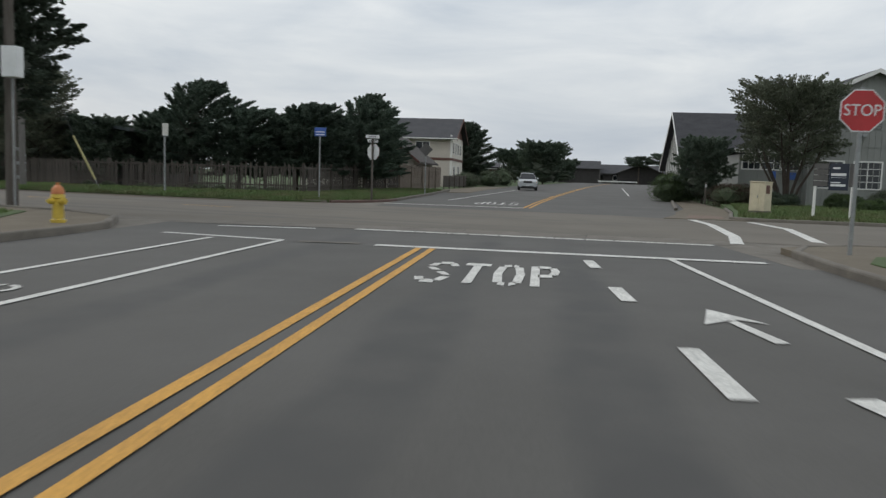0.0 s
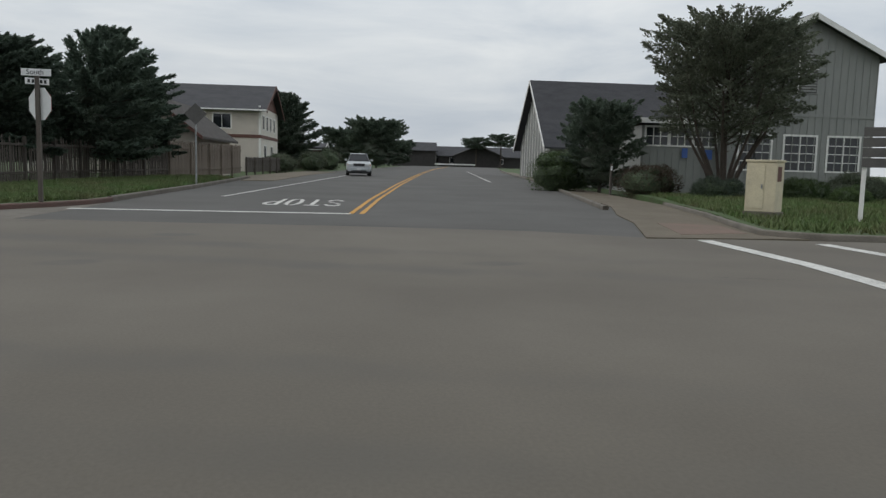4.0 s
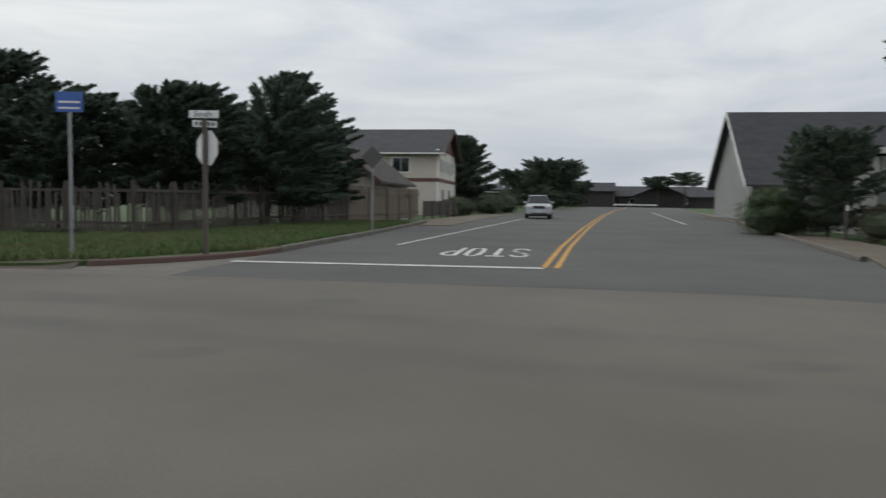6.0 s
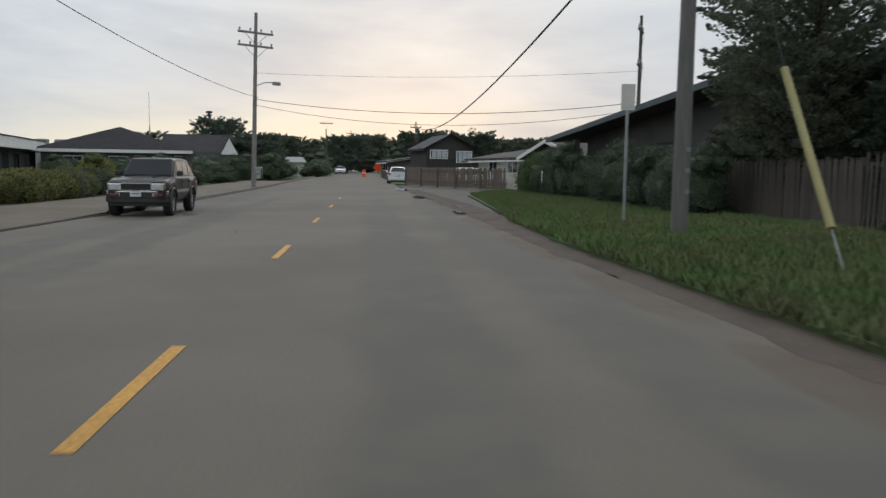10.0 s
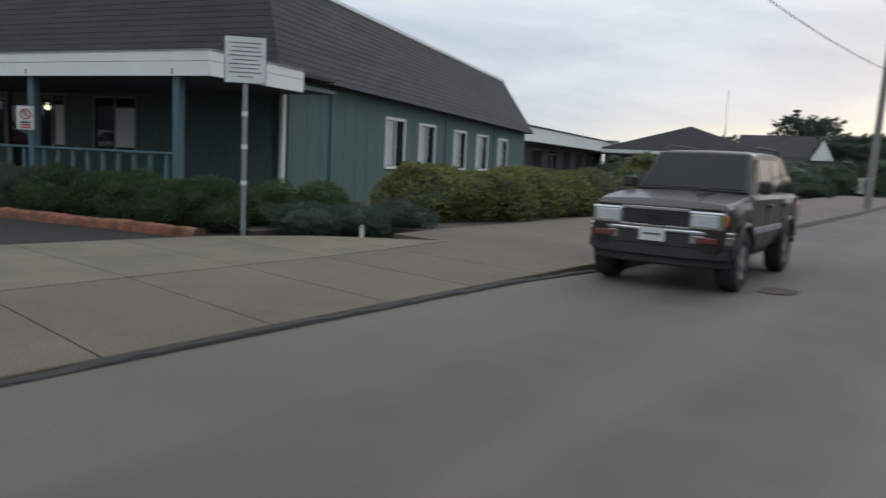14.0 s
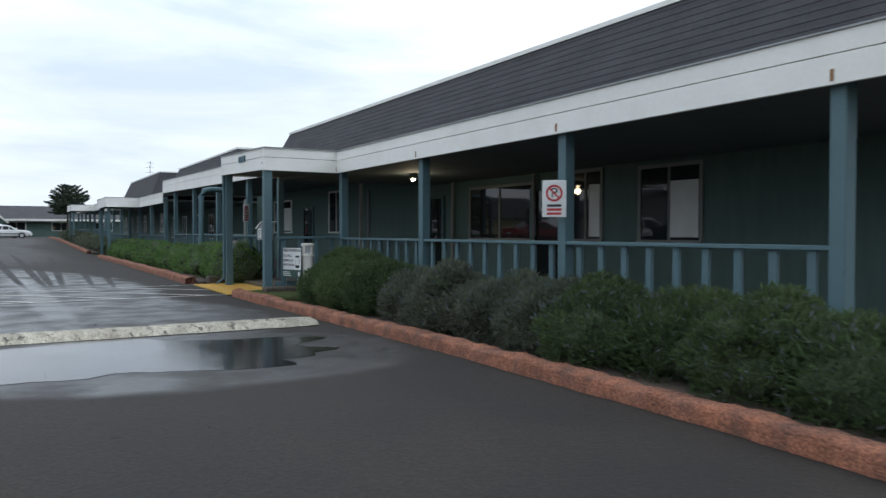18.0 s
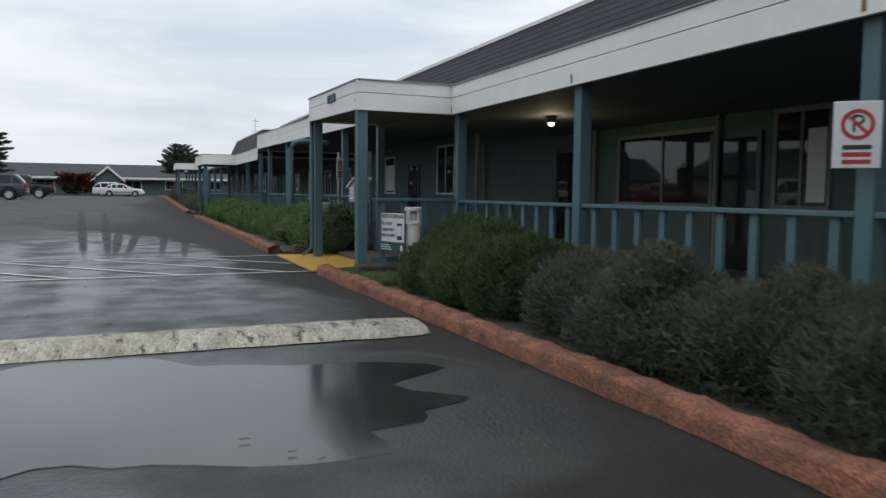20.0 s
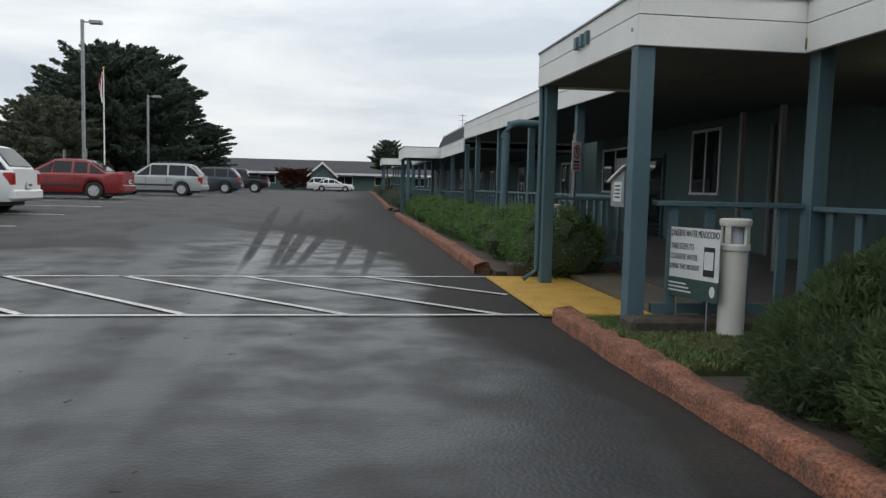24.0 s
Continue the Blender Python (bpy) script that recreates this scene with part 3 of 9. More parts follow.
def kerb(name, pts, w, h, material, label, step=0.6, rough=0.0, parent=None, close=False, seed=1):
    """A kerb swept on a plan polyline, with a rounded top edge; rough makes it lumpy."""
    pts = along(pts, step)
    prof = [(-w / 2, -0.1), (-w / 2, h * 0.78), (-w * 0.36, h * 0.95), (-w * 0.12, h), (w * 0.2, h * 0.99), (w * 0.42, h * 0.9), (w / 2, h * 0.72), (w / 2, -0.1)]
    verts, faces = [], []
    for i, p in enumerate(pts):
        a, b = pts[max(0, i - 1)], pts[min(len(pts) - 1, i + 1)]
        d = Vector((b[0] - a[0], b[1] - a[1], 0)).normalized()
        s = Vector((-d.y, d.x, 0))
        for k, (o, z) in enumerate(prof):
            q = Vector((p[0], p[1], 0)) + s * o
            j = noise.noise((q.x * 5 + seed, q.y * 5, z * 9)) * rough + noise.noise((q.x * 1.4 + seed, q.y * 1.4, 7)) * rough + noise.noise((q.x * 17 + seed, q.y * 17, z * 30)) * rough * 0.45
            jz = j if 0 < k < 7 else 0
            verts.append((q.x + s.x * j * 0.7, q.y + s.y * j * 0.7, H(q.x, q.y) + z + jz))
    n = len(prof)
    for i in range(len(pts) - 1):
        for k in range(n - 1):
            faces.append((i * n + k, i * n + k + 1, (i + 1) * n + k + 1, (i + 1) * n + k))
    faces += [tuple(range(n)), tuple(range((len(pts) - 1) * n, len(pts) * n))[::-1]]
    ob = fresh(name, verts, faces, material, parent, smooth=rough > 0)
    if label:
        tagged(ob, label, "kerb", kind="structure")
    return ob


def mark(name, a, b, w, material, parent, z=0.005):
    """A painted stripe on the ground from a to b."""
    a, b = Vector((*a, 0)), Vector((*b, 0))
    d = (b - a).normalized()
    s = Vector((-d.y, d.x, 0)) * w / 2
    n = max(1, int((b - a).length / 1.5))
    verts, faces = [], []
    for i in range(n + 1):
        p = a + (b - a) * i / n
        for q in (p - s, p + s):
            verts.append((q.x, q.y, H(q.x, q.y) + z))
    for i in range(n):
        faces.append((2 * i, 2 * i + 1, 2 * i + 3, 2 * i + 2))
    ob = fresh(name, verts, faces, material, parent)
    if ob.data.polygons[0].normal.z < 0:
        ob.data.flip_normals()
    return ob


def words(name, text, size, m, material, parent=None, sx=1.0, depth=0.002, align="CENTER"):
    """Lettering in the built-in font as a mesh."""
    cu = bpy.data.curves.new(name, "FONT")
    cu.body, cu.size, cu.align_x, cu.align_y, cu.extrude = text, size, align, "CENTER", depth
    tmp = bpy.data.objects.new(name, cu)
    scene.collection.objects.link(tmp)
    me = bpy.data.meshes.new_from_object(tmp.evaluated_get(bpy.context.evaluated_depsgraph_get()))
    bpy.data.objects.remove(tmp)
    me.materials.clear()
    ob = link(name, me, material, parent)
    ob.matrix_basis = m @ Matrix.Diagonal((sx, 1, 1, 1))
    return ob


def blades(name, c, t, size, aspect, rng, material, parent, label="", cup=0.12):
    """One mesh of leaf blades at the centres c, along the directions t."""
    n = len(c)
    t = t / (np.linalg.norm(t, axis=1)[:, None] + 1e-9)
    b = np.cross(t, rng.normal(size=(n, 3)))
    b /= np.linalg.norm(b, axis=1)[:, None] + 1e-9
    nrm = np.cross(t, b)
    s = (size * (0.6 + 0.8 * rng.random(n)))[:, None]
    w = s / aspect
    v = np.empty((n, 4, 3))
    v[:, 0] = c - t * s * 0.5
    v[:, 1] = c + b * w * 0.5 + nrm * s * cup
    v[:, 2] = c + t * s * 0.5
    v[:, 3] = c - b * w * 0.5 + nrm * s * cup
    me = bpy.data.meshes.new(name)
    me.vertices.add(n * 4)
    me.vertices.foreach_set("co", v.reshape(-1))
    me.loops.add(n * 4)
    me.loops.foreach_set("vertex_index", np.arange(n * 4, dtype=np.int32))
    me.polygons.add(n)
    me.polygons.foreach_set("loop_start", np.arange(0, n * 4, 4, dtype=np.int32))
    me.polygons.foreach_set("loop_total", np.full(n, 4, dtype=np.int32))
    me.update(calc_edges=True)
    return link(name, me, material, parent, label)


def leaves(name, blobs, n, size, material, parent=None, seed=0, shell=0.55, aspect=2.2, label="", up=0.25):
    """Small leaf blades through and over lumpy masses (cx, cy, cz, rx, ry, rz)."""
    rng = np.random.default_rng(seed)
    bl = np.array(blobs, float)
    wgt = (bl[:, 3] * bl[:, 4] + bl[:, 4] * bl[:, 5] + bl[:, 3] * bl[:, 5])
    k = rng.choice(len(bl), n, p=wgt / wgt.sum())
    d = rng.normal(size=(n, 3))
    d /= np.linalg.norm(d, axis=1)[:, None]
    lump = np.array([noise.noise((bl[q, 0] + e[0] * 2.3, bl[q, 1] + e[1] * 2.3, e[2] * 2.3 + seed)) for q, e in zip(k, d)])
    r = (shell + (1.08 - shell) * rng.random(n) ** 0.6) * (1 + 0.16 * lump)
    c = bl[k, :3] + d * bl[k, 3:] * r[:, None]
    t = rng.normal(size=(n, 3)) * 0.8 + d * 1.2 + np.array([0, 0, up])
    return blades(name, c, t, size, aspect, rng, material, parent, label)


def sprays(name, plumes, n, size, material, parent=None, seed=0, aspect=3.0):
    """Leaf blades along bent branch sprays, dense outwards and narrowing to feathery tips."""
    rng = np.random.default_rng(seed)
    pl = np.array(plumes, float)
    p0, p1, p2, w = pl[:, 0:3], pl[:, 3:6], pl[:, 6:9], pl[:, 9]
    wgt = np.linalg.norm(p2 - p0, axis=1) * (w + 0.1)
    k = rng.choice(len(pl), n, p=wgt / wgt.sum())
    s = (rng.random(n) ** 0.65)[:, None]
    c = p0[k] * (1 - s) ** 2 + p1[k] * 2 * s * (1 - s) + p2[k] * s ** 2
    tan = (p1[k] - p0[k]) * (1 - s) + (p2[k] - p1[k]) * s
    tan /= np.linalg.norm(tan, axis=1)[:, None] + 1e-9
    off = rng.normal(size=(n, 3)) * np.array([1, 1, 0.55])
    c = c + off * (w[k][:, None] * (1.02 - s) ** 0.55) * 0.55
    return blades(name, c, tan * 1.3 + rng.normal(size=(n, 3)) * 0.55 + off * 0.35, size, aspect, rng, material, parent)


def core(name, blobs, k, material, parent, seed=0):
    """Added dark lumps that close a bush or crown to light, kept well under the leaves."""
    bm = B()
    for i, (x, y, z, rx, ry, rz) in enumerate(blobs):
        made = bmesh.ops.create_icosphere(bm, subdivisions=2, radius=1)
        for v in made["verts"]:
            f = k * (1 + 0.35 * noise.noise(v.co * 1.7 + Vector((i * 3.1 + seed, seed, 0))))
            v.co = Vector((x + v.co.x * rx * f, y + v.co.y * ry * f, z + v.co.z * rz * f))
    return part(name, bm, material, parent)


# frame of the office building: u runs south along its veranda, e runs east from the fascia line
BM = Matrix.Translation((-40.25, 18.1, 0)) @ pose(0, 0, 0, 0, 0, -89.2)


def office_at(u, e, z=0.0):
    return BM @ Vector((u, e, z))


# ---- ground, roads, pavements ----
def ground_sheet():
    xs = [-1600, -900, -500, -300, -200, -150, -120] + list(range(-100, 41, 4)) + [60, 90, 130, 200, 320, 600, 1600]
    ys = [-1600, -900, -500, -300, -200, -150, -120] + list(range(-100, 101, 4)) + [120, 150, 190, 250, 400, 800, 1600]
    verts = [(x, y, H(x, y) - 0.10) for y in ys for x in xs]
    w = len(xs)
    faces = [(j * w + i, j * w + i + 1, (j + 1) * w + i + 1, (j + 1) * w + i) for j in range(len(ys) - 1) for i in range(w - 1)]
    return tagged(fresh("ground", verts, faces, GRASS_SOIL), "grassy coastal ground with bare soil", "ground", kind="structure")


ground_sheet()
S_EDGE = [(90, 13.5), (12, 16.6), (2, 18.35), (-6.5, 18.75), (-11, 18.5), (-14.2, 18.9), (-18, 20.2), (-24, 21.62), (-33.1, 23.66), (-48.4, 26.85), (-65.5, 30.5), (-101, 38), (-200, 59), (-400, 101)]
N_EDGE = [(90, 26.4), (12, 29.2), (6.5, 29.6), (3.0, 29.7), (1.5, 30.75), (-2, 30.98), (-9.5, 31.5), (-13, 31.35), (-18, 31.4), (-29.4, 33.5), (-42.8, 36.2), (-62.5, 39.8), (-102, 47.5), (-200, 68), (-400, 110)]
strip("road_cross_street", S_EDGE, N_EDGE, 0.0, CONCRETE_ROAD, 240, 10, "worn pale grey cross street with a faint crown", "road", wave=0.012)
strip("road_south_leg", [(-11.0, -160), (-11.0, -20), (-10.9, 12), (-11.2, 18.9)], [(3.0, -160), (3.0, -20), (2.95, 12), (2.6, 18.7)], -0.006, ASPHALT, 90, 6, "dark grey asphalt street with lane markings", "road", wave=0.008)
strip("road_north_leg", [(-9.6, 30.4), (-9.2, 36), (-9.0, 48), (-9.2, 58), (-6.5, 90), (0, 140), (8, 200)], [(3.3, 29.5), (4.3, 33.4), (5.3, 38), (7.4, 52), (9.6, 67), (13.3, 100), (19, 140), (28, 200)], -0.006, ASPHALT, 90, 6, "dark grey asphalt street leading away between houses", "road", wave=0.008)
strip("road_far_cross", [(-60, 196), (80, 190)], [(-60, 206), (80, 200)], 0.004, ASPHALT, 10, 2, "far cross road at the end of the street", "road")
# concrete gutter pan across the mouth of the south leg, with cracks
strip("gutter_pan", [(2.6, 17.05), (-6.5, 17.45), (-11, 17.2)], [(2.6, 18.5), (-6.5, 18.85), (-11, 18.6)], 0.003, KERB, 30, 2, "concrete gutter pan across the street mouth", "gutter")
joints = thing("pavement_joint_cracks", pose(0, 0, 0), "dark joints and cracks in the street surface", "crack", kind="structure")
rng_c = random.Random(4)


def crack(a, b, w, wander):
    """A thin dark crack that wanders between two plan points."""
    n = max(5, int(math.hypot(b[0] - a[0], b[1] - a[1]) / 0.11))
    verts, faces = [], []
    for i in range(n + 1):
        f = i / n
        env = wander * math.sin(math.pi * f) ** 0.5
        side = env * 1.2 * noise.noise((a[0] + f * n * 0.17, a[1], 3.0)) + min(env, 0.05) * (rng_c.random() - 0.5)
        along = Vector((b[0] - a[0], b[1] - a[1])).normalized()
        x = a[0] + (b[0] - a[0]) * f - along.y * side
        y = a[1] + (b[1] - a[1]) * f + along.x * side
        ww = w * (0.25 + 0.9 * rng_c.random()) * min(1, 0.2 + 4 * f * (1 - f))
        d = Vector((b[1] - a[1], a[0] - b[0], 0)).normalized() * ww
        verts += [(x - d.x, y - d.y, H(x, y) + 0.0165), (x + d.x, y + d.y, H(x, y) + 0.0165)]
    faces = [(2 * i, 2 * i + 1, 2 * i + 3, 2 * i + 2) for i in range(n)]
    return fresh("crack", verts, faces, CRACK, joints)


CRACK = mat("crack_dirt", (0.034, 0.032, 0.029), (0.026, 0.024, 0.022), 4, 40, 0.95, bump=0)
for a, b, w, q in (((2.2, 18.38), (-2.2, 18.66), 0.022, 0.04), ((-2.2, 18.66), (-6.5, 18.8), 0.022, 0.04), ((-3.68, 18.67), (-3.79, 17.48), 0.014, 0.18), ((-0.66, 18.59), (-0.75, 17.28), 0.014, 0.15), ((3.3, 30.66), (-4.87, 31.15), 0.020, 0.10), ((-4.87, 31.15), (-9.4, 30.75), 0.013, 0.08), ((-9.4, 30.75), (-13.2, 31.05), 0.012, 0.05), ((-29.2, 26.7), (-29.9, 27.2), 0.012, 0.12), ((-9.5, 31.9), (-13.5, 31.2), 0.013, 0.06), ((-33.3, 28.5), (-31.4, 28.25), 0.009, 0.16), ((-32.3, 28.4), (-31.9, 28.15), 0.005, 0.08), ((-7.4, 25.4), (-7.8, 25.6), 0.007, 0.08), ((1.9, 24.6), (3.0, 24.4), 0.010, 0.1), ((-10.9, 28.0), (-11.5, 28.1), 0.006, 0.1), ((-0.4, 16.0), (-1.0, 14.4), 0.006, 0.2)):
    crack(a, b, w, q)


# ---- street markings ----
paint = thing("road_marking_south", pose(0, 0, 0), "white and yellow lane paint of the southern street", "road marking", kind="structure")
for dx in (-0.13, 0.13):
    mark("yellow_line", (-3.80 + dx, -30), (-3.94 + dx, 13.2), 0.12, YELLOW_PAINT, paint)
mark("stop_line", (-4.95, 13.42), (2.15, 13.2), 0.30, WHITE_PAINT, paint)
WORN_PAINT = worn(mat("road_paint_white_chipped", (0.56, 0.54, 0.50), (0.42, 0.41, 0.38), 2.2, 24, 0.85, bump=0.2, mixfine=0.3), (0.060, 0.056, 0.050), 3.2, (3.0, 0.5, 1), 0.56, 0.60)
mark("crosswalk_line", (-6.3, 17.28), (2.05, 16.83), 0.30, WORN_PAINT, paint)
mark("crosswalk_line", (-9.5, 16.6), (-7.2, 16.95), 0.22, WHITE_PAINT, paint)
mark("stop_line", (-9.65, 14.2), (-6.86, 13.62), 0.18, WHITE_PAINT, paint)
mark("faded_line", (-6.5, 13.5), (-5.3, 13.6), 0.22, KERB, paint)
mark("bike_lane_line", (-7.25, -30), (-6.86, 13.6), 0.12, WHITE_PAINT, paint)
mark("parking_line", (-8.8, -30), (-8.3, 13.56), 0.12, WHITE_PAINT, paint)
mark("edge_line", (0.5, 13.1), (1.05, 4.5), 0.12, WHITE_PAINT, paint)
mark("edge_line", (1.05, 4.5), (1.4, -20), 0.12, WHITE_PAINT, paint)
for y0, y1, x in ((4.15, 5.62, -0.57), (7.98, 9.1, -0.84), (11.2, 12.3, -0.98), (0.6, 2.0, -0.4), (-3.0, -1.6, -0.3)):
    mark("lane_dash", (x + 0.03, y0), (x - 0.03, y1), 0.18, WHITE_PAINT, paint)


def stencil(letter, x0, x1, y0, y1, parent, flip=False):
    """A road-stencil letter of broad strokes, with the stencil's bridges left open."""
    strokes = {
        "S": [((.95, .80), (.75, .97)), ((.75, .97), (.28, .97)), ((.22, .95), (.08, .78)), ((.10, .70), (.40, .56)), ((.58, .48), (.90, .33)), ((.92, .24), (.75, .05)), ((.70, .03), (.25, .03)), ((.22, .05), (.05, .2))],
        "T": [((.02, .96), (.98, .96)), ((.5, .88), (.5, .0))],
        "O": [((.5, .97), (.22, .93)), ((.2, .9), (.1, .5)), ((.1, .5), (.2, .1)), ((.22, .07), (.45, .03)), ((.58, .03), (.8, .1)), ((.82, .1), (.9, .5)), ((.9, .5), (.8, .9)), ((.78, .93), (.6, .97))],
        "P": [((.15, .0), (.15, 1.0)), ((.25, .97), (.75, .95)), ((.8, .93), (.9, .75)), ((.9, .75), (.78, .55)), ((.74, .5), (.25, .48))],
    }[letter]
    verts, faces = [], []
    for (ax, ay), (bx_, by) in strokes:
        if flip:
            ax, ay, bx_, by = 1 - ax, 1 - ay, 1 - bx_, 1 - by
        a = Vector((x0 + ax * (x1 - x0), y0 + ay * (y1 - y0), 0))
        b = Vector((x0 + bx_ * (x1 - x0), y0 + by * (y1 - y0), 0))
        hw, hl = 0.062, 0.15
        d = b - a
        flatter = abs(d.x) > abs(d.y) * 0.5
        s = Vector((0, hl, 0)) if flatter else Vector((hw, 0, 0))
        k = len(verts)
        for q in (a - s, a + s, b + s, b - s):
            verts.append((q.x, q.y, H(q.x, q.y) + 0.006))
        faces.append((k, k + 1, k + 2, k + 3))
    ob = fresh("letter", verts, faces, WHITE_PAINT, parent)
    for f in ob.data.polygons:
        if f.normal.z < 0:
            f.flip()
    return ob


legend = thing("road_legend_stop", pose(0, 0, 0), "white stencilled STOP legend on the asphalt", "road marking", "stop legends", "structure")
for i, ch in enumerate("STOP"):
    stencil(ch, -3.46 + i * 0.505, -3.46 + i * 0.505 + 0.40, 8.8, 11.0, legend)
legend2 = thing("road_legend_stop", pose(0, 0, 0), "white STOP legend facing the oncoming lane", "road marking", "stop legends", "structure")
for i, ch in enumerate("STOP"):
    stencil(ch, -2.98 - i * 0.58 - 0.46, -2.98 - i * 0.58, 37.4, 40.4, legend2, True)
arrow = fresh("road_arrow_bike", [(-0.02, 7.7, 0.006), (-0.24, 6.75, 0.006), (0.06, 7.05, 0.006), (0.03, 6.98, 0.006), (0.13, 7.05, 0.006), (0.33, 6.05, 0.006), (0.20, 6.0, 0.006), (0.42, 6.95, 0.006), (0.14, 7.12, 0.006)],
              [(0, 1, 2), (3, 6, 5, 4), (0, 8, 7), (0, 2, 4, 8)], WHITE_PAINT)
for f in arrow.data.polygons:
    if f.normal.z < 0:
        f.flip()
tagged(arrow, "white bike lane arrow painted on the asphalt", "road marking", kind="structure")

paint2 = thing("road_marking_north", pose(0, 0, 0), "yellow and white paint of the northern street", "road marking", kind="structure")
YEL = [(-2.47, 34.6), (-2.0, 41.5), (-0.7, 56.6), (2.6, 90), (6.5, 125), (14, 180)]
for dx in (-0.13, 0.13):
    for a, b in zip(YEL, YEL[1:]):
        mark("yellow_line", (a[0] + dx, a[1]), (b[0] + dx, b[1]), 0.12, YELLOW_PAINT, paint2)
mark("stop_line", (-9.15, 34.5), (-2.6, 34.55), 0.30, WHITE_PAINT, paint2)
mark("edge_line", (-6.9, 41.2), (-3.9, 77.7), 0.12, WHITE_PAINT, paint2)
mark("edge_line", (5.7, 66), (9.9, 112), 0.12, WHITE_PAINT, paint2)
for a, b in (((3.95, 29.35), (3.95, 26.0)), ((3.95, 26.0), (3.33, 20.3)), ((3.33, 20.3), (2.72, 17.5)), ((6.0, 29.0), (6.15, 25.0)), ((6.15, 25.0), (4.8, 17.6))):
    mark("crosswalk_line", a, b, 0.30, WHITE_PAINT, paint2)
paint3 = thing("road_marking_cross", pose(0, 0, 0), "yellow centre dashes of the cross street", "road marking", kind="structure")
for i in range(0, 6):
    x0 = -12.9 - i * 7.5
    x1 = x0 - 2.2 + 0.12 * i
    mark("yellow_dash", (x0, 25.65 - 0.212 * (x0 + 13.25)), (x1, 25.65 - 0.212 * (x1 + 13.25)), 0.105, YELLOW_PAINT, paint3)

# ---- verges, kerbs and corner pavements ----
NW = [(-9.35, 36.3), (-9.25, 48), (-9.45, 58), (-9.5, 62), (-14, 64), (-30, 66), (-60, 64), (-59.8, 46.2), (-58.7, 43.8), (-52.6, 40.4), (-44.7, 38.2), (-39.5, 36.7), (-29.4, 33.9), (-18, 31.8), (-13.4, 31.75), (-11.9, 32.3), (-10.5, 33.8)]
slab("verge_northwest", NW, 0.085, GRASS_SOIL, 1.5, label="mown grass verge at the street corner", category="grass", wave=0.05)
slab("mud_verge", [(-34.0, 34.9), (-39.5, 36.65), (-44.7, 38.15), (-52.6, 40.35), (-58.7, 43.75), (-59.8, 46.15), (-75, 46.2), (-75, 42.3), (-62.5, 40.0), (-42.8, 36.45)], 0.030, MUD_VERGE, 0.7, label="trampled muddy gravel between street and grass", category="soil", wave=0.035)
kerb("kerb_northwest", [(-9.4, 62), (-9.35, 58), (-9.15, 48), (-9.2, 37.5)], 0.16, 0.14, KERB, "grey concrete kerb along the verge")
kerb("kerb_northwest_red", [(-9.2, 37.5), (-9.3, 36.2), (-9.75, 34.9), (-10.4, 33.75), (-11.3, 32.75)], 0.16, 0.12, KERB_RED, "faded red painted kerb round the corner")
slab("road_corner_gutter", [(-14.5, 31.25), (-9.0, 31.2), (-9.0, 36.6), (-9.45, 36.4), (-9.9, 34.95), (-10.6, 33.8), (-11.5, 32.75), (-12.6, 32.1), (-14.5, 31.9)], -0.004, KERB, 1.5, 0.1, "concrete gutter round the corner", "gutter", 0.0)


def dirt_edge(pts):
    """Crumbled mud between the street and the verge, rising to the grass."""
    run = along(pts, 0.3)
    verts, faces = [], []
    for i, p in enumerate(run):
        a, b = run[max(0, i - 1)], run[min(len(run) - 1, i + 1)]
        d = Vector((b[0] - a[0], b[1] - a[1], 0)).normalized()
        s = Vector((d.y, -d.x, 0))
        wide = noise.noise((p[0] * 0.5, p[1] * 0.5, 2)) * 0.28 + noise.noise((p[0] * 2.1, p[1] * 2.1, 5)) * 0.14
        inner = noise.noise((p[0] * 0.9, p[1] * 0.9, 8)) * 0.16
        for o, z in ((-0.50 - wide * 1.6, -0.022), (-0.26 - wide, 0.013), (0.0, 0.030), (0.2 + inner * 0.6, 0.085), (0.36 + inner, 0.115)):
            x, y = p[0] + s.x * o, p[1] + s.y * o
            verts.append((x, y, H(x, y) + z + noise.noise((x * 4, y * 4, 1)) * 0.012))
    for i in range(len(run) - 1):
        for k in range(4):
            faces.append((i * 5 + k, i * 5 + k + 1, (i + 1) * 5 + k + 1, (i + 1) * 5 + k))
    ob = fresh("soil_edge", verts, faces, SOIL, smooth=True)
    if ob.data.polygons[0].normal.z < 0:
        ob.data.flip_normals()
    return tagged(ob, "muddy crumbling edge between street and grass", "soil", kind="structure")


dirt_edge([(-11.4, 32.55), (-13.4, 31.75), (-18, 31.75), (-29.4, 33.85), (-42.8, 36.55), (-62.5, 40.1)])
slab("pavement_apron", [(-9.0, 57), (-7.4, 58), (-6.84, 73.9), (-5.4, 88.5), (-8.4, 88), (-9.6, 74), (-10.6, 64), (-9.3, 62.2)], 0.022, PAVE, 2.5, label="grey paved apron beside the northern street", category="pavement", wave=0.01)
NE_PAVE = [(2.95, 29.6), (6.2, 29.75), (5.65, 30.6), (6.0, 32.2), (7.0, 36.2), (7.9, 40.5), (9.0, 55), (12.5, 82), (16.5, 116), (14.9, 116), (11.0, 82), (7.6, 55), (5.6, 40), (4.95, 37.6), (4.5, 36), (4.05, 33.4)]
slab("pavement_northeast", NE_PAVE, 0.018, PAVE, 3, label="brownish concrete corner pavement with a worn ramp", category="pavement", wave=0.01)
kerb("kerb_northeast", [(4.9, 38.3), (7.0, 52), (9.3, 67), (13.1, 100), (18, 135)], 0.18, 0.12, KERB, "concrete kerb with broken edge", rough=0.015)
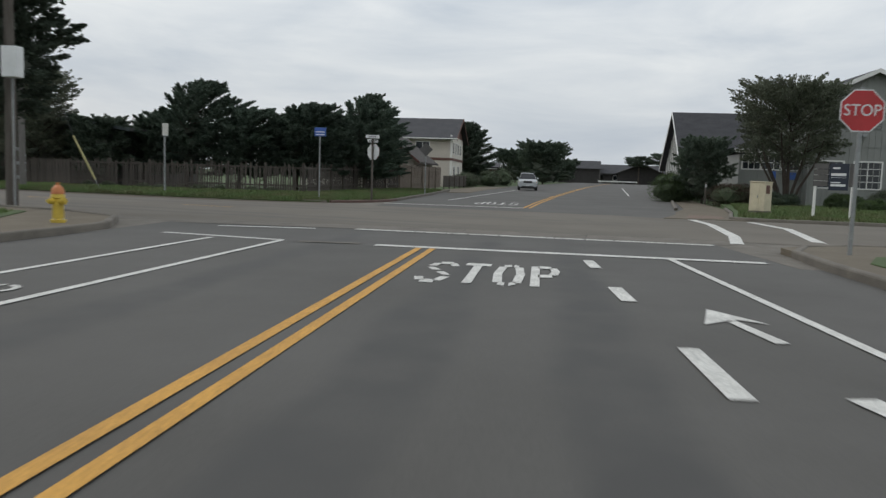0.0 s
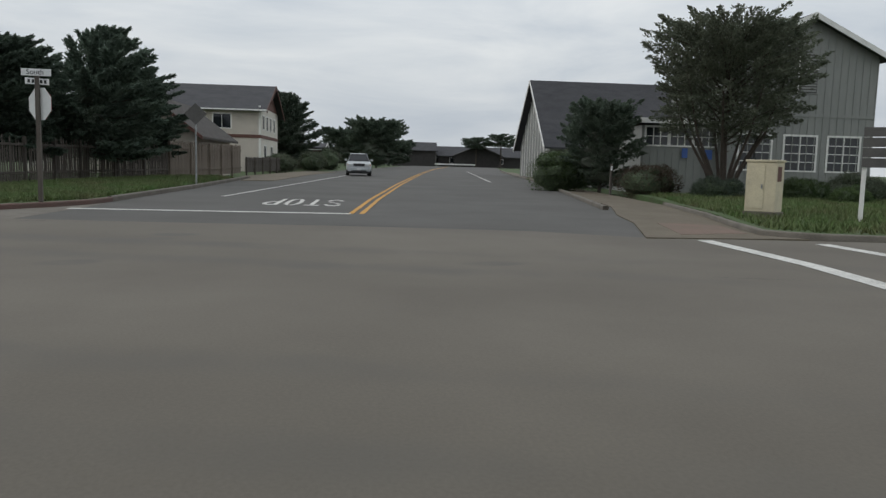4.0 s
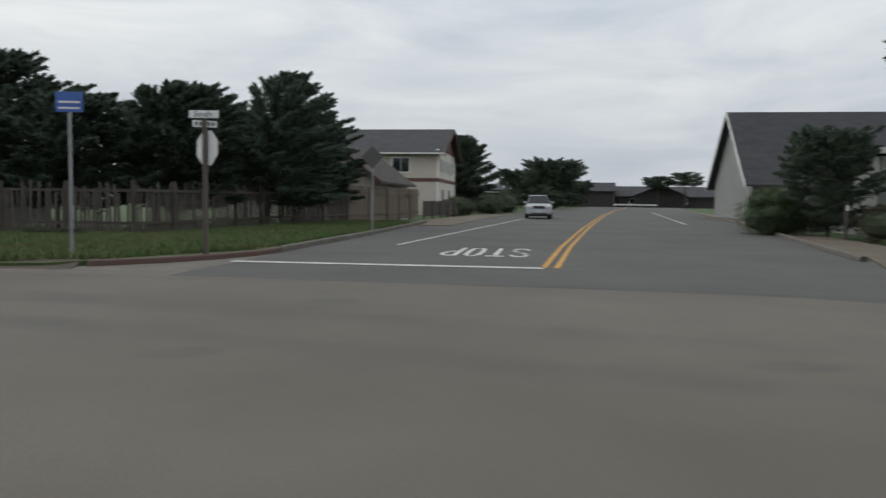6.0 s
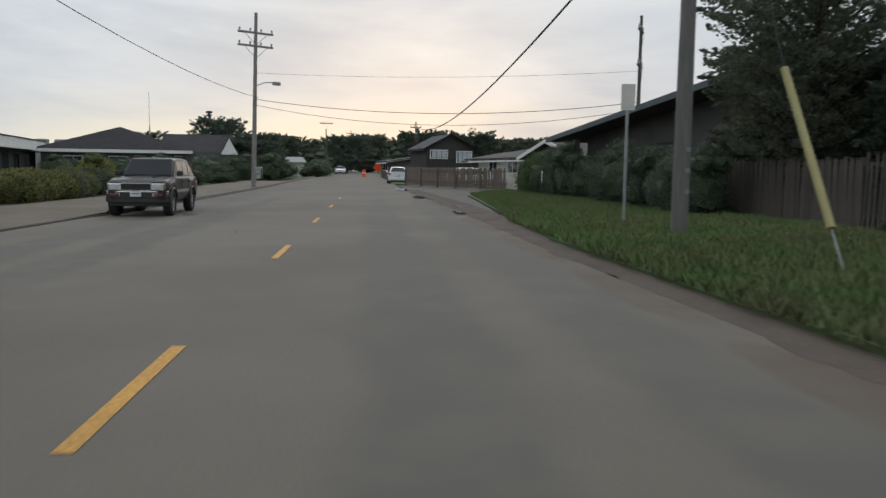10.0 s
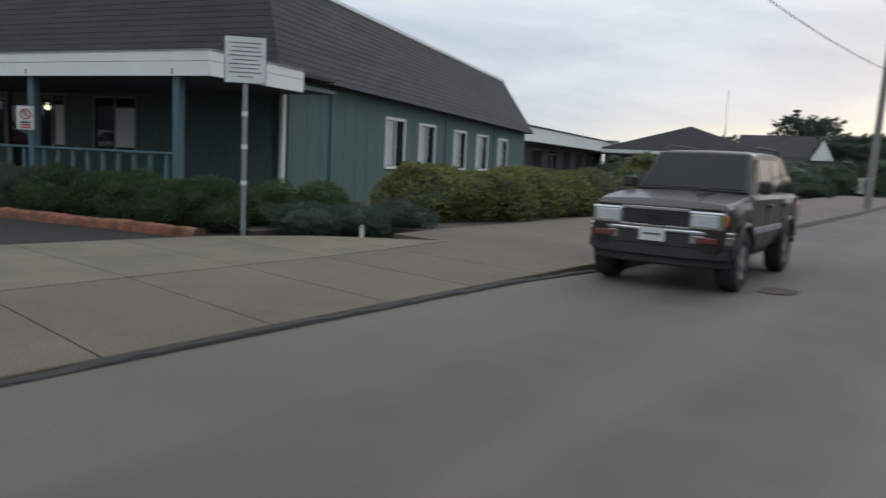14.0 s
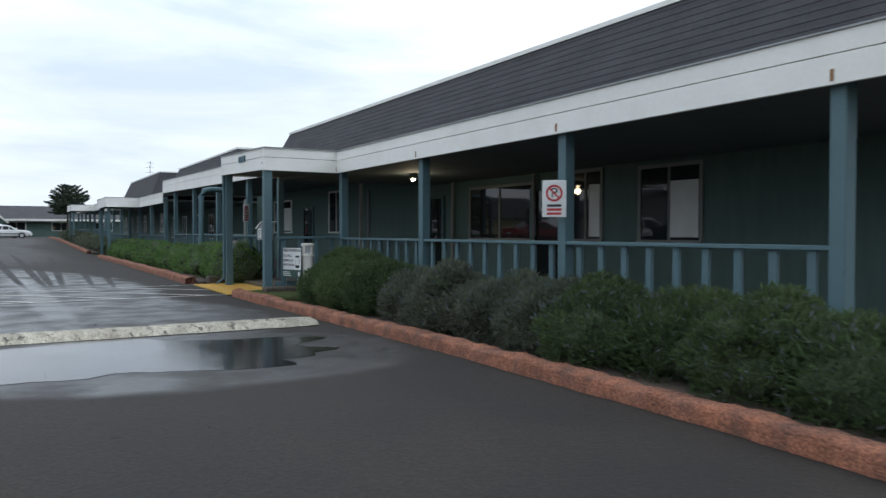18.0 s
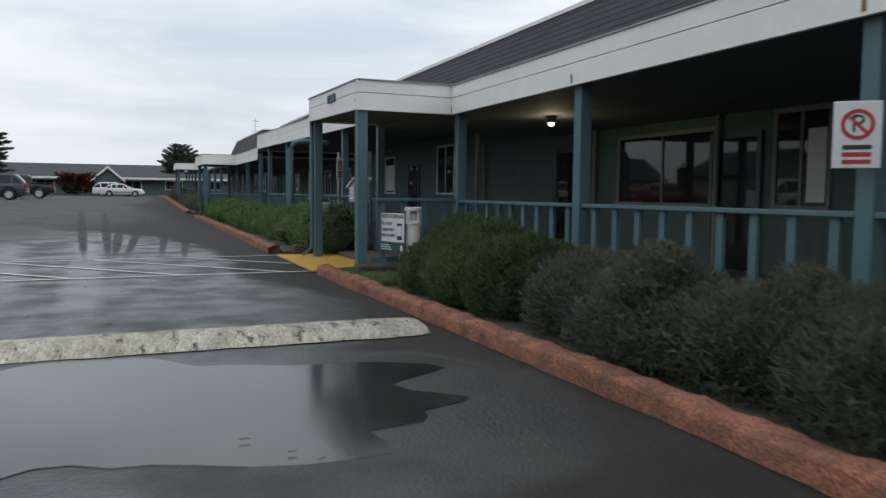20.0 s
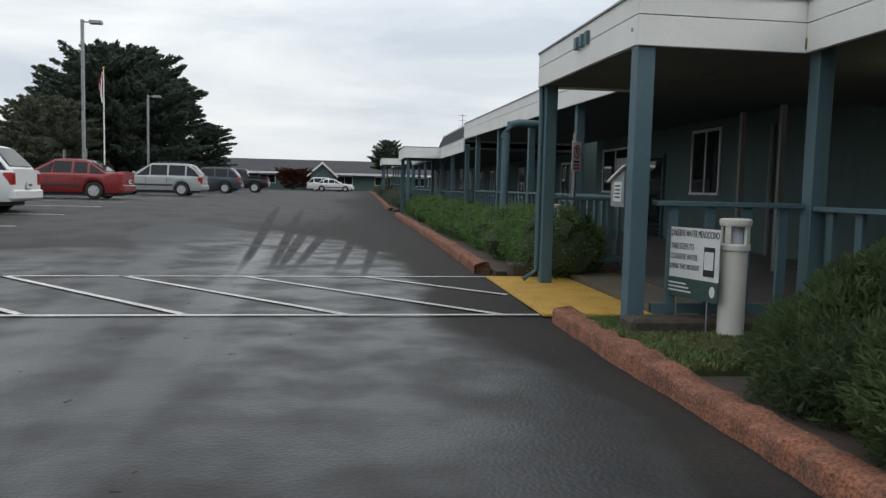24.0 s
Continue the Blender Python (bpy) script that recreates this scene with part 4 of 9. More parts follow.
slab("pavement_brick_ramp", [(3.9, 30.3), (5.5, 30.8), (5.9, 33.0), (4.6, 33.4)], 0.024, mat("brick_ramp_red", (0.16, 0.098, 0.074), (0.128, 0.098, 0.072), 1.2, 20, 0.9), 2, depth=0.05, label="red stamped ramp in the corner pavement", category="pavement", wave=0.0)
NE_GRASS = [(5.85, 30.7), (6.6, 29.9), (9.3, 29.75), (20, 29.35), (60, 28.2), (60, 49), (30, 49.5), (14, 50), (9.6, 50), (8.0, 40.5), (7.15, 36.2), (6.2, 32.2)]
slab("verge_northeast", NE_GRASS, 0.11, GRASS_SOIL, 2, label="grass bed beside the corner", category="grass", wave=0.05)
kerb("kerb_northeast_corner", [(8.0, 41.5), (7.05, 36.2), (6.08, 32.2), (5.75, 30.7), (6.5, 29.78), (9.3, 29.62), (20, 29.2), (60, 28.0)], 0.16, 0.125, KERB, "concrete kerb round the corner bed", rough=0.012)
SE = [(3.05, 15.4), (2.95, 12), (3.1, -30), (40, -30), (40, 15.0), (12, 16.3), (6, 16.7), (4.2, 16.6)]
slab("pavement_southeast", SE, 0.12, PAVE, 2.5, label="concrete corner pavement with grass", category="pavement", wave=0.02)
slab("verge_southeast", [(4.3, 14.0), (3.6, 12.5), (3.7, -30), (39, -30), (39, 14.4), (8, 15)], 0.135, GRASS_SOIL, 2.5, label="rough grass by the corner", category="grass", wave=0.05)
kerb("kerb_southeast", [(3.0, -30), (2.95, 12.4), (3.1, 14.6), (3.7, 16.0), (5.0, 16.8), (12, 16.5), (40, 15.2)], 0.18, 0.15, KERB, "concrete kerb at the corner")
SW = [(-11.0, 11.5), (-11.1, -30), (-16, -30), (-17, 8), (-22, 16), (-24, 20.3), (-18, 18.9), (-14.4, 17.9), (-12.2, 16.6), (-11.2, 14.6)]
slab("pavement_southwest", SW, 0.12, PAVE, 2.5, label="concrete corner pavement", category="pavement", wave=0.02)
slab("verge_southwest", [(-13.2, 13.5), (-13.0, -30), (-15.6, -30), (-16.5, 8), (-21, 16), (-20, 18.4), (-14.8, 17.0)], 0.14, GRASS_SOIL, 2.5, label="patchy grass behind the corner pavement", category="grass", wave=0.05)
kerb("kerb_southwest", [(-11.0, -30), (-11.0, 12.5), (-11.2, 14.6), (-12.3, 16.8), (-14.4, 18.2), (-18, 19.3), (-24, 21.4), (-30.5, 23.2)], 0.18, 0.15, KERB, "concrete kerb at the corner", rough=0.01)

# ---- pavement in front of the office, in slabs ----
SD = Vector((-math.cos(0.205), math.sin(0.205), 0))      # along the cross street, westwards
SN = Vector((math.sin(0.205), math.cos(0.205), 0))       # towards the street


def street_pt(s, q):
    """A plan point s metres along the pavement from the driveway and q metres in from the kerb."""
    p = Vector((-31.0, 23.72, 0)) + SD * s - SN * q
    return (p.x, p.y)


def slab_piece(bm, quad, top, gap=0.012, tops=None):
    c = Vector((sum(p[0] for p in quad) / 4, sum(p[1] for p in quad) / 4, 0))
    hi, mid, lo = [], [], []
    for i, p in enumerate(quad):
        top = tops[i] if tops else top
        d = c - Vector((p[0], p[1], 0))
        d.normalize()
        for ring, k, z in ((hi, gap + 0.008, top), (mid, gap, top - 0.008), (lo, gap, top - 0.12)):
            ring.append(bm.verts.new((p[0] + d.x * k, p[1] + d.y * k, H(p[0], p[1]) + z)))
    bm.faces.new(hi)
    for a, b in ((hi, mid), (mid, lo)):
        for i in range(4):
            bm.faces.new((a[i], b[i], b[(i + 1) % 4], a[(i + 1) % 4]))
    bmesh.ops.recalc_face_normals(bm, faces=bm.faces)
    return bm


pave_w = thing("pavement_office_street", pose(0, 0, 0), "brown concrete slab pavement with a dark street edge", "pavement", kind="structure")
pave_n = thing("pavement_driveway_apron", pose(0, 0, 0), "pale new concrete driveway slabs with dark joints", "pavement", kind="structure")


def apron_back(s):
    """How far in from the street the pale driveway slabs reach; they end on a slant."""
    return max(2.9, min(6.02 - 0.13 * (s - 2.2), 5.3 - 1.5 * (s - 7.35)))


for i in range(-6, 42):
    s0, s1 = 2.25 + (i - 1) * 1.33, 2.25 + i * 1.33
    back = 2.88 if s1 < 9.7 else 4.05
    f0, f1 = 0.42 - 0.22 * ramp((s0 - 6) / 4), 0.42 - 0.22 * ramp((s1 - 6) / 4)
    k0, k1 = 0.15 * (2.88 - f0), 0.15 * (2.88 - f1)
    t0, t1 = 0.035 + 0.065 * ramp((s0 - 6) / 5), 0.035 + 0.065 * ramp((s1 - 6) / 5)
    more = 0.1 * (back - 2.88)
    part("concrete_slab", slab_piece(B(), [street_pt(s0 - k0, f0), street_pt(s1 - k1, f1), street_pt(s1 + more, back), street_pt(s0 + more, back)], 0, tops=(t0, t1, t1, t0)), PAVE, pave_w)
    if s1 < 9.1:
        n0, n1 = apron_back(s0 + 0.2), apron_back(s1 + 0.2)
        part("concrete_slab", slab_piece(B(), [street_pt(s0, 2.88), street_pt(s1, 2.88), street_pt(s1 + 0.09 * (n1 - 2.88), n1), street_pt(s0 + 0.09 * (n0 - 2.88), n0)], 0, tops=(t0 + 0.005, t1 + 0.005, t1 + 0.005, t0 + 0.005)), PAVE_NEW, pave_n)
slab("pavement_bed", [street_pt(-9, 0.45), street_pt(6, 0.45), street_pt(9, 0.25), street_pt(58, 0.25), street_pt(58, 4.1), street_pt(9.2, 4.1), street_pt(7.4, 5.2), street_pt(-9, 7.3)], -0.02, BLACK, 5, label="dark joint bed under the slabs", category="pavement", wave=0)
kerb("kerb_office_street", [street_pt(8.3, 0.10), street_pt(60, 0.08), street_pt(140, 0.08)], 0.17, 0.14, KERB, "brown concrete kerb along the street", rough=0.01)
kerb("kerb_driveway_lip", [street_pt(-8, 0.40), street_pt(5.2, 0.40), street_pt(6.8, 0.34), street_pt(8.4, 0.14)], 0.11, 0.022, CRACK, "dirt-filled seam between driveway and street", step=0.12, rough=0.016)

# ---- car park ----
LOT_W = [(-39.9, 19.9), (-38.6, 15), (-38.3, 5), (-38.0, -15), (-37.5, -60), (-37, -115)]
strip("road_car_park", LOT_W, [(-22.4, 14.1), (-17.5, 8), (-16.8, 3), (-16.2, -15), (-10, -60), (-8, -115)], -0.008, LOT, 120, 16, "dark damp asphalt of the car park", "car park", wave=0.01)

lotk = [office_at(u, e) for u, e in ((-1.45, 1.86), (0.3, 1.76), (4.3, 1.72), (8.6, 1.80), (11.0, 1.85), (12.72, 1.86))]
kerb("kerb_lot_log", [(p.x, p.y) for p in lotk], 0.25, 0.145, KERB_LOT, "rough faded red kerb of the planting bed", step=0.05, rough=0.035)
lotk2 = [office_at(u, e) for u, e in ((16.9, 1.95), (20, 1.9), (30, 1.9), (39, 1.9))]
kerb("kerb_lot_log_south", [(p.x, p.y) for p in lotk2], 0.26, 0.175, KERB_LOT, "rough faded red kerb beside the hedge", step=0.14, rough=0.035, seed=5)
lotk3 = [office_at(u, e) for u, e in ((45.2, 1.9), (60, 1.9), (90, 2.0))]
kerb("kerb_lot_log_far", [(p.x, p.y) for p in lotk3], 0.26, 0.175, KERB_LOT, "rough faded red kerb at the far wing", step=0.4, rough=0.03, seed=9)


def bed(name, u0, u1, e0, e1, top, material, label, category):
    q = [office_at(u, e) for u, e in ((u0, e0), (u1, e0), (u1, e1), (u0, e1))]
    return slab(name, [(p.x, p.y) for p in q], top, material, 1.0, 0.2, label, category, 0.03)


bed("planting_bed_north", -0.7, 11.3, 0.12, 1.82, 0.08, SOIL, "dark planting bed soil in front of the veranda", "soil")
bed("planting_bed_lawn", 10.2, 12.3, 0.12, 1.8, 0.12, GRASS_SOIL, "small grass patch beside the entrance", "grass")
bed("planting_bed_south", 16.6, 39.3, 0.1, 1.8, 0.08, SOIL, "hedge bed soil", "soil")
bed("planting_bed_far", 45, 92, 0.1, 1.8, 0.08, SOIL, "far bed soil", "soil")
for nm, pts in (("planting_bed_corner", [(-39.2, 19.9), (-40.2, 18.3), (-42.9, 18.0), (-44.3, 16.8), (-65, 16.9), (-66, 25.6), street_pt(22, 4.1), street_pt(9.8, 4.1), street_pt(9.7, 5.3)]),):
    slab(nm, pts, 0.08, SOIL, 2.0, 0.2, "soil bed with shrubs between pavement and office", "soil", 0.04)
pad = thing("tactile_pad", BM, "yellow truncated-dome tactile pad at the entrance", "tactile paving", kind="structure")
for i in range(6):
    for j in range(3):
        part("tile", bx(13.0 + i * 0.555, 13.55 + i * 0.555, 0.80 + j * 0.40, 1.195 + j * 0.40, 0.0, 0.028, 0.003), TACTILE, pad)
domes = B()
for i in range(60):
    for j in range(20):
        u, e = 13.03 + i * 0.0556, 0.83 + j * 0.06
        box(domes, u - 0.011, u + 0.011, e - 0.011, e + 0.011, 0.028, 0.033)
tagged(part("domes", domes, TACTILE, pad), kind="stuff")
bays = thing("car_park_marking", pose(0, 0, 0), "thin white hatching and bay lines on damp asphalt", "road marking", kind="structure")
mark("hatch_line", (-31.0, 5.35), (-38.06, 5.03), 0.075, WHITE_PAINT, bays)
mark("hatch_line", (-29.0, 2.4), (-38.05, 1.68), 0.075, WHITE_PAINT, bays)
for a, b in (((-31.42, 2.15), (-34.44, 5.13)), ((-32.94, 2.05), (-36.05, 5.1)), ((-34.54, 1.93), (-37.65, 5.03)), ((-36.2, 1.8), (-38.0, 3.56)), ((-29.8, 2.3), (-32.95, 5.2))):
    mark("hatch_diagonal", a, b, 0.085, WHITE_PAINT, bays)
for i in range(26):
    y = -2.0 - i * 2.75
    mark("bay_line", (-23.5, y), (-28.6, y - 0.1), 0.09, WHITE_PAINT, bays)
# speed hump: a worn white-painted concrete bar
hump = B()
prev = None
pts = along([(-31.2, 10.72), (-34.7, 10.62), (-37.6, 10.53), (-38.02, 10.52)], 0.12)
for i, p in enumerate(pts):
    w = 0.475 if i < len(pts) - 2 else 0.475 - 0.04 * (i - len(pts) + 3)
    ring = []
    for k in range(9):
        f = k / 8 * 2 - 1
        j = noise.noise((p[0] * 3, f * 2, 4)) * 0.05
        zz = 0.065 * (1 - f * f) ** 0.7 + (noise.noise((p[0] * 6, f * 3, 1)) * 0.008 if abs(f) < 1 else 0)
        ring.append(hump.verts.new((p[0], p[1] + f * w + (j if abs(f) > 0.8 else 0), zz)))
    if prev:
        for k in range(8):
            hump.faces.new((prev[k], prev[k + 1], ring[k + 1], ring[k]))
    prev = ring
bmesh.ops.recalc_face_normals(hump, faces=hump.faces)
HUMP_PAINT = mat("hump_worn_white_paint", (0.42, 0.39, 0.31), (0.22, 0.195, 0.150), 3.0, 26, 0.88, bump=0.6, mixfine=0.34, stretch=(1.8, 0.5, 1))
worn(HUMP_PAINT, (0.055, 0.050, 0.043), 6.0, (1.6, 0.5, 1), 0.55, 0.61)
tagged(part("speed_hump", hump, HUMP_PAINT, smooth=True), "worn white-painted concrete speed hump", "speed hump", kind="structure")


def pool(name, cx, cy, rx, ry, turn, z, material, label, seed, wob=0.35, n=72):
    """A thin wet patch or puddle with a ragged outline."""
    verts = [(cx, cy, H(cx, cy) + z)]
    for ring in (0.5, 1.0):
        for k in range(n):
            a = 2 * math.pi * k / n
            r = ring * (1 + (wob * noise.noise((math.cos(a) * 1.6 + seed, math.sin(a) * 1.6, seed)) + wob * 0.35 * noise.noise((math.cos(a) * 5 + seed, math.sin(a) * 5, 2))))
            px, py = rx * r * math.cos(a), ry * r * math.sin(a)
            x, y = cx + px * math.cos(turn) - py * math.sin(turn), cy + px * math.sin(turn) + py * math.cos(turn)
            verts.append((x, y, H(x, y) + z))
    faces = [(0, 1 + k, 1 + (k + 1) % n) for k in range(n)]
    faces += [(1 + k, 1 + n + k, 1 + n + (k + 1) % n, 1 + (k + 1) % n) for k in range(n)]
    return tagged(fresh(name, verts, faces, material), label, "puddle", kind="structure")


pool("puddle", -35.2, 12.55, 2.4, 1.3, -0.18, -0.0045, WET_SHEET, "shallow still puddle before the speed hump", 8.0, 0.45)
pool("manhole_stain", -38.97, 27.38, 0.30, 0.2, -0.2, 0.0145, SOIL, "dark oil stain on the street", 12.0)

slab("road_corner_southwest", [(-10.8, 12.5), (-11.05, 12.5), (-11.25, 14.6), (-12.35, 16.8), (-14.45, 18.25), (-18, 19.4), (-18, 20.5), (-10.5, 18.9)], -0.005, KERB, 2.0, 0.1, "concrete gutter at the corner", "gutter", 0.0)
slab("road_corner_southeast", [(2.5, 12.5), (3.0, 12.5), (3.1, 14.6), (3.72, 16.0), (5.05, 16.82), (12, 16.5), (12, 17.2), (2.0, 18.7)], -0.005, KERB, 2.0, 0.1, "concrete gutter at the corner", "gutter", 0.0)
# ---- the office building: u runs south along its veranda, e runs east from the fascia line ----
def shrink(v):
    """The north wing's eaves run slightly downhill to the west."""
    return 1 - 0.0065 * max(0.0, v - 6)


def window_unit(parent, plane, a0, a1, z0, z1, at, out, blind=0.0, sash=True, trim=TRIM, tw=0.09):
    """A trimmed window on a wall: plane 'u' or 'e' says which coordinate is fixed, out is the outward sign."""
    win = new("window")
    win.parent = parent

    def put(name, p0, p1, q0, q1, d0, d1, material, label="", par=None):
        lo, hi = sorted((at + out * d0, at + out * d1))
        bm = bx(lo, hi, p0, p1, q0, q1) if plane == "u" else bx(p0, p1, lo, hi, q0, q1)
        return part(name, bm, material, par or win, label)
    put("pane", a0, a1, z0, z1, 0.005, 0.012, WIN_GLASS, "dark window glass")
    put("trim_board", a0 - tw, a1 + tw, z1, z1 + tw, 0, 0.035, trim)
    put("sill", a0 - tw, a1 + tw, z0 - tw * 0.8, z0, 0, 0.055, trim)
    put("trim_board", a0 - tw, a0, z0, z1, 0, 0.035, trim)
    put("trim_board", a1, a1 + tw, z0, z1, 0, 0.035, trim)
    if sash:
        m = (a0 + a1) / 2
        put("mullion", m - 0.025, m + 0.025, z0, z1, 0.012, 0.03, trim)
    if blind:
        put("blind", a0 + 0.02 + (1 - blind) * (a1 - a0), a1 - 0.02, z0 + 0.02, z1 - 0.02, 0.013, 0.018, PALE_FILL, "drawn beige blind")
    return win


def fascia_boards(parent, name, run, a, b, fixed, z0, z1, out, th=0.045, rise=0.0, skew=0.0):
    """White fascia of two boards with a groove; run is 'u' or 'e'."""
    zm = z0 + (z1 - z0) * 0.58
    holder = new(name)
    holder.parent = parent
    for zl, zh in ((z0, zm - 0.004), (zm + 0.004, z1)):
        lo, hi = sorted((fixed, fixed + out * th))
        bm = bx(a, b, lo, hi, zl, zh, 0.004) if run == "u" else bx(lo, hi, a, b, zl, zh, 0.004)
        part("fascia_board", bm, FASCIA, holder)
    lo, hi = sorted((fixed - out * 0.01, fixed + out * (th + 0.02)))
    bm = bx(a, b, lo, hi, z1, z1 + 0.018) if run == "u" else bx(lo, hi, a, b, z1, z1 + 0.018)
    part("drip_edge", bm, SIGN_BACK, holder)
    for ob in holder.children if rise or skew else ():
        for v in ob.data.vertices:
            v.co.z += rise * ((v.co.x if run == "u" else v.co.y) - a)
            v.co.y += skew * (v.co.x - a) if run == "u" else 0
    return holder


def veranda_post(parent, u, e, z0, z1, w=0.15, d=0.15, cap=True):
    bm = bx(u - w / 2, u + w / 2, e - d / 2, e + d / 2, z0, z1, 0.008)
    return part("post", bm, TEAL, parent)


def railing(parent, run, a, b, fixed, z0, z1, step=0.38, bw=0.085):
    rail = new("railing")
    rail.parent = parent

    def put(name, p0, p1, t, q0, q1, bev=0.0):
        bm = bx(p0, p1, fixed - t, fixed + t, q0, q1, bev) if run == "u" else bx(fixed - t, fixed + t, p0, p1, q0, q1, bev)
        part(name, bm, TEAL, rail)
    lo, hi = min(a, b), max(a, b)
    put("top_rail", lo, hi, 0.065, z1 - 0.045, z1, 0.006)
    put("bottom_rail", lo, hi, 0.03, z0 + 0.10, z0 + 0.19)
    n = max(1, int(round((hi - lo) / step)))
    for i in range(n):
        c = lo + (i + 0.5) * (hi - lo) / n
        put("baluster", c - bw / 2, c + bw / 2, 0.02, z0 + 0.02, z1 - 0.045)
    return rail


def mansard(parent, name, base, top, zb, zt, zt_far=None, overhang=0.0):
    """Four steep shingled slopes between two plan rectangles (u0, u1, e0, e1), with courses, and a pale cap."""
    u0, u1, e0, e1 = base
    U0, U1, E0, E1 = top

    def zz(e, z):
        return z * shrink(-e) if zt_far else z
    lo = [(u0, e1, zz(e1, zb)), (u1, e1, zb), (u1, e0, zz(e0, zb)), (u0, e0, zz(e0, zb))]
    hi = [(U0, E1, zz(E1, zt)), (U1, E1, zt), (U1, E0, zz(E0, zt)), (U0, E0, zz(E0, zt))]
    roof = part(name, (lambda m: (m.faces.new([m.verts.new(v) for v in hi]), m)[1])(B()), SHINGLE, parent, "dark grey shingled mansard roof")
    n = 17
    for k in range(4):
        bm = B()
        a, b, c, d = (Vector(q) for q in (lo[k], lo[(k + 1) % 4], hi[(k + 1) % 4], hi[k]))
        out = (b - a).cross(d - a).normalized()
        if out.z < 0:
            out = -out
        prev = None
        for i in range(n):
            f0, f1 = i / n, (i + 1) / n
            p0, p1, p2, p3 = a.lerp(d, f0), b.lerp(c, f0), b.lerp(c, f1), a.lerp(d, f1)
            q = [bm.verts.new(p) for p in (p0 + out * 0.009, p1 + out * 0.009, p2, p3)]
            bm.faces.new(q)
            if prev:
                bm.faces.new((prev[0], prev[1], q[1], q[0]))
            prev = (q[3], q[2])
        bmesh.ops.recalc_face_normals(bm, faces=bm.faces)
        part("roof_slope", bm, SHINGLE, roof)
    for k in range(4):
        a, b = Vector(hi[k]), Vector(hi[(k + 1) % 4])
        d = (b - a).normalized()
        s = Vector((-d.y, d.x, 0)) * 0.06
        cap = B()
        vs = [cap.verts.new(p + Vector((0, 0, z))) for z in (-0.05, 0.05) for p in (a - s - d * 0.05, b - s + d * 0.05, b + s + d * 0.05, a + s - d * 0.05)]
        for q in ((0, 1, 2, 3), (4, 5, 6, 7), (0, 1, 5, 4), (1, 2, 6, 5), (2, 3, 7, 6), (3, 0, 4, 7)):
            cap.faces.new([vs[i] for i in q])
        bmesh.ops.recalc_face_normals(cap, faces=cap.faces)
        part("roof_edge_trim", cap, FASCIA, roof)
    return roof


def wall_box(parent, name, x0, x1, y0, y1, z0, z1, material, label=""):
    return part(name, bx(x0, x1, y0, y1, z0, z1), material, parent, label)


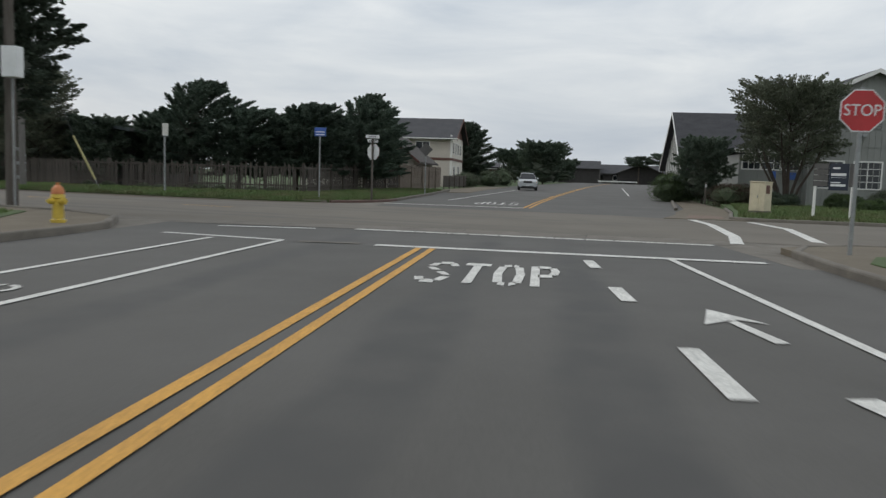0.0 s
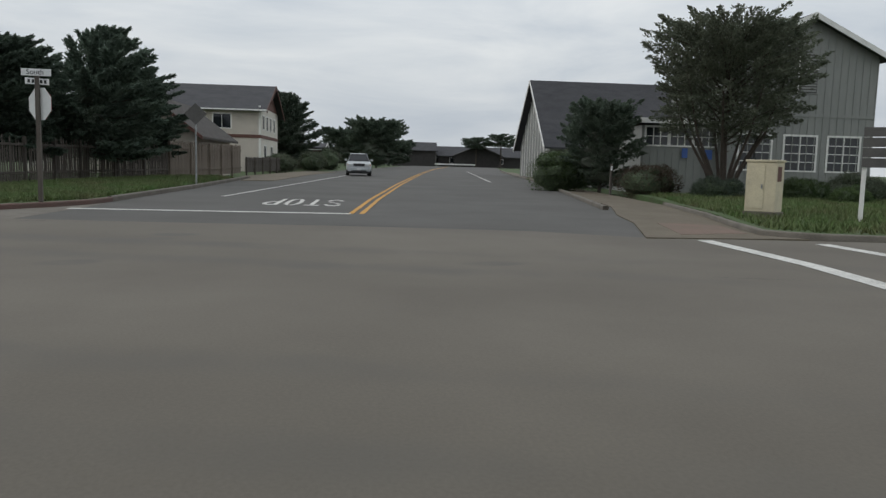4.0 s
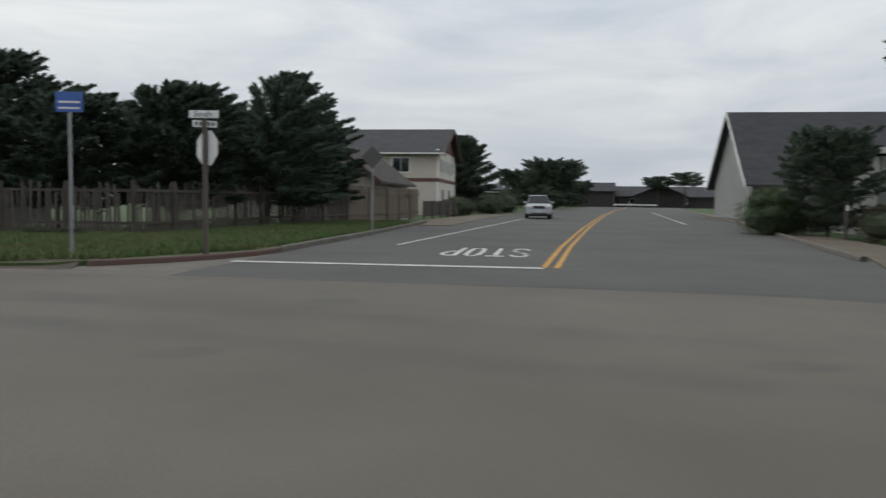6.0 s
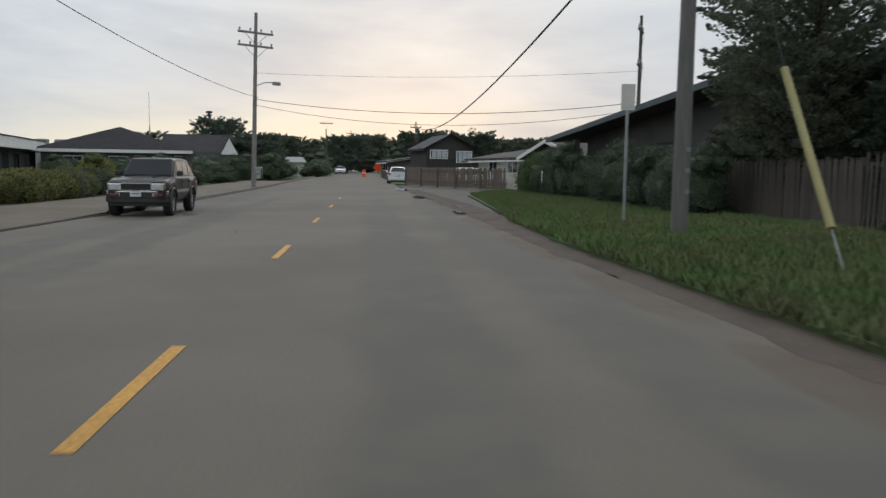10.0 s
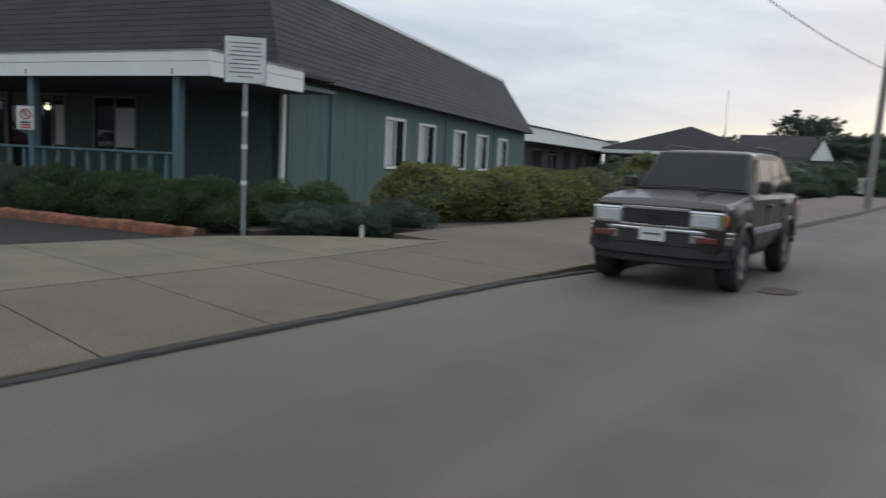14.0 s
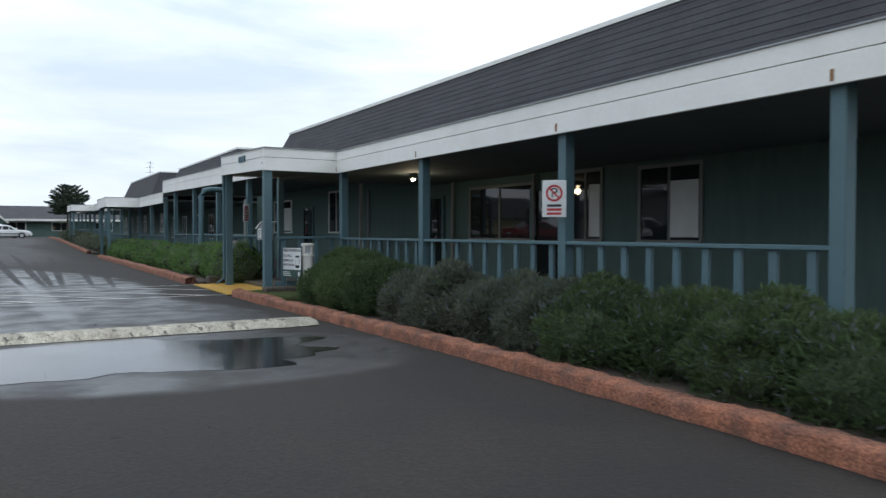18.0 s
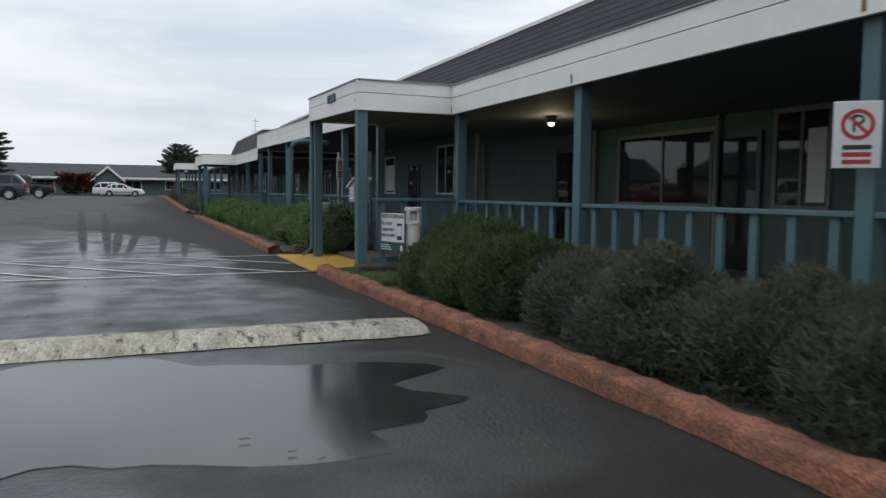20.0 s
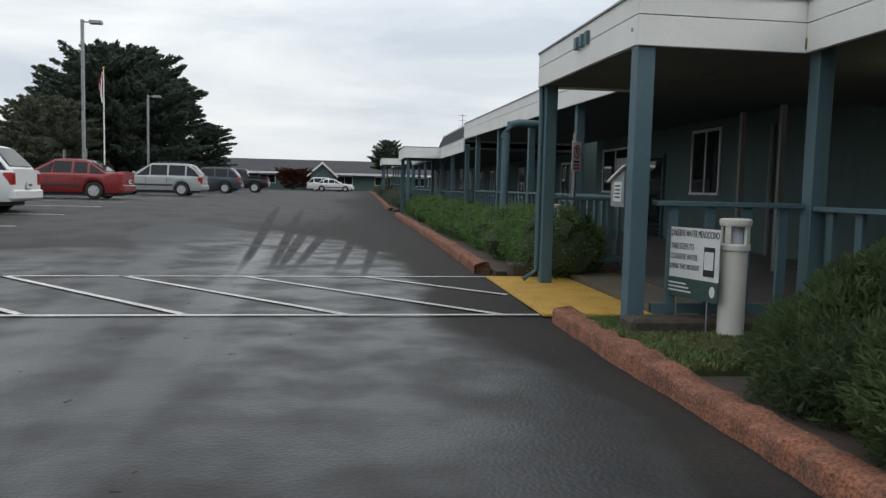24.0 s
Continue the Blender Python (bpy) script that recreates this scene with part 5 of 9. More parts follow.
def north_office():
    ob = thing("office_building", BM, "long blue-green single-storey office with dark mansard roof and white fascia", "building", "office wings")
    ZF0, ZF1, DECKZ = 2.565, 3.005, 0.14
    # walls: veranda wall and north wall with battens
    wall_box(ob, "wall", 1.5, 30.2, -4.4, -4.2, 0, 3.2, GREEN_WALL, "blue-green boarded wall")
    part("wall", extrude_profile(B(), [(-4.2, 0), (-4.2, 3.35), (-6, 3.35), (-23.6, 3.35 * shrink(23.6)), (-23.6, 0)], "x", 1.5, 1.7), GREEN_WALL, ob, "blue-green boarded wall")
    wall_box(ob, "wall", 1.7, 30.2, -23.6, -23.4, 0, 3.2, GREEN_WALL)
    wall_box(ob, "wall", 30.0, 30.2, -23.4, -4.4, 0, 3.2, GREEN_WALL)
    wall_box(ob, "floor_slab", 1.3, 30.4, -23.8, -4.0, -0.1, 0.06, KERB)
    for v in np.arange(4.75, 23.4, 0.61):
        part("siding_groove_batten", bx(1.494, 1.5, -v - 0.006, -v + 0.006, 0.1, 3.1 * shrink(v)), SOFFIT, ob)
    part("downpipe", bx(1.40, 1.5, -4.32, -4.20, 0.05, 2.9, 0.01), TRIM, ob, "white corner downpipe")
    part("corner_board", bx(1.46, 1.5, -4.62, -4.52, 0.05, 3.0), TEAL, ob)
    part("trim_board", bx(1.45, 1.5, -6.52, -6.42, 0.05, 3.1), TEAL, ob, "teal vertical trim board")
    part("trim_board", bx(1.45, 1.5, -14.2, -14.1, 0.05, 3.0), TEAL, ob, "teal vertical trim board")
    part("trim_board", bx(1.45, 1.5, -19.3, -19.2, 0.05, 2.9), TEAL, ob, "teal vertical trim board")
    for v0, v1 in ((9.6, 10.75), (11.95, 13.1), (14.95, 16.0), (17.3, 18.4), (19.9, 20.9)):
        k = shrink(v0)
        window_unit(ob, "u", -v1, -v0, 1.06, 2.50 * k, 1.5, -1, blind=0.4)
    # veranda windows and doors
    for u0, u1, z0, z1, pale in ((5.87, 7.25, 1.2, 2.5, 0.5), (8.35, 9.25, 1.2, 2.55, 0.35), (10.6, 13.2, 1.2, 2.4, 0), (21.6, 22.9, 1.35, 2.75, 0.0), (27.2, 29.4, 1.35, 2.6, 0.45)):
        win = window_unit(ob, "e", u0, u1, z0, z1, -4.2, 1, trim=GREY_SIDING if u0 < 15 else TRIM, tw=0.07)
        # bright view through the first two windows put in as white; third a blind
        if pale:
            part("blind", bx(u0 + 0.03, u0 + 0.03 + (u1 - u0) * pale, -4.185, -4.180, z0 + 0.05, z1 - 0.25), SIGN_WHITE, win, "pale panel for the bright view through and for a blind")
    for u0 in (9.6, 14.6, 24.6):
        door = part("door", bx(u0, u0 + 0.95, -4.2, -4.16, 0.16, 2.25, 0.004), WIN_GLASS, ob, "dark glazed entrance door")
        for a in (u0 - 0.08, u0 + 0.95):
            part("door_frame", bx(a, a + 0.08, -4.2, -4.13, 0.14, 2.33), TEAL, door)
        part("door_handle", bx(u0 + 0.8, u0 + 0.84, -4.16, -4.10, 1.0, 1.25), CHROME, door)
    for u0 in (10.45, 14.0, 19.35):
        part("downpipe", tube(B(), [(u0, -4.12, 0.1), (u0, -4.12, 2.7)], 0.045), GREY_SIDING, ob, "pale thin downpipe")
    # deck
    deck = part("deck_slab", bx(0.1, 30.2, -4.2, 0.0, -0.1, DECKZ - 0.02), DECK, ob)
    for i in range(30):
        e0 = -4.18 + i * 0.14
        part("deck_board", bx(0.1, 30.1, e0, e0 + 0.132, DECKZ - 0.02, DECKZ), DECK, deck)
    part("deck_beam", bx(0.1, 11.6, 0.0, 0.09, -0.05, 0.22, 0.02), POLE_WOOD, ob, "dark sleeper along the deck edge")
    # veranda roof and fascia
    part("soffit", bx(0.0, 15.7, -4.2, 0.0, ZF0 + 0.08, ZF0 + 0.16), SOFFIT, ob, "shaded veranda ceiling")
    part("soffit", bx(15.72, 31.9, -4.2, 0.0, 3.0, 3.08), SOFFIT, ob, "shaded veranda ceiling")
    part("veranda_roof", bx(0.02, 15.7, -4.2, -0.02, ZF1 - 0.10, ZF1 - 0.04), SHINGLE, ob)
    part("veranda_roof", bx(15.72, 31.9, -4.2, -0.02, 3.12, 3.18), SHINGLE, ob)
    fascia_boards(ob, "fascia_east", "u", -0.045, 11.75, 0.0, ZF0, ZF1, 1)
    fascia_boards(ob, "fascia_north", "e", -2.85, 0.0, 0.0, ZF0, ZF1, -1)
    part("fascia_end", bx(0.0, 1.5, -2.9, -2.85, ZF0 + 0.165, ZF1), FASCIA, ob)
    # entrance portico
    PU0, PU1, PE = 11.80, 15.70, 1.535
    fascia_boards(ob, "fascia_portico_north", "e", 0.0, PE + 0.045, PU0, ZF0, ZF1 + 0.01, -1)
    fascia_boards(ob, "fascia_portico_east", "u", PU0, PU1, PE, ZF0 + 0.01, ZF1 + 0.01, 1, rise=0.036, skew=-0.03)
    fascia_boards(ob, "fascia_portico_south", "e", 0.0, PE - 0.08, PU1, ZF0 + 0.14, ZF1 + 0.14, 1)
    for v in (*part("portico_ceiling", bx(PU0, PU1, 0.0, PE - 0.125, ZF0 + 0.03, ZF0 + 0.09), SOFFIT, ob).data.vertices, *part("portico_roof", bx(PU0, PU1, -0.1, PE - 0.125, ZF1 - 0.06, ZF1 - 0.01), SHINGLE, ob).data.vertices):
        v.co.z += 0.036 * (v.co.x - PU0)
    part("fascia_bolt", lathe(B(), [(0.018, 0), (0.018, 0.01)], 8), GALV, ob).matrix_basis = pose(11.9, PE + 0.05, 2.72, 90, 0, 0)
    part("portico_floor", bx(PU0 + 0.1, PU1 + 0.6, 0.0, 0.78, -0.05, 0.10), PAVE, ob)
    sleeper = part("sleeper", bx(PU0 - 0.35, PU0 - 0.05, -0.05, PE + 0.1, 0.0, 0.24, 0.03), BARK, ob, "dark weathered sleeper edging")
    part("sleeper", bx(PU1 + 0.62, PU1 + 0.92, -0.05, PE + 0.1, 0.0, 0.22, 0.03), BARK, ob, "dark weathered sleeper edging")
    for u in (0.78, 4.44, 8.2, 11.75):
        veranda_post(ob, u, -0.12, 0.1, ZF0 + 0.1)
        part("rust_stained_bolt", bx(u - 0.018, u + 0.018, 0.046, 0.05, ZF0 + 0.03, ZF0 + 0.13), RUST, ob, "rusty bolt plate")
    veranda_post(ob, PU0 + 0.07, PE - 0.055, 0.1, ZF0 + 0.02, 0.16, 0.16)
    veranda_post(ob, PU1 - 0.05, PE - 0.24, 0.02, ZF0 + 0.18, 0.16, 0.16)
    part("downpipe", tube(B(), [(PU1 + 0.0, PE - 0.12, 2.72), (PU1 + 0.0, PE - 0.13, 2.3), (PU1 + 0.0, PE - 0.13, 0.2), (PU1 - 0.05, PE + 0.06, 0.07)], 0.035), TEAL, ob)
    for a, b in ((0.85, 4.36), (4.52, 8.1), (8.28, 11.66)):
        railing(ob, "u", a, b, -0.12, 0.12, 1.22)
    railing(ob, "e", -0.05, PE - 0.2, PU0 + 0.02, 0.14, 1.24)
    for u in (16.0, 18.9, 22.6, 26.3, 30.0):
        veranda_post(ob, u, -0.12, 0.1, 3.0)
    for a, b in ((16.5, 18.8), (19.0, 22.5), (22.7, 26.2), (26.4, 29.9)):
        railing(ob, "u", a, b, -0.12, 0.14, 1.26)
    railing(ob, "e", -0.1, PE - 0.35, PU1 + 0.72, 0.14, 1.22)
    for u in (16.4, 17.6):
        part("inner_post", bx(u - 0.04, u + 0.04, -2.6, -2.52, 0.14, 2.7), GREY_SIDING, ob)
    fascia_boards(ob, "fascia_east", "u", PU1, 32.0, 0.02, 2.80, 3.33, 1, rise=0.015)
    part("porch_wall_cap", bx(31.9, 32.0, -4.2, 0.0, 3.04, 3.56), FASCIA, ob)
    # roof
    mansard(ob, "roof", (1.15, 30.6, -23.9, -3.7), (2.5, 29.4, -22.9, -4.9), 3.1, 5.69, True)
    # lamps under the veranda roof
    lamp = part("wall_lamp", lathe(B(), [(0.09, 2.53), (0.09, 2.68)], 14, 11.86, -1.83), SOFFIT, ob, "lit veranda ceiling lamp")
    part("bulb", lathe(B(), [(0.02, 2.475), (0.045, 2.49), (0.045, 2.515), (0.03, 2.53)], 12, 11.86, -1.83), WALL_LIGHT, lamp, "glowing bulb")
    return ob


north_office()
veranda_light = new("veranda_light", bpy.data.lights.new("veranda_light", "POINT"))
veranda_light.data.energy, veranda_light.data.color, veranda_light.data.shadow_soft_size = 9, (1.0, 0.82, 0.5), 0.08
veranda_light.location = office_at(11.86, -1.83, 2.38)


def row_office(u0, length, dz, label):
    """The next wings of the same row, further along the car park."""
    p = office_at(u0, 0)
    ob = thing("office_wing", Matrix.Translation((p.x, p.y, H(p.x, p.y - 5) + dz)) @ pose(0, 0, 0, 0, 0, -89.2), label, "building", "office wings")
    L = length
    wall_box(ob, "wall", 0, L, -4.4, -4.2, -0.3, 3.2, GREEN_WALL)
    wall_box(ob, "wall", 0, 0.2, -20, -4.4, -0.3, 3.2, GREEN_WALL)
    wall_box(ob, "wall", L - 0.2, L, -20, -4.4, -0.3, 3.2, GREEN_WALL)
    wall_box(ob, "deck_slab", 0, L, -4.2, 0, -0.3, 0.12, DECK)
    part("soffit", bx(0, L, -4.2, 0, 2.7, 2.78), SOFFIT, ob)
    part("veranda_roof", bx(0, L, -4.2, -0.02, 2.95, 3.02), SHINGLE, ob)
    fascia_boards(ob, "fascia_east", "u", 0, L * 0.3, 0.0, 2.62, 3.10, 1)
    fascia_boards(ob, "fascia_east", "u", L * 0.3 + 4.2, L, 0.0, 2.80, 3.25, 1)
    a = L * 0.3
    fascia_boards(ob, "fascia_portico", "u", a, a + 4.2, 1.6, 2.62, 3.10, 1)
    fascia_boards(ob, "fascia_portico", "e", 0, 1.645, a, 2.62, 3.10, -1)
    fascia_boards(ob, "fascia_portico", "e", 0, 1.645, a + 4.2, 2.62, 3.10, 1)
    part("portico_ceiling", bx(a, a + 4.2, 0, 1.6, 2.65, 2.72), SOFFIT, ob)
    for u in (a + 0.3, a + 3.9):
        veranda_post(ob, u, 1.45, -0.2, 2.7)
    n = int(L / 3.66)
    for i in range(n + 1):
        veranda_post(ob, 0.1 + i * (L - 0.2) / n, -0.12, -0.1, 2.9)
    for i in range(n):
        c0, c1 = 0.1 + i * (L - 0.2) / n, 0.1 + (i + 1) * (L - 0.2) / n
        if not a - 1 < (c0 + c1) / 2 < a + 4.2:
            railing(ob, "u", c0 + 0.08, c1 - 0.08, -0.12, 0.12, 1.2, 0.5)
        window_unit(ob, "e", c0 + 0.9, c0 + 2.0, 1.0, 2.3, -4.2, 1)
    mansard(ob, "roof", (-0.3 + L * 0.22, L + 0.3, -20.4, -3.7), (0.9 + L * 0.22, L - 0.9, -19.2, -4.9), 3.1, 5.9)
    return ob


row_office(32.2, 23.0, 0.0, "blue-green office wing with white portico beside the hedge")
row_office(56.0, 24.0, 0.05, "further blue-green office wing with white fascia and posts")
# big teal downpipe at the joint of the wings
pp = thing("drain_pipe", BM, "large teal painted rainwater pipe on the veranda", "pipe")
part("pipe", tube(B(), [(20.5, -0.05, 2.62), (20.2, 0.72, 2.62), (20.12, 0.92, 2.57), (20.1, 0.99, 2.42), (20.1, 1.0, 0.08)], 0.078, 12), TEAL, pp, smooth=True)
part("collar", lathe(B(), [(0.095, 2.3), (0.095, 2.38)], 12, 20.1, 1.0), TEAL, pp)


# ---- plants ----
def crown(rng, h, r, base, kind, lean, count):
    """Branch sprays from the trunk to an uneven outline, with side sprays; and added lumps to fill the inside."""
    out, lumps = [], []
    for i in range(count):
        f = ((i + rng.random()) / count) ** 0.9
        a = i * 2.39996 + rng.random() * 0.7
        if kind == "cypress":
            prof = 0.86 + 0.14 * f / 0.3 if f < 0.3 else max(0.10, 1 - ((f - 0.3) / 0.72) ** 1.7)
            up, w = 0.10 + 0.75 * f * f, 0.16
        elif kind == "layered":
            prof = 0.92 + 0.08 * f / 0.4 if f < 0.4 else max(0.16, 1 - ((f - 0.4) / 0.66) ** 2.2)
            up, w = 0.06 + 0.35 * f * f, 0.15
        else:
            prof = math.sqrt(max(0.06, 1 - ((f - 0.42) / 0.62) ** 2))
            up, w = 0.18 + 0.55 * f, 0.22
        R = r * prof * (0.72 + 0.36 * rng.random())
        z0 = base + (h - base) * f * 0.86
        z2 = min(h * (0.97 + 0.05 * rng.random()), z0 + R * up + (h - base) * 0.10 * f)
        p0 = Vector((lean[0] * z0 / h * 0.4, lean[1] * z0 / h * 0.4, z0))
        p2 = Vector((R * math.cos(a) + lean[0] * (0.3 + z2 / h), R * math.sin(a) + lean[1] * (0.3 + z2 / h), z2))
        p1 = p0.lerp(p2, 0.55) + Vector((0, 0, -0.10 * R if kind != "round" else 0.12 * R))
        sp = w * r * (0.55 + 0.45 * prof)
        out.append((*p0, *p1, *p2, sp))
        for side in (-1, 1):
            q0 = p0.lerp(p1, 0.5).lerp(p1.lerp(p2, 0.5), 0.5)
            d = (p2 - p0) * (0.38 + 0.22 * rng.random())
            c, s = math.cos(side * 0.65), math.sin(side * 0.65)
            q2 = q0 + Vector((d.x * c - d.y * s, d.x * s + d.y * c, d.z + 0.10 * R * rng.random())) + Vector((lean[0], lean[1], 0)) * 0.15
            out.append((*q0, *(q0.lerp(q2, 0.5) + Vector((0, 0, 0.04 * R))), *q2, sp * 0.6))
    for i in range(5):
        f = (i + 0.5) / 5
        prof = max(0.25, 1 - abs(f - 0.35) * 1.1)
        lumps.append((lean[0] * f * 0.6, lean[1] * f * 0.6, base + (h - base) * (0.08 + 0.74 * f), r * prof, r * prof, (h - base) * 0.2))
    return out, lumps


def tree(x, y, h, r, base, label, kind="cypress", leaf=None, n=9000, size=0.28, seed=1, trunk=None, lean=(0, 0), inner=0.5, name="tree", z=None, count=60, aspect=2.8):
    rng = random.Random(seed)
    ob = thing(name, pose(x, y, H(x, y) if z is None else z), label, "tree", "trees")
    tr = trunk or max(0.12, h * 0.028)
    plumes, lumps = crown(rng, h, r, base, kind, lean, count)
    tb = B()
    tube(tb, [(0, 0, -0.15), (0.05, 0.02, base * 0.5), (lean[0] * 0.15, lean[1] * 0.15, base + 0.25 * (h - base)), (lean[0] * 0.4, lean[1] * 0.4, base + 0.8 * (h - base))], tr, 9, tr * 0.2)
    part("trunk", tb, BARK, ob)
    lb = B()
    for p in plumes[::6]:
        tube(lb, [p[0:3], p[3:6], Vector(p[3:6]).lerp(Vector(p[6:9]), 0.7)], tr * 0.30, 5, tr * 0.05)
    part("branchwork", lb, BARK, ob)
    sprays("crown", plumes, n, size, leaf or LEAF_CYPRESS, ob, seed, aspect)
    if inner:
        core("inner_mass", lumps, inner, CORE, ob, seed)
    return ob


def bush(pts, h, w, label, leaf, n, size, seed=1, name="bush", category="bush", lump=0.22, tip=None, tip_n=0, inner=0.74, aspect=4.0, up=0.7):
    """A shrub or hedge along plan points; its masses rest on the ground."""
    rng = random.Random(seed)
    cx, cy = sum(p[0] for p in pts) / len(pts), sum(p[1] for p in pts) / len(pts)
    ob = thing(name, pose(cx, cy, H(cx, cy)), label, category, "shrubs")
    blobs = []
    for p in pts:
        k = 1 + (rng.random() - 0.5) * lump
        x, y = p[0] - cx + (rng.random() - 0.5) * w * 0.12, p[1] - cy + (rng.random() - 0.5) * w * 0.12
        blobs.append((x, y, h * 0.36 * k, w * 0.46 * k, w * 0.46 * k, h * 0.48 * k))
        for q in range(5):
            a, f = rng.random() * 6.283, 0.25 + 0.75 * rng.random()
            top = h * (1.0 - 0.42 * f * f) * (1 + (rng.random() - 0.6) * lump)
            rr = w * (0.17 + 0.08 * rng.random())
            blobs.append((x + math.cos(a) * f * w * 0.34, y + math.sin(a) * f * w * 0.34, max(rr * 0.6, top - rr * 0.75), rr, rr, rr * 0.8))
    leaves("foliage", blobs, n, size, leaf, ob, seed, 0.66, aspect, up=up)
    if tip:
        leaves("pale_tip_growth", blobs, tip_n, size * 0.8, tip, ob, seed + 7, 1.0, aspect * 0.7, up=up)
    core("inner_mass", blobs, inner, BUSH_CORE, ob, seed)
    return ob
# ---- trees and shrubs ----
# cypress screen behind the corner fence
for x, y, h, r, s in ((-14.9, 51.5, 6.8, 3.3, 15), (-17.6, 46.8, 5.7, 3.2, 11), (-21.2, 46.0, 5.2, 3.1, 12), (-24.8, 46.3, 7.0, 3.7, 13), (-28.2, 47.0, 4.9, 2.9, 14), (-15.5, 57.5, 5.6, 3.0, 17), (-19.5, 52.0, 6.0, 3.6, 18)):
    tree(x, y, h, r, 1.0, "dark feathery wind-shaped cypress behind the wooden fence", n=36000, size=0.24, seed=s, lean=(1.0, 0.1), inner=0.24, aspect=3.4)
tree(-33.3, 43.3, 7.0, 2.9, 1.2, "rounded dark green broadleaf tree by the fence", "round", LEAF_OLIVE, 38000, 0.12, 21, inner=0.2, count=90, aspect=1.8)
tree(-29.6, 44.0, 4.2, 2.4, 0.4, "dense dark yard tree behind the fence", "round", LEAF_DARK, 16000, 0.18, 22, aspect=2.0)
tree(-36.5, 45.5, 5.0, 2.5, 0.6, "dense yard tree behind the fence", "round", LEAF_OLIVE, 14000, 0.18, 23, aspect=2.0)
# corner tree over the pole
tree(-18.7, 20.6, 8.6, 2.8, 2.6, "large dark tree beside the utility pole", "round", LEAF_DARK, 34000, 0.19, 24, inner=0.5, aspect=2.0)
# many-stemmed tree by the grey building
ne = tree(13.0, 47.8, 7.3, 3.7, 2.3, "spreading many-stemmed tree before the grey building", "round", LEAF_OLIVE, 46000, 0.14, 31, trunk=0.16, inner=0.0, count=90, aspect=2.0)
for i in range(9):
    a = i * 0.7
    part("stem", tube(B(), [(0.25 * math.cos(a), 0.25 * math.sin(a), 0), (0.7 * math.cos(a), 0.7 * math.sin(a), 1.2), (1.6 * math.cos(a), 1.6 * math.sin(a), 2.8), (2.3 * math.cos(a), 2.3 * math.sin(a), 4.4 + 0.4 * (i % 3))], 0.10, 6, 0.03), BARK, ne)
tree(9.0, 52.6, 4.3, 2.1, 0.2, "dark shrubby tree by the pavement", "round", LEAF_DARK, 20000, 0.15, 32, aspect=2.0)
# street end
tree(-1.6, 134, 6.9, 4.8, 0.2, "rounded dark tree beside the street", "round", LEAF_DARK, 34000, 0.34, 41, inner=0.66)
tree(-12.6, 106, 8.7, 5.6, 0.2, "dark sloping conifer behind the cream house", "cypress", LEAF_DARK, 40000, 0.31, 42, inner=0.5)
tree(30, 206, 8.4, 4.5, 5.4, "flat-topped wind-bent cypress at the street end", "layered", LEAF_DARK, 5000, 0.5, 44, inner=0.3, count=30)
tree(24, 208, 7.4, 4.0, 4.8, "flat-topped wind-bent cypress at the street end", "layered", LEAF_DARK, 4000, 0.5, 45, inner=0.3, count=30)
tree(-7.0, 152, 6.0, 4.6, 0.2, "dark rounded tree beside the far street", "round", LEAF_DARK, 15000, 0.4, 46, inner=0.66)
tree(-3.5, 166, 5.0, 4.4, 0.2, "dark rounded tree beside the far street", "round", LEAF_DARK, 13000, 0.4, 47, inner=0.66)
tree(2.5, 184, 5.0, 4.8, 0.2, "dark rounded tree beside the far street", "round", LEAF_DARK, 13000, 0.45, 48, inner=0.66)
# car park
tree(-14.6, -57.5, 12.7, 7.7, 0.8, "huge broad dark cypress at the car park edge", "layered", LEAF_CYPRESS, 120000, 0.40, 51, inner=0.42, count=130)
tree(-12.0, -49.0, 7.4, 4.4, 0.5, "broad lighter green tree by the car park", "layered", LEAF_OLIVE, 30000, 0.32, 52, inner=0.6, count=80)
tree(-19.6, -63.0, 6.2, 2.8, 0.4, "dark low-sweeping cypress beside the big one", "layered", LEAF_CYPRESS, 18000, 0.32, 53, lean=(-1.8, 0))
tree(-39.6, -88, 6.8, 2.6, 3.0, "flat-topped dark pine behind the offices", "layered", LEAF_DARK, 9000, 0.3, 54)
tree(-27.0, -92, 2.6, 2.4, 0.1, "rust-red shrub by the low building", "round", RED_TREE, 6000, 0.3, 55)
# western distance
rng_w = random.Random(5)
for i in range(46):
    y = 12 + i * 2.9
    x = -185 - rng_w.random() * 40 + (12 if 40 < y < 70 else 0)
    h = 6.4 + rng_w.random() * 2.6
    if 44 < y < 56:
        x -= 50
    # distance haze put in by giving two in three the paler olive leaves
    tree(x, y + rng_w.random() * 2, h, 4.5 + rng_w.random() * 2.5, 0.2, "distant dark conifer at the street's end", "cypress" if rng_w.random() < 0.2 else "round", LEAF_OLIVE if i % 3 else LEAF_DARK, 4200, 0.75, 100 + i, inner=0.82, count=36)
tree(-128, 30.0, 7.6, 4.4, 0.4, "dark tree behind the hip-roofed building", "round", LEAF_DARK, 8000, 0.4, 61, inner=0.65)
tree(-165, 54.5, 7.0, 4.4, 0.4, "dark rounded tree beside the far street", "round", LEAF_DARK, 6000, 0.5, 62, inner=0.65)
tree(-138, 62, 6.8, 4.4, 0.4, "dark rounded tree beside the far street", "round", LEAF_DARK, 6000, 0.5, 63, inner=0.65)
tree(-114, 62, 5.6, 4.4, 0.4, "dark tree behind the brown house", "round", LEAF_DARK, 8000, 0.4, 64, inner=0.65)
tree(-112, 34.5, 5.0, 3.4, 0.2, "dark rounded tree beside the street", "round", LEAF_DARK, 7000, 0.35, 65, inner=0.65)
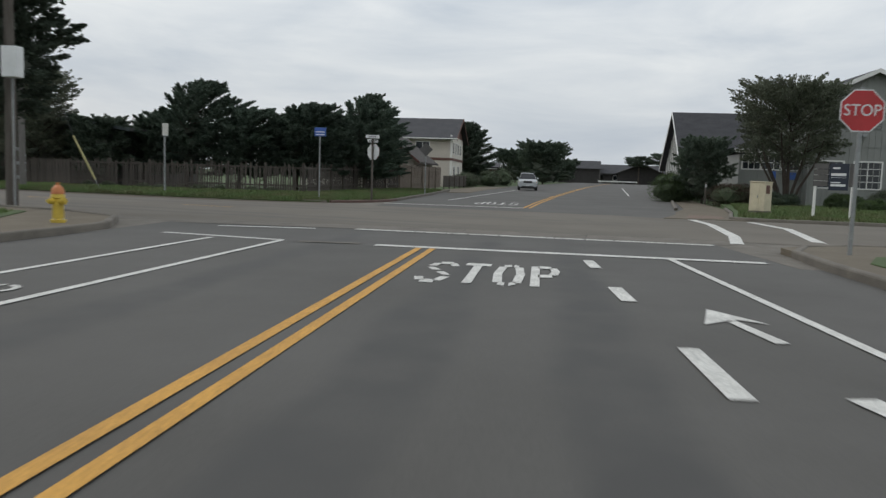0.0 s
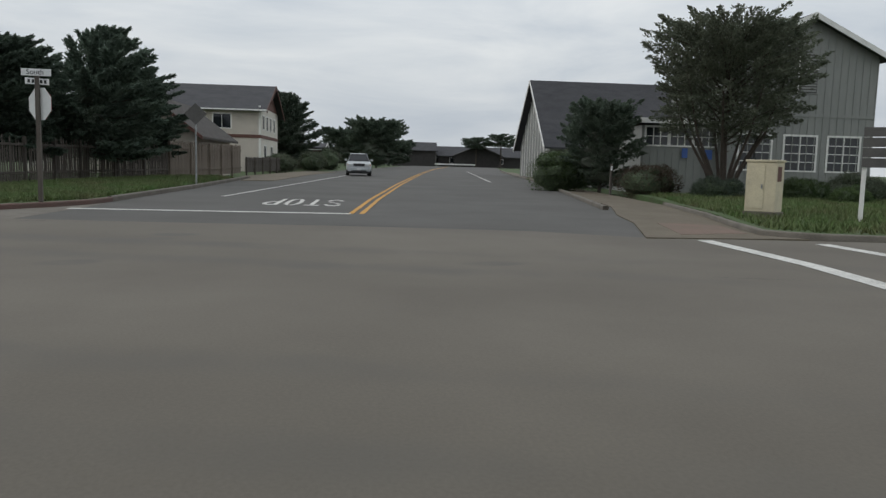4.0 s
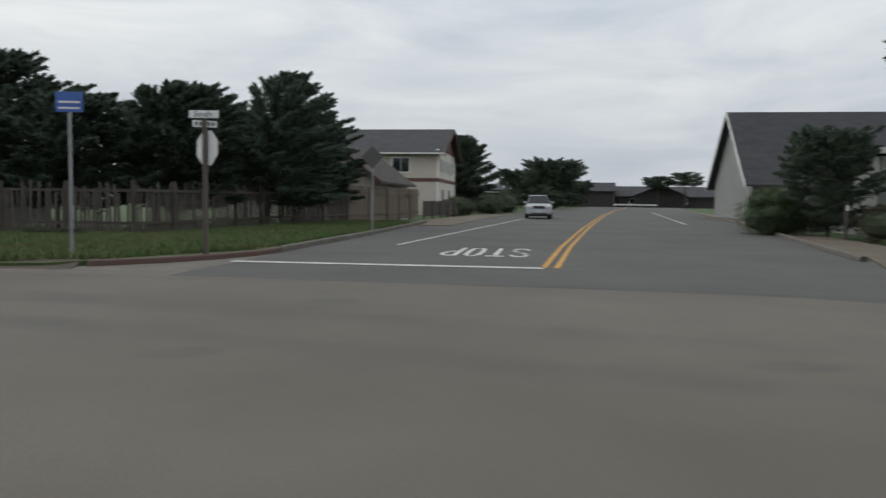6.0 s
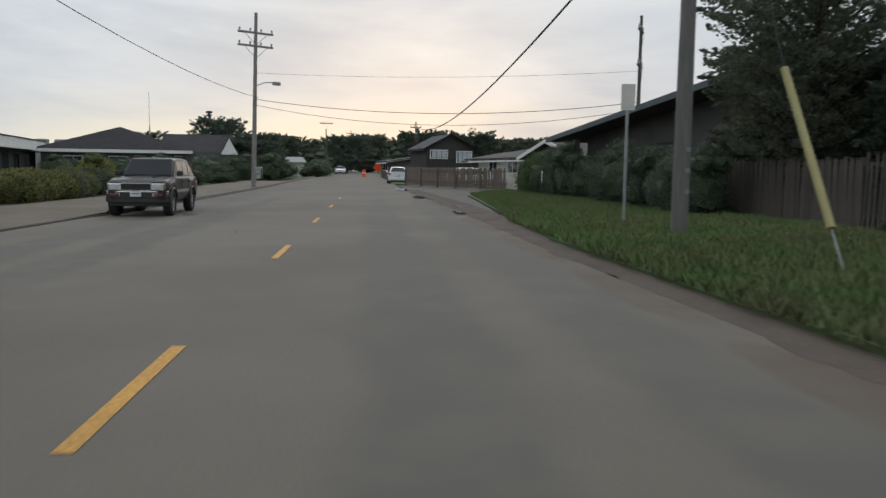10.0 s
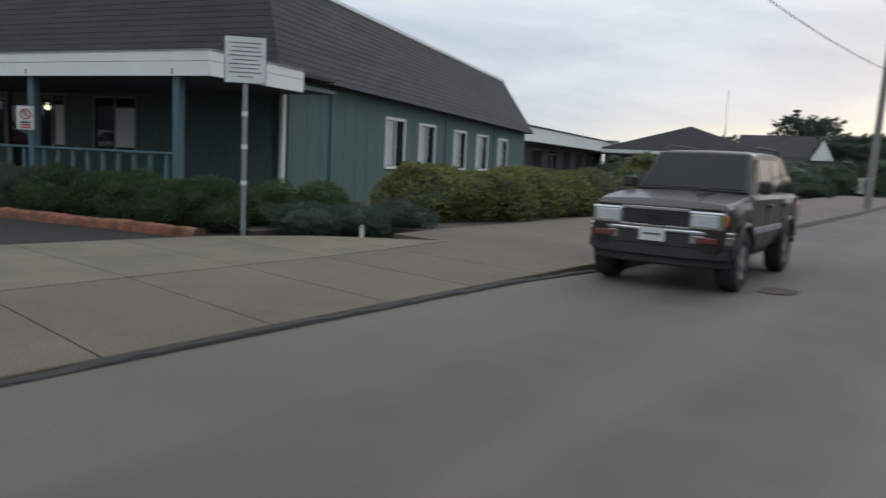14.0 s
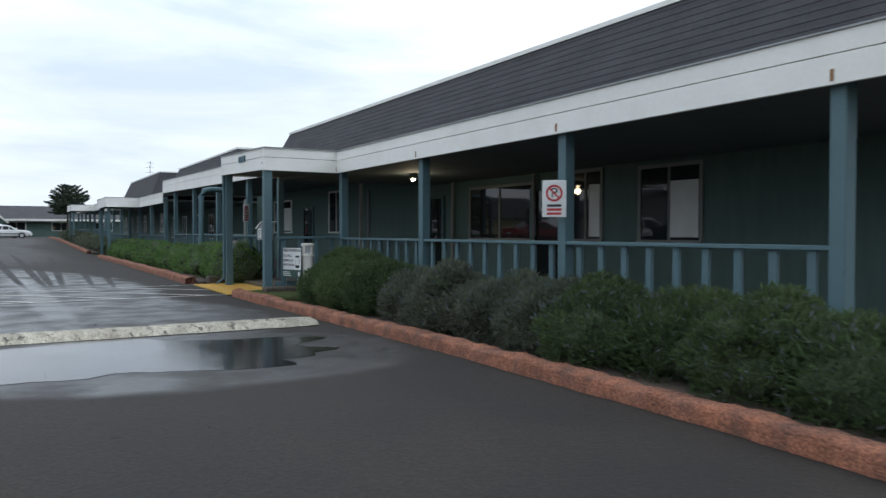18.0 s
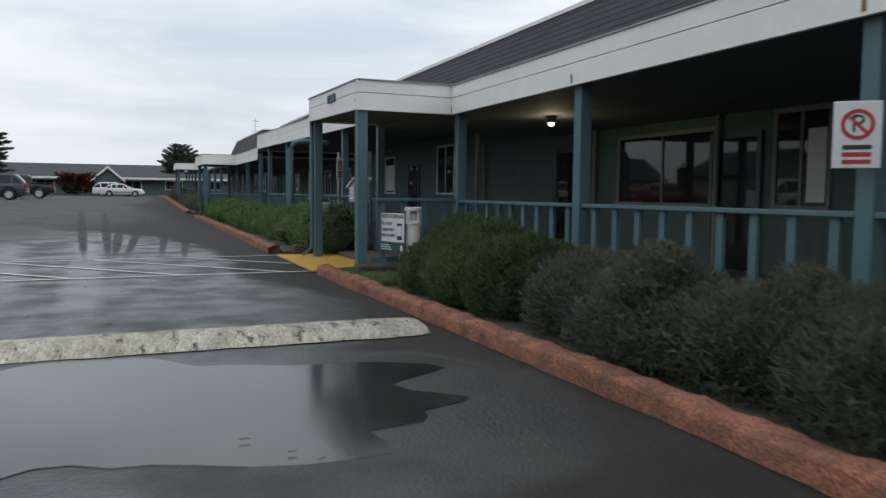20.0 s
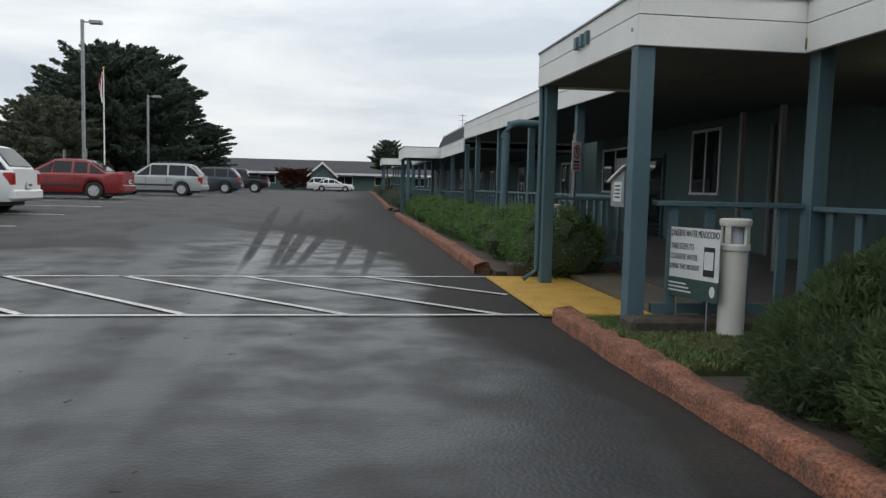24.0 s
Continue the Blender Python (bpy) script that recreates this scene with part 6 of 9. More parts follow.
tree(-100, 33.2, 3.8, 3.2, 0.2, "dark rounded tree before the pale houses", "round", LEAF_DARK, 7000, 0.32, 66, inner=0.65)

# ---- shrubs by the office ----
def ub(u, e):
    p = office_at(u, e)
    return (p.x, p.y)


bush([ub(-0.9, 0.8), ub(-0.1, 0.95), ub(0.7, 1.0), ub(1.6, 0.9), ub(2.5, 1.0)], 0.92, 1.35, "grey-green rosemary-like shrub with pale tips", LEAF_GREEN, 70000, 0.075, 71, tip=LEAF_FLOWER, tip_n=2600, aspect=5)
bush([ub(3.4, 1.0), ub(4.3, 0.95), ub(5.3, 1.0), ub(6.3, 0.9)], 0.94, 1.4, "low shrub with violet-grey flower tips by the kerb", LEAF_OLIVE, 70000, 0.075, 72, tip=LEAF_FLOWER, tip_n=3600, aspect=5)
bush([ub(7.5, 0.95), ub(8.4, 0.9), ub(9.3, 0.95)], 1.02, 1.5, "dense round green shrub in front of the railing", LEAF_GREEN, 95000, 0.07, 73, aspect=5)
bush([(-40.3, 19.5), (-41.2, 19.9), (-42.0, 19.4), (-41.0, 18.9)], 0.80, 1.3, "dark green shrub at the building corner", LEAF_GREEN, 26000, 0.08, 75, aspect=5)
bush([(-40.9, 20.9), (-41.9, 21.2), (-42.7, 20.7), (-40.0, 20.4)], 0.58, 1.15, "low dark trimmed shrub beside the driveway", LEAF_DARK, 26000, 0.07, 76, aspect=5)
bush([(-43.6, 20.7), (-44.4, 21.2), (-45.3, 21.5), (-46.2, 21.7), (-47.1, 21.9), (-48.0, 22.0), (-48.9, 22.2), (-45.4, 20.3), (-46.8, 20.4), (-48.4, 20.8)], 1.22, 1.9, "yellow-green mounded shrub with dead tips", LEAF_YELLOW, 60000, 0.095, 77, lump=0.12, tip=LEAF_OLIVE, tip_n=16000, aspect=2.2, up=0.3)
bush([(-49.6, 22.2), (-51.0, 22.6), (-52.4, 22.4), (-53.6, 23.2), (-51.8, 21.2)], 1.25, 2.1, "mounded green shrub beside the pavement", LEAF_OLIVE, 26000, 0.11, 78, tip=LEAF_YELLOW, tip_n=6000, aspect=2.4, up=0.3)
for i, u in enumerate((17.6, 21.4, 25.2, 29.0, 32.8, 36.6)):
    n_pts = [ub(u + k * 0.95, 0.85) for k in range(-1, 4)]
    bush(n_pts, 1.12 if u < 20 else 1.0, 1.55, "clipped bright green hedge along the wing", LEAF_HEDGE, 40000 if u < 24 else 14000, 0.06 if u < 24 else 0.10, 80 + i, "hedge", "hedge", lump=0.08, inner=0.9, aspect=2.4, up=0.4)
for i, u in enumerate((47, 52, 57, 63, 70, 78)):
    bush([ub(u + k * 1.3, 0.9) for k in range(-1, 3)], 1.0, 1.6, "dark low shrub along the far wing", LEAF_OLIVE, 5000, 0.14, 90 + i)
# shrubs by the grey building
for i, (x, y, h, w) in enumerate(((6.9, 53.2, 2.1, 2.6), (8.0, 56.5, 2.4, 3.2), (10.6, 62, 2.4, 3.4), (12.2, 70, 2.6, 3.6), (9.7, 48.6, 1.5, 2.3), (12.0, 46.4, 1.0, 1.6), (15.4, 46.0, 1.1, 1.6), (18.2, 47.0, 1.3, 2.4), (21.0, 46.5, 1.4, 2.4), (16.2, 44.0, 0.8, 1.2))):
    bush([(x, y), (x + 0.8, y + 0.4)], h, w, "rounded shrub before the grey building", LEAF_BROWN if i == 4 else (LEAF_GREEN, LEAF_OLIVE, LEAF_DARK)[i % 3], 9000, 0.11, 120 + i)
for i, (x, y, h, w) in enumerate(((-10.2, 84, 1.6, 2.4), (-11.5, 88, 1.4, 2.0), (-8.6, 96, 2.0, 3.0), (-7.5, 104, 2.6, 3.6))):
    bush([(x, y), (x + 0.5, y + 1)], h, w, "garden shrub before the cream house", LEAF_OLIVE, 5000, 0.15, 140 + i)
# hedges and bushes along the cross street
for i, (x, y, h, w, lf) in enumerate(((-56, 25.5, 1.0, 2.0, LEAF_OLIVE), (-70, 24, 1.6, 3.0, LEAF_DARK), (-76, 26.5, 1.5, 3.0, LEAF_OLIVE), (-80, 29, 1.5, 3.0, LEAF_DARK), (-90, 29.5, 1.6, 3.2, LEAF_DARK), (-98, 33, 1.8, 3.4, LEAF_OLIVE), (-104, 36, 2.2, 4, LEAF_DARK), (-62, 22, 2.0, 2.4, LEAF_YELLOW), (-43.0, 43.6, 1.9, 2.0, LEAF_DARK), (-46.0, 43.7, 2.1, 2.2, LEAF_DARK), (-39.6, 43.4, 1.9, 2.6, LEAF_OLIVE), (-54.5, 45.8, 2.0, 2.2, LEAF_GREEN), (-57.5, 46.4, 1.9, 2.4, LEAF_GREEN), (-51.0, 45.0, 2.4, 1.8, LEAF_DARK), (-86, 16.5, 2.3, 3.4, LEAF_DARK), (-87, 20.5, 2.1, 3.4, LEAF_DARK), (-86, 24.5, 2.4, 3.4, LEAF_OLIVE), (-87.5, 28.0, 2.6, 3.4, LEAF_DARK), (-84, 22.5, 1.9, 3.0, LEAF_DARK), (-92, 31.0, 2.9, 3.6, LEAF_DARK), (-96, 34.0, 3.0, 3.6, LEAF_DARK), (-41.5, 42.6, 2.5, 2.2, LEAF_DARK), (-38.0, 42.0, 2.3, 2.2, LEAF_DARK), (-35.0, 41.2, 2.2, 2.2, LEAF_DARK), (-48.5, 43.9, 2.6, 2.4, LEAF_DARK), (-53.0, 44.9, 2.5, 2.4, LEAF_GREEN), (-118, 42, 2.4, 4, LEAF_DARK), (-126, 44, 2.4, 4, LEAF_OLIVE))):
    bush([(x, y), (x - 1.1, y + 0.2)], h, w, "garden shrub beside the street", lf, 7000, 0.13, 160 + i)
for i, (x, y, s) in enumerate(((-20.0, 40.4, 0.45), (-23.5, 40.5, 0.4), (-27.0, 40.9, 0.45), (-17.0, 40.7, 0.4))):
    bush([(x, y), (x - 1.2, y)], s, 0.9, "weedy growth at the foot of the fence", LEAF_OLIVE, 5000, 0.10, 180 + i)


# ---- grass blades on the verges ----
def grass(name, outline, n, hgt, label, seed, material=None, top=0.11):
    rng = np.random.default_rng(seed)
    pts = np.array(outline)
    lo, hi = pts.min(0), pts.max(0)
    p = lo + rng.random((n * 3, 2)) * (hi - lo)
    inside = np.zeros(len(p), bool)
    j = len(pts) - 1
    for i in range(len(pts)):
        a, b = pts[i], pts[j]
        c = (a[1] > p[:, 1]) != (b[1] > p[:, 1])
        with np.errstate(divide="ignore", invalid="ignore"):
            inside ^= c & (p[:, 0] < (b[0] - a[0]) * (p[:, 1] - a[1]) / (b[1] - a[1]) + a[0])
        j = i
    p = p[inside][:n]
    n = len(p)
    z = np.array([H(x, y) for x, y in p]) + top - 0.02
    clump = np.array([0.55 + 0.75 * (0.5 + 0.5 * noise.noise((x * 0.9, y * 0.9, seed))) for x, y in p])
    h = hgt * (0.5 + rng.random(n)) * clump
    a = rng.random(n) * 6.283
    w = 0.011 + 0.010 * rng.random(n) + h * 0.04
    lean = h * 0.55
    b = rng.random(n) * 6.283
    v = np.empty((n, 3, 3))
    v[:, 0] = np.stack([p[:, 0] - np.cos(a) * w, p[:, 1] - np.sin(a) * w, z], 1)
    v[:, 1] = np.stack([p[:, 0] + np.cos(a) * w, p[:, 1] + np.sin(a) * w, z], 1)
    v[:, 2] = np.stack([p[:, 0] + np.cos(b) * lean, p[:, 1] + np.sin(b) * lean, z + h], 1)
    me = bpy.data.meshes.new(name)
    me.vertices.add(n * 3)
    me.vertices.foreach_set("co", v.reshape(-1))
    me.loops.add(n * 3)
    me.loops.foreach_set("vertex_index", np.arange(n * 3, dtype=np.int32))
    me.polygons.add(n)
    me.polygons.foreach_set("loop_start", np.arange(0, n * 3, 3, dtype=np.int32))
    me.polygons.foreach_set("loop_total", np.full(n, 3, dtype=np.int32))
    me.update(calc_edges=True)
    return tagged(link(name, me, material or GRASS), label, "grass", kind="stuff")


grass("grass_corner", [(-9.5, 37), (-9.5, 58), (-13, 58), (-15, 42), (-28, 41), (-28, 33.6), (-18, 31.78), (-13.4, 31.8), (-11.2, 33.2)], 150000, 0.13, "short green verge grass at the corner", 3)
grass("grass_verge_west", [(-28, 33.62), (-34, 34.95), (-39.5, 36.75), (-44.7, 38.3), (-52.6, 40.55), (-57.6, 43.4), (-58.5, 45), (-36, 42), (-28, 41)], 100000, 0.12, "short bright green verge grass along the street", 4)
grass("grass_northeast", [(6.1, 31.0), (6.8, 30.1), (12.3, 29.9), (26, 29.6), (26, 47), (10, 49), (7.4, 36.2)], 60000, 0.14, "grass around the utility cabinet", 5, top=0.12)
grass("grass_entrance", [ub(10.2, 0.3), ub(12.2, 0.3), ub(12.2, 1.8), ub(10.2, 1.8)], 26000, 0.04, "small grass patch by the entrance", 6, top=0.13)
grass("grass_southeast", [(4.4, 13.6), (3.8, 9), (8, 6), (10, 14)], 9000, 0.12, "rough grass at the corner", 7, top=0.135)
grass("grass_southwest", [(-13.4, 13.4), (-13.2, 6), (-16.4, 8), (-20, 16), (-19.6, 18.2), (-15, 16.8)], 14000, 0.10, "patchy grass by the corner pole", 8, top=0.14)
# ---- houses and other buildings ----
def gable_roof(parent, name, x0, x1, y0, y1, ze, zr, axis, material, over=0.45, th=0.14, label=""):
    """A ridged roof over a plan box; axis is the ridge's direction."""
    bm = B()
    if axis == "x":
        m = (y0 + y1) / 2
        k = (zr - ze) / ((y1 - y0) / 2)
        prof = [(y0 - over, ze - over * k), (m, zr), (y1 + over, ze - over * k), (y1 + over, ze - over * k - th), (m, zr - th), (y0 - over, ze - over * k - th)]
        extrude_profile(bm, prof, "x", x0 - over, x1 + over)
    else:
        m = (x0 + x1) / 2
        k = (zr - ze) / ((x1 - x0) / 2)
        prof = [(x0 - over, ze - over * k), (m, zr), (x1 + over, ze - over * k), (x1 + over, ze - over * k - th), (m, zr - th), (x0 - over, ze - over * k - th)]
        extrude_profile(bm, prof, "y", y0 - over, y1 + over)
    return part(name, bm, material, parent, label)


def gable_walls(parent, x0, x1, y0, y1, ze, zr, axis, material, th=0.2, z0=-0.4):
    """Four walls, two of them rising to the ridge."""
    bmn = []
    if axis == "x":
        m = (y0 + y1) / 2
        for a in (x0, x1 - th):
            bmn.append(extrude_profile(B(), [(y0, z0), (y1, z0), (y1, ze), (m, zr - 0.1), (y0, ze)], "x", a, a + th))
        for a in (y0, y1 - th):
            bmn.append(bx(x0 + th, x1 - th, a, a + th, z0, ze))
    else:
        m = (x0 + x1) / 2
        for a in (y0, y1 - th):
            bmn.append(extrude_profile(B(), [(x0, z0), (x1, z0), (x1, ze), (m, zr - 0.1), (x0, ze)], "y", a, a + th))
        for a in (x0, x1 - th):
            bmn.append(bx(a, a + th, y0 + th, y1 - th, z0, ze))
    return [part("wall", b, material, parent) for b in bmn]


def rake_boards(parent, x0, x1, y, ze, zr, material, over=0.45, w=0.26, th=0.06):
    """Two barge boards on a gable that faces along y."""
    m = (x0 + x1) / 2
    k = (zr - ze) / (m - x0)
    for sx, xa in ((-1, x0 - over), (1, x1 + over)):
        za = ze - over * k
        bm = extrude_profile(B(), [(xa, za - w), (xa, za + 0.02), (m, zr + 0.02), (m, zr - w)], "y", y - th, y)
        part("barge_board", bm, material, parent)


def rake_boards_x(parent, y0, y1, x, ze, zr, material, over=0.45, w=0.26, th=0.06):
    m = (y0 + y1) / 2
    k = (zr - ze) / (m - y0)
    for ya in (y0 - over, y1 + over):
        za = ze - over * k
        bm = extrude_profile(B(), [(ya, za - w), (ya, za + 0.02), (m, zr + 0.02), (m, zr - w)], "x", x, x + th)
        part("barge_board", bm, material, parent)


def sash(parent, plane, a0, a1, z0, z1, at, out, rows=2, cols=2, trim=TRIM, tw=0.10):
    """A trimmed window with glazing bars."""
    win = window_unit(parent, plane, a0, a1, z0, z1, at, out, sash=False, trim=trim, tw=tw)

    def put(p0, p1, q0, q1):
        lo, hi = sorted((at + out * 0.012, at + out * 0.03))
        bm = bx(lo, hi, p0, p1, q0, q1) if plane == "u" else bx(p0, p1, lo, hi, q0, q1)
        part("glazing_bar", bm, trim, win)
    for i in range(1, cols):
        c = a0 + (a1 - a0) * i / cols
        put(c - 0.025, c + 0.025, z0, z1)
    for i in range(1, rows):
        c = z0 + (z1 - z0) * i / rows
        put(a0, a1, c - 0.02, c + 0.02)
    return win


def grey_building():
    ob = thing("commercial_building", pose(0, 0, 0.2), "grey board-and-batten building with white trim and arched gable vent", "building", "street buildings")
    X0, X1, Y0, Y1, ZE, ZR = 16.2, 24.0, 54.0, 62.0, 7.34, 9.2
    gable_walls(ob, X0, X1, Y0, Y1, ZE, ZR, "y", GREY_SIDING)
    gable_roof(ob, "roof", X0, X1, Y0, Y1, ZE, ZR, "y", SHINGLE, 0.5)
    rake_boards(ob, X0, X1, Y0 - 0.5, ZE, ZR, TRIM, 0.5)
    x = X0 + 0.2
    while x < X1:
        zt = ZE + (ZR - ZE) * (1 - abs(x - 20.1) / 3.9) - 0.25
        part("batten", bx(x - 0.025, x + 0.025, Y0 - 0.03, Y0, 0.1, zt), GREY_SIDING, ob)
        x += 0.4
    part("belt_board", bx(X0, X1, Y0 - 0.04, Y0, 4.02, 4.16), GREY_SIDING, ob)
    # arched louvred vent
    vent = new("gable_vent")
    vent.parent = ob
    arch = [(-1.05, 0), (1.05, 0), (1.05, 1.25)] + [(1.05 * math.cos(a), 1.25 + 1.05 * math.sin(a)) for a in np.linspace(0, math.pi, 14)] + [(-1.05, 1.25)]
    frame_bm = extrude_profile(B(), [(19.65 + px * 1.12, 5.25 + pz * 1.06 - 0.05) for px, pz in arch], "y", Y0 - 0.05, Y0 - 0.031)
    part("vent_frame", frame_bm, GREY_SIDING, vent)
    part("vent_panel", extrude_profile(B(), [(19.65 + px, 5.25 + pz) for px, pz in arch], "y", Y0 - 0.065, Y0 - 0.051), GREY_HOUSE, vent)
    for i in range(15):
        z = 5.30 + i * 0.145
        hw = 1.0 if z < 6.5 else math.sqrt(max(0.02, 1.0 - (z - 6.5) ** 2))
        part("slat", bx(19.65 - hw, 19.65 + hw, Y0 - 0.085, Y0 - 0.066, z, z + 0.085), GREY_SIDING, vent)
    part("mullion", bx(19.61, 19.69, Y0 - 0.10, Y0 - 0.086, 5.25, 7.5), TRIM, vent)
    part("mullion", bx(18.6, 20.7, Y0 - 0.10, Y0 - 0.086, 6.42, 6.5), TRIM, vent)
    lamp = part("flood_lamp", bx(19.4, 19.7, Y0 - 0.35, Y0 - 0.1, 4.7, 4.9, 0.02), GALV, ob)
    part("bracket", bx(19.5, 19.6, Y0 - 0.1, Y0, 4.75, 4.85), GALV, lamp)
    for a in (16.75, 19.2, 21.6):
        sash(ob, "e", a, a + 1.7, 1.25, 3.0, Y0, -1, 4, 2)
    part("flue", tube(B(), [(17.2, 57, 7.0), (17.2, 57, 8.9)], 0.09), GALV, ob)
    # low front wing behind the tree
    gable_walls(ob, 11.9, 16.2, 55.0, 66.0, 3.4, 3.6, "y", GREY_SIDING)
    part("wing_roof", bx(11.5, 16.2, 54.6, 66.4, 3.6, 3.74), SHINGLE, ob)
    part("wing_fascia", bx(11.45, 16.2, 54.55, 54.62, 3.50, 3.76), TRIM, ob)
    for i in range(3):
        sash(ob, "e", 12.15 + i * 1.32, 13.3 + i * 1.32, 2.4, 3.3, 55.0, -1, 2, 3)
    for i in range(11):
        part("batten", bx(12.0 + i * 0.4, 12.04 + i * 0.4, 54.97, 55.0, 0.2, 2.2), GREY_SIDING, ob)
    part("accessible_sign", bx(14.1, 14.4, 54.9, 54.93, 1.75, 2.25), SIGN_BLUE, ob, "small blue parking sign")
    part("accessible_sign", bx(15.2, 15.75, 54.9, 54.93, 1.7, 2.2), SIGN_BLUE, ob, "small blue parking sign")
    # rear wing with the steep roof
    gable_walls(ob, 12.6, 34.0, 78.6, 91.2, 3.3, 8.9, "x", GREY_SIDING)
    gable_roof(ob, "rear_roof", 12.6, 34.0, 78.6, 91.2, 3.3, 8.9, "x", SHINGLE, 0.6)
    rake_boards_x(ob, 78.6, 91.2, 11.92, 3.3, 8.9, TRIM, 0.6)
    for i in range(10):
        y = 79.8 + i * 1.15
        part("batten", bx(12.56, 12.6, y - 0.03, y + 0.03, 0.2, 3.2 + 5.4 * (1 - abs(y - 84.9) / 6.3)), TRIM, ob)
    return ob


grey_building()


def cream_house():
    ob = thing("house", pose(0, 0, 0.35), "two-storey cream house with dark roof and brown trim band", "house", "street buildings")
    X0, X1, Y0, Y1, ZE, ZR = -26.0, -12.1, 85.5, 97.5, 5.6, 8.0
    gable_walls(ob, X0, X1, Y0, Y1, ZE, ZR, "x", CREAM)
    part("wall_cladding", extrude_profile(B(), [(Y0, 0), (Y1, 0), (Y1, ZE), ((Y0 + Y1) / 2, ZR - 0.2), (Y0, ZE)], "x", X1, X1 + 0.03), CREAM_LIGHT, ob)
    gable_roof(ob, "roof", X0, X1, Y0, Y1, ZE, ZR, "x", SHINGLE, 0.7)
    rake_boards_x(ob, Y0, Y1, X1 + 0.64, ZE, ZR, BROWN_TRIM, 0.7, 0.3)
    part("gable_panel", extrude_profile(B(), [(Y0 + 0.6, ZE + 0.05), (Y1 - 0.6, ZE + 0.05), ((Y0 + Y1) / 2, ZR - 0.35)], "x", X1 + 0.03, X1 + 0.06), BROWN_TRIM, ob)
    part("gutter", bx(X0 - 0.7, X1 + 0.7, Y0 - 0.82, Y0 - 0.70, ZE - 0.38, ZE - 0.26), TRIM, ob)
    part("belt_band", bx(X0, X1 + 0.05, Y0 - 0.05, Y0, 2.85, 3.15), BROWN_TRIM, ob)
    part("belt_band", bx(X1 + 0.03, X1 + 0.08, Y0 - 0.05, Y1, 2.85, 3.15), BROWN_TRIM, ob)
    part("corner_board", bx(X1 - 0.15, X1 + 0.05, Y0 - 0.04, Y0, 0, 5.7), TRIM, ob)
    for a in (-16.2, -20.0, -23.6):
        sash(ob, "e", a, a + 1.5, 3.7, 4.9, Y0, -1, 1, 2)
    for a in (86.6, 89.0, 91.4, 94.0):
        sash(ob, "u", a, a + 1.1, 3.7, 4.9, X1 + 0.03, 1, 1, 2)
    for a in (-16.6, -21.0):
        sash(ob, "e", a, a + 1.6, 0.9, 2.2, Y0, -1, 1, 2)
    for a in (87.5, 92.0):
        sash(ob, "u", a, a + 1.4, 0.9, 2.2, X1 + 0.03, 1, 1, 2)
    return ob


cream_house()


def cottage():
    ob = thing("cottage", pose(0, 0, 0.2), "small cream cottage with steep brown roof behind the fence", "house", "street buildings")
    gable_walls(ob, -17.5, -12.3, 61.5, 72, 2.7, 4.7, "y", CREAM)
    gable_roof(ob, "roof", -17.5, -12.3, 61.5, 72, 2.7, 4.7, "y", SHINGLE_BROWN, 0.5)
    rake_boards(ob, -17.5, -12.3, 61.0, 2.7, 4.7, BROWN_TRIM, 0.5, 0.2)
    sash(ob, "e", -15.4, -14.3, 1.2, 2.4, 61.5, -1, 2, 2)
    gable_walls(ob, -22.5, -17.5, 63, 71, 2.3, 2.5, "y", CREAM_LIGHT)
    part("shed_roof", bx(-22.9, -17.3, 62.6, 71.4, 2.5, 2.64), TRIM, ob)
    return ob


cottage()
screen = thing("lattice_screen", pose(0, 0, 0.2), "dark wooden lattice screen above the fence", "fence", "fences")
for x in (-19.4, -17.4, -15.4, -13.4):
    part("post", bx(x - 0.05, x + 0.05, 59.9, 60.0, -0.1, 2.35), FENCE_WOOD, screen)
part("top_rail", bx(-19.4, -13.4, 59.9, 60.0, 2.25, 2.35), FENCE_WOOD, screen)
part("mid_rail", bx(-19.4, -13.4, 59.9, 60.0, 1.55, 1.63), FENCE_WOOD, screen)
for i in range(34):
    x = -19.4 + i * 0.18
    for s in (-1, 1):
        bm = extrude_profile(B(), [(x - 0.02, 1.63), (x + 0.02, 1.63), (x + 0.02 + s * 0.55, 2.25), (x - 0.02 + s * 0.55, 2.25)], "y", 59.92 + 0.02 * s, 59.94 + 0.02 * s)
        part("lath", bm, FENCE_WOOD, screen)


def simple_house(name, x0, x1, y0, y1, ze, zr, axis, wallm, roofm, label, over=0.6, z=0.0, wins=(), trim=TRIM):
    ob = thing(name, pose(0, 0, H((x0 + x1) / 2, (y0 + y1) / 2) + z), label, "house", "street buildings")
    gable_walls(ob, x0, x1, y0, y1, ze, zr, axis, wallm)
    gable_roof(ob, "roof", x0, x1, y0, y1, ze, zr, axis, roofm, over)
    if axis == "y":
        rake_boards(ob, x0, x1, y0 - over, ze, zr, trim, over, 0.2)
    else:
        rake_boards_x(ob, y0, y1, x1 + over - 0.06, ze, zr, trim, over, 0.2)
        part("gutter", bx(x0 - over, x1 + over, y0 - over - 0.1, y0 - over, ze - 0.42, ze - 0.3), trim, ob)
    for plane, a0, a1, z0, z1, at, out in wins:
        sash(ob, plane, a0, a1, z0, z1, at, out, 1, 2, TRIM)
    return ob


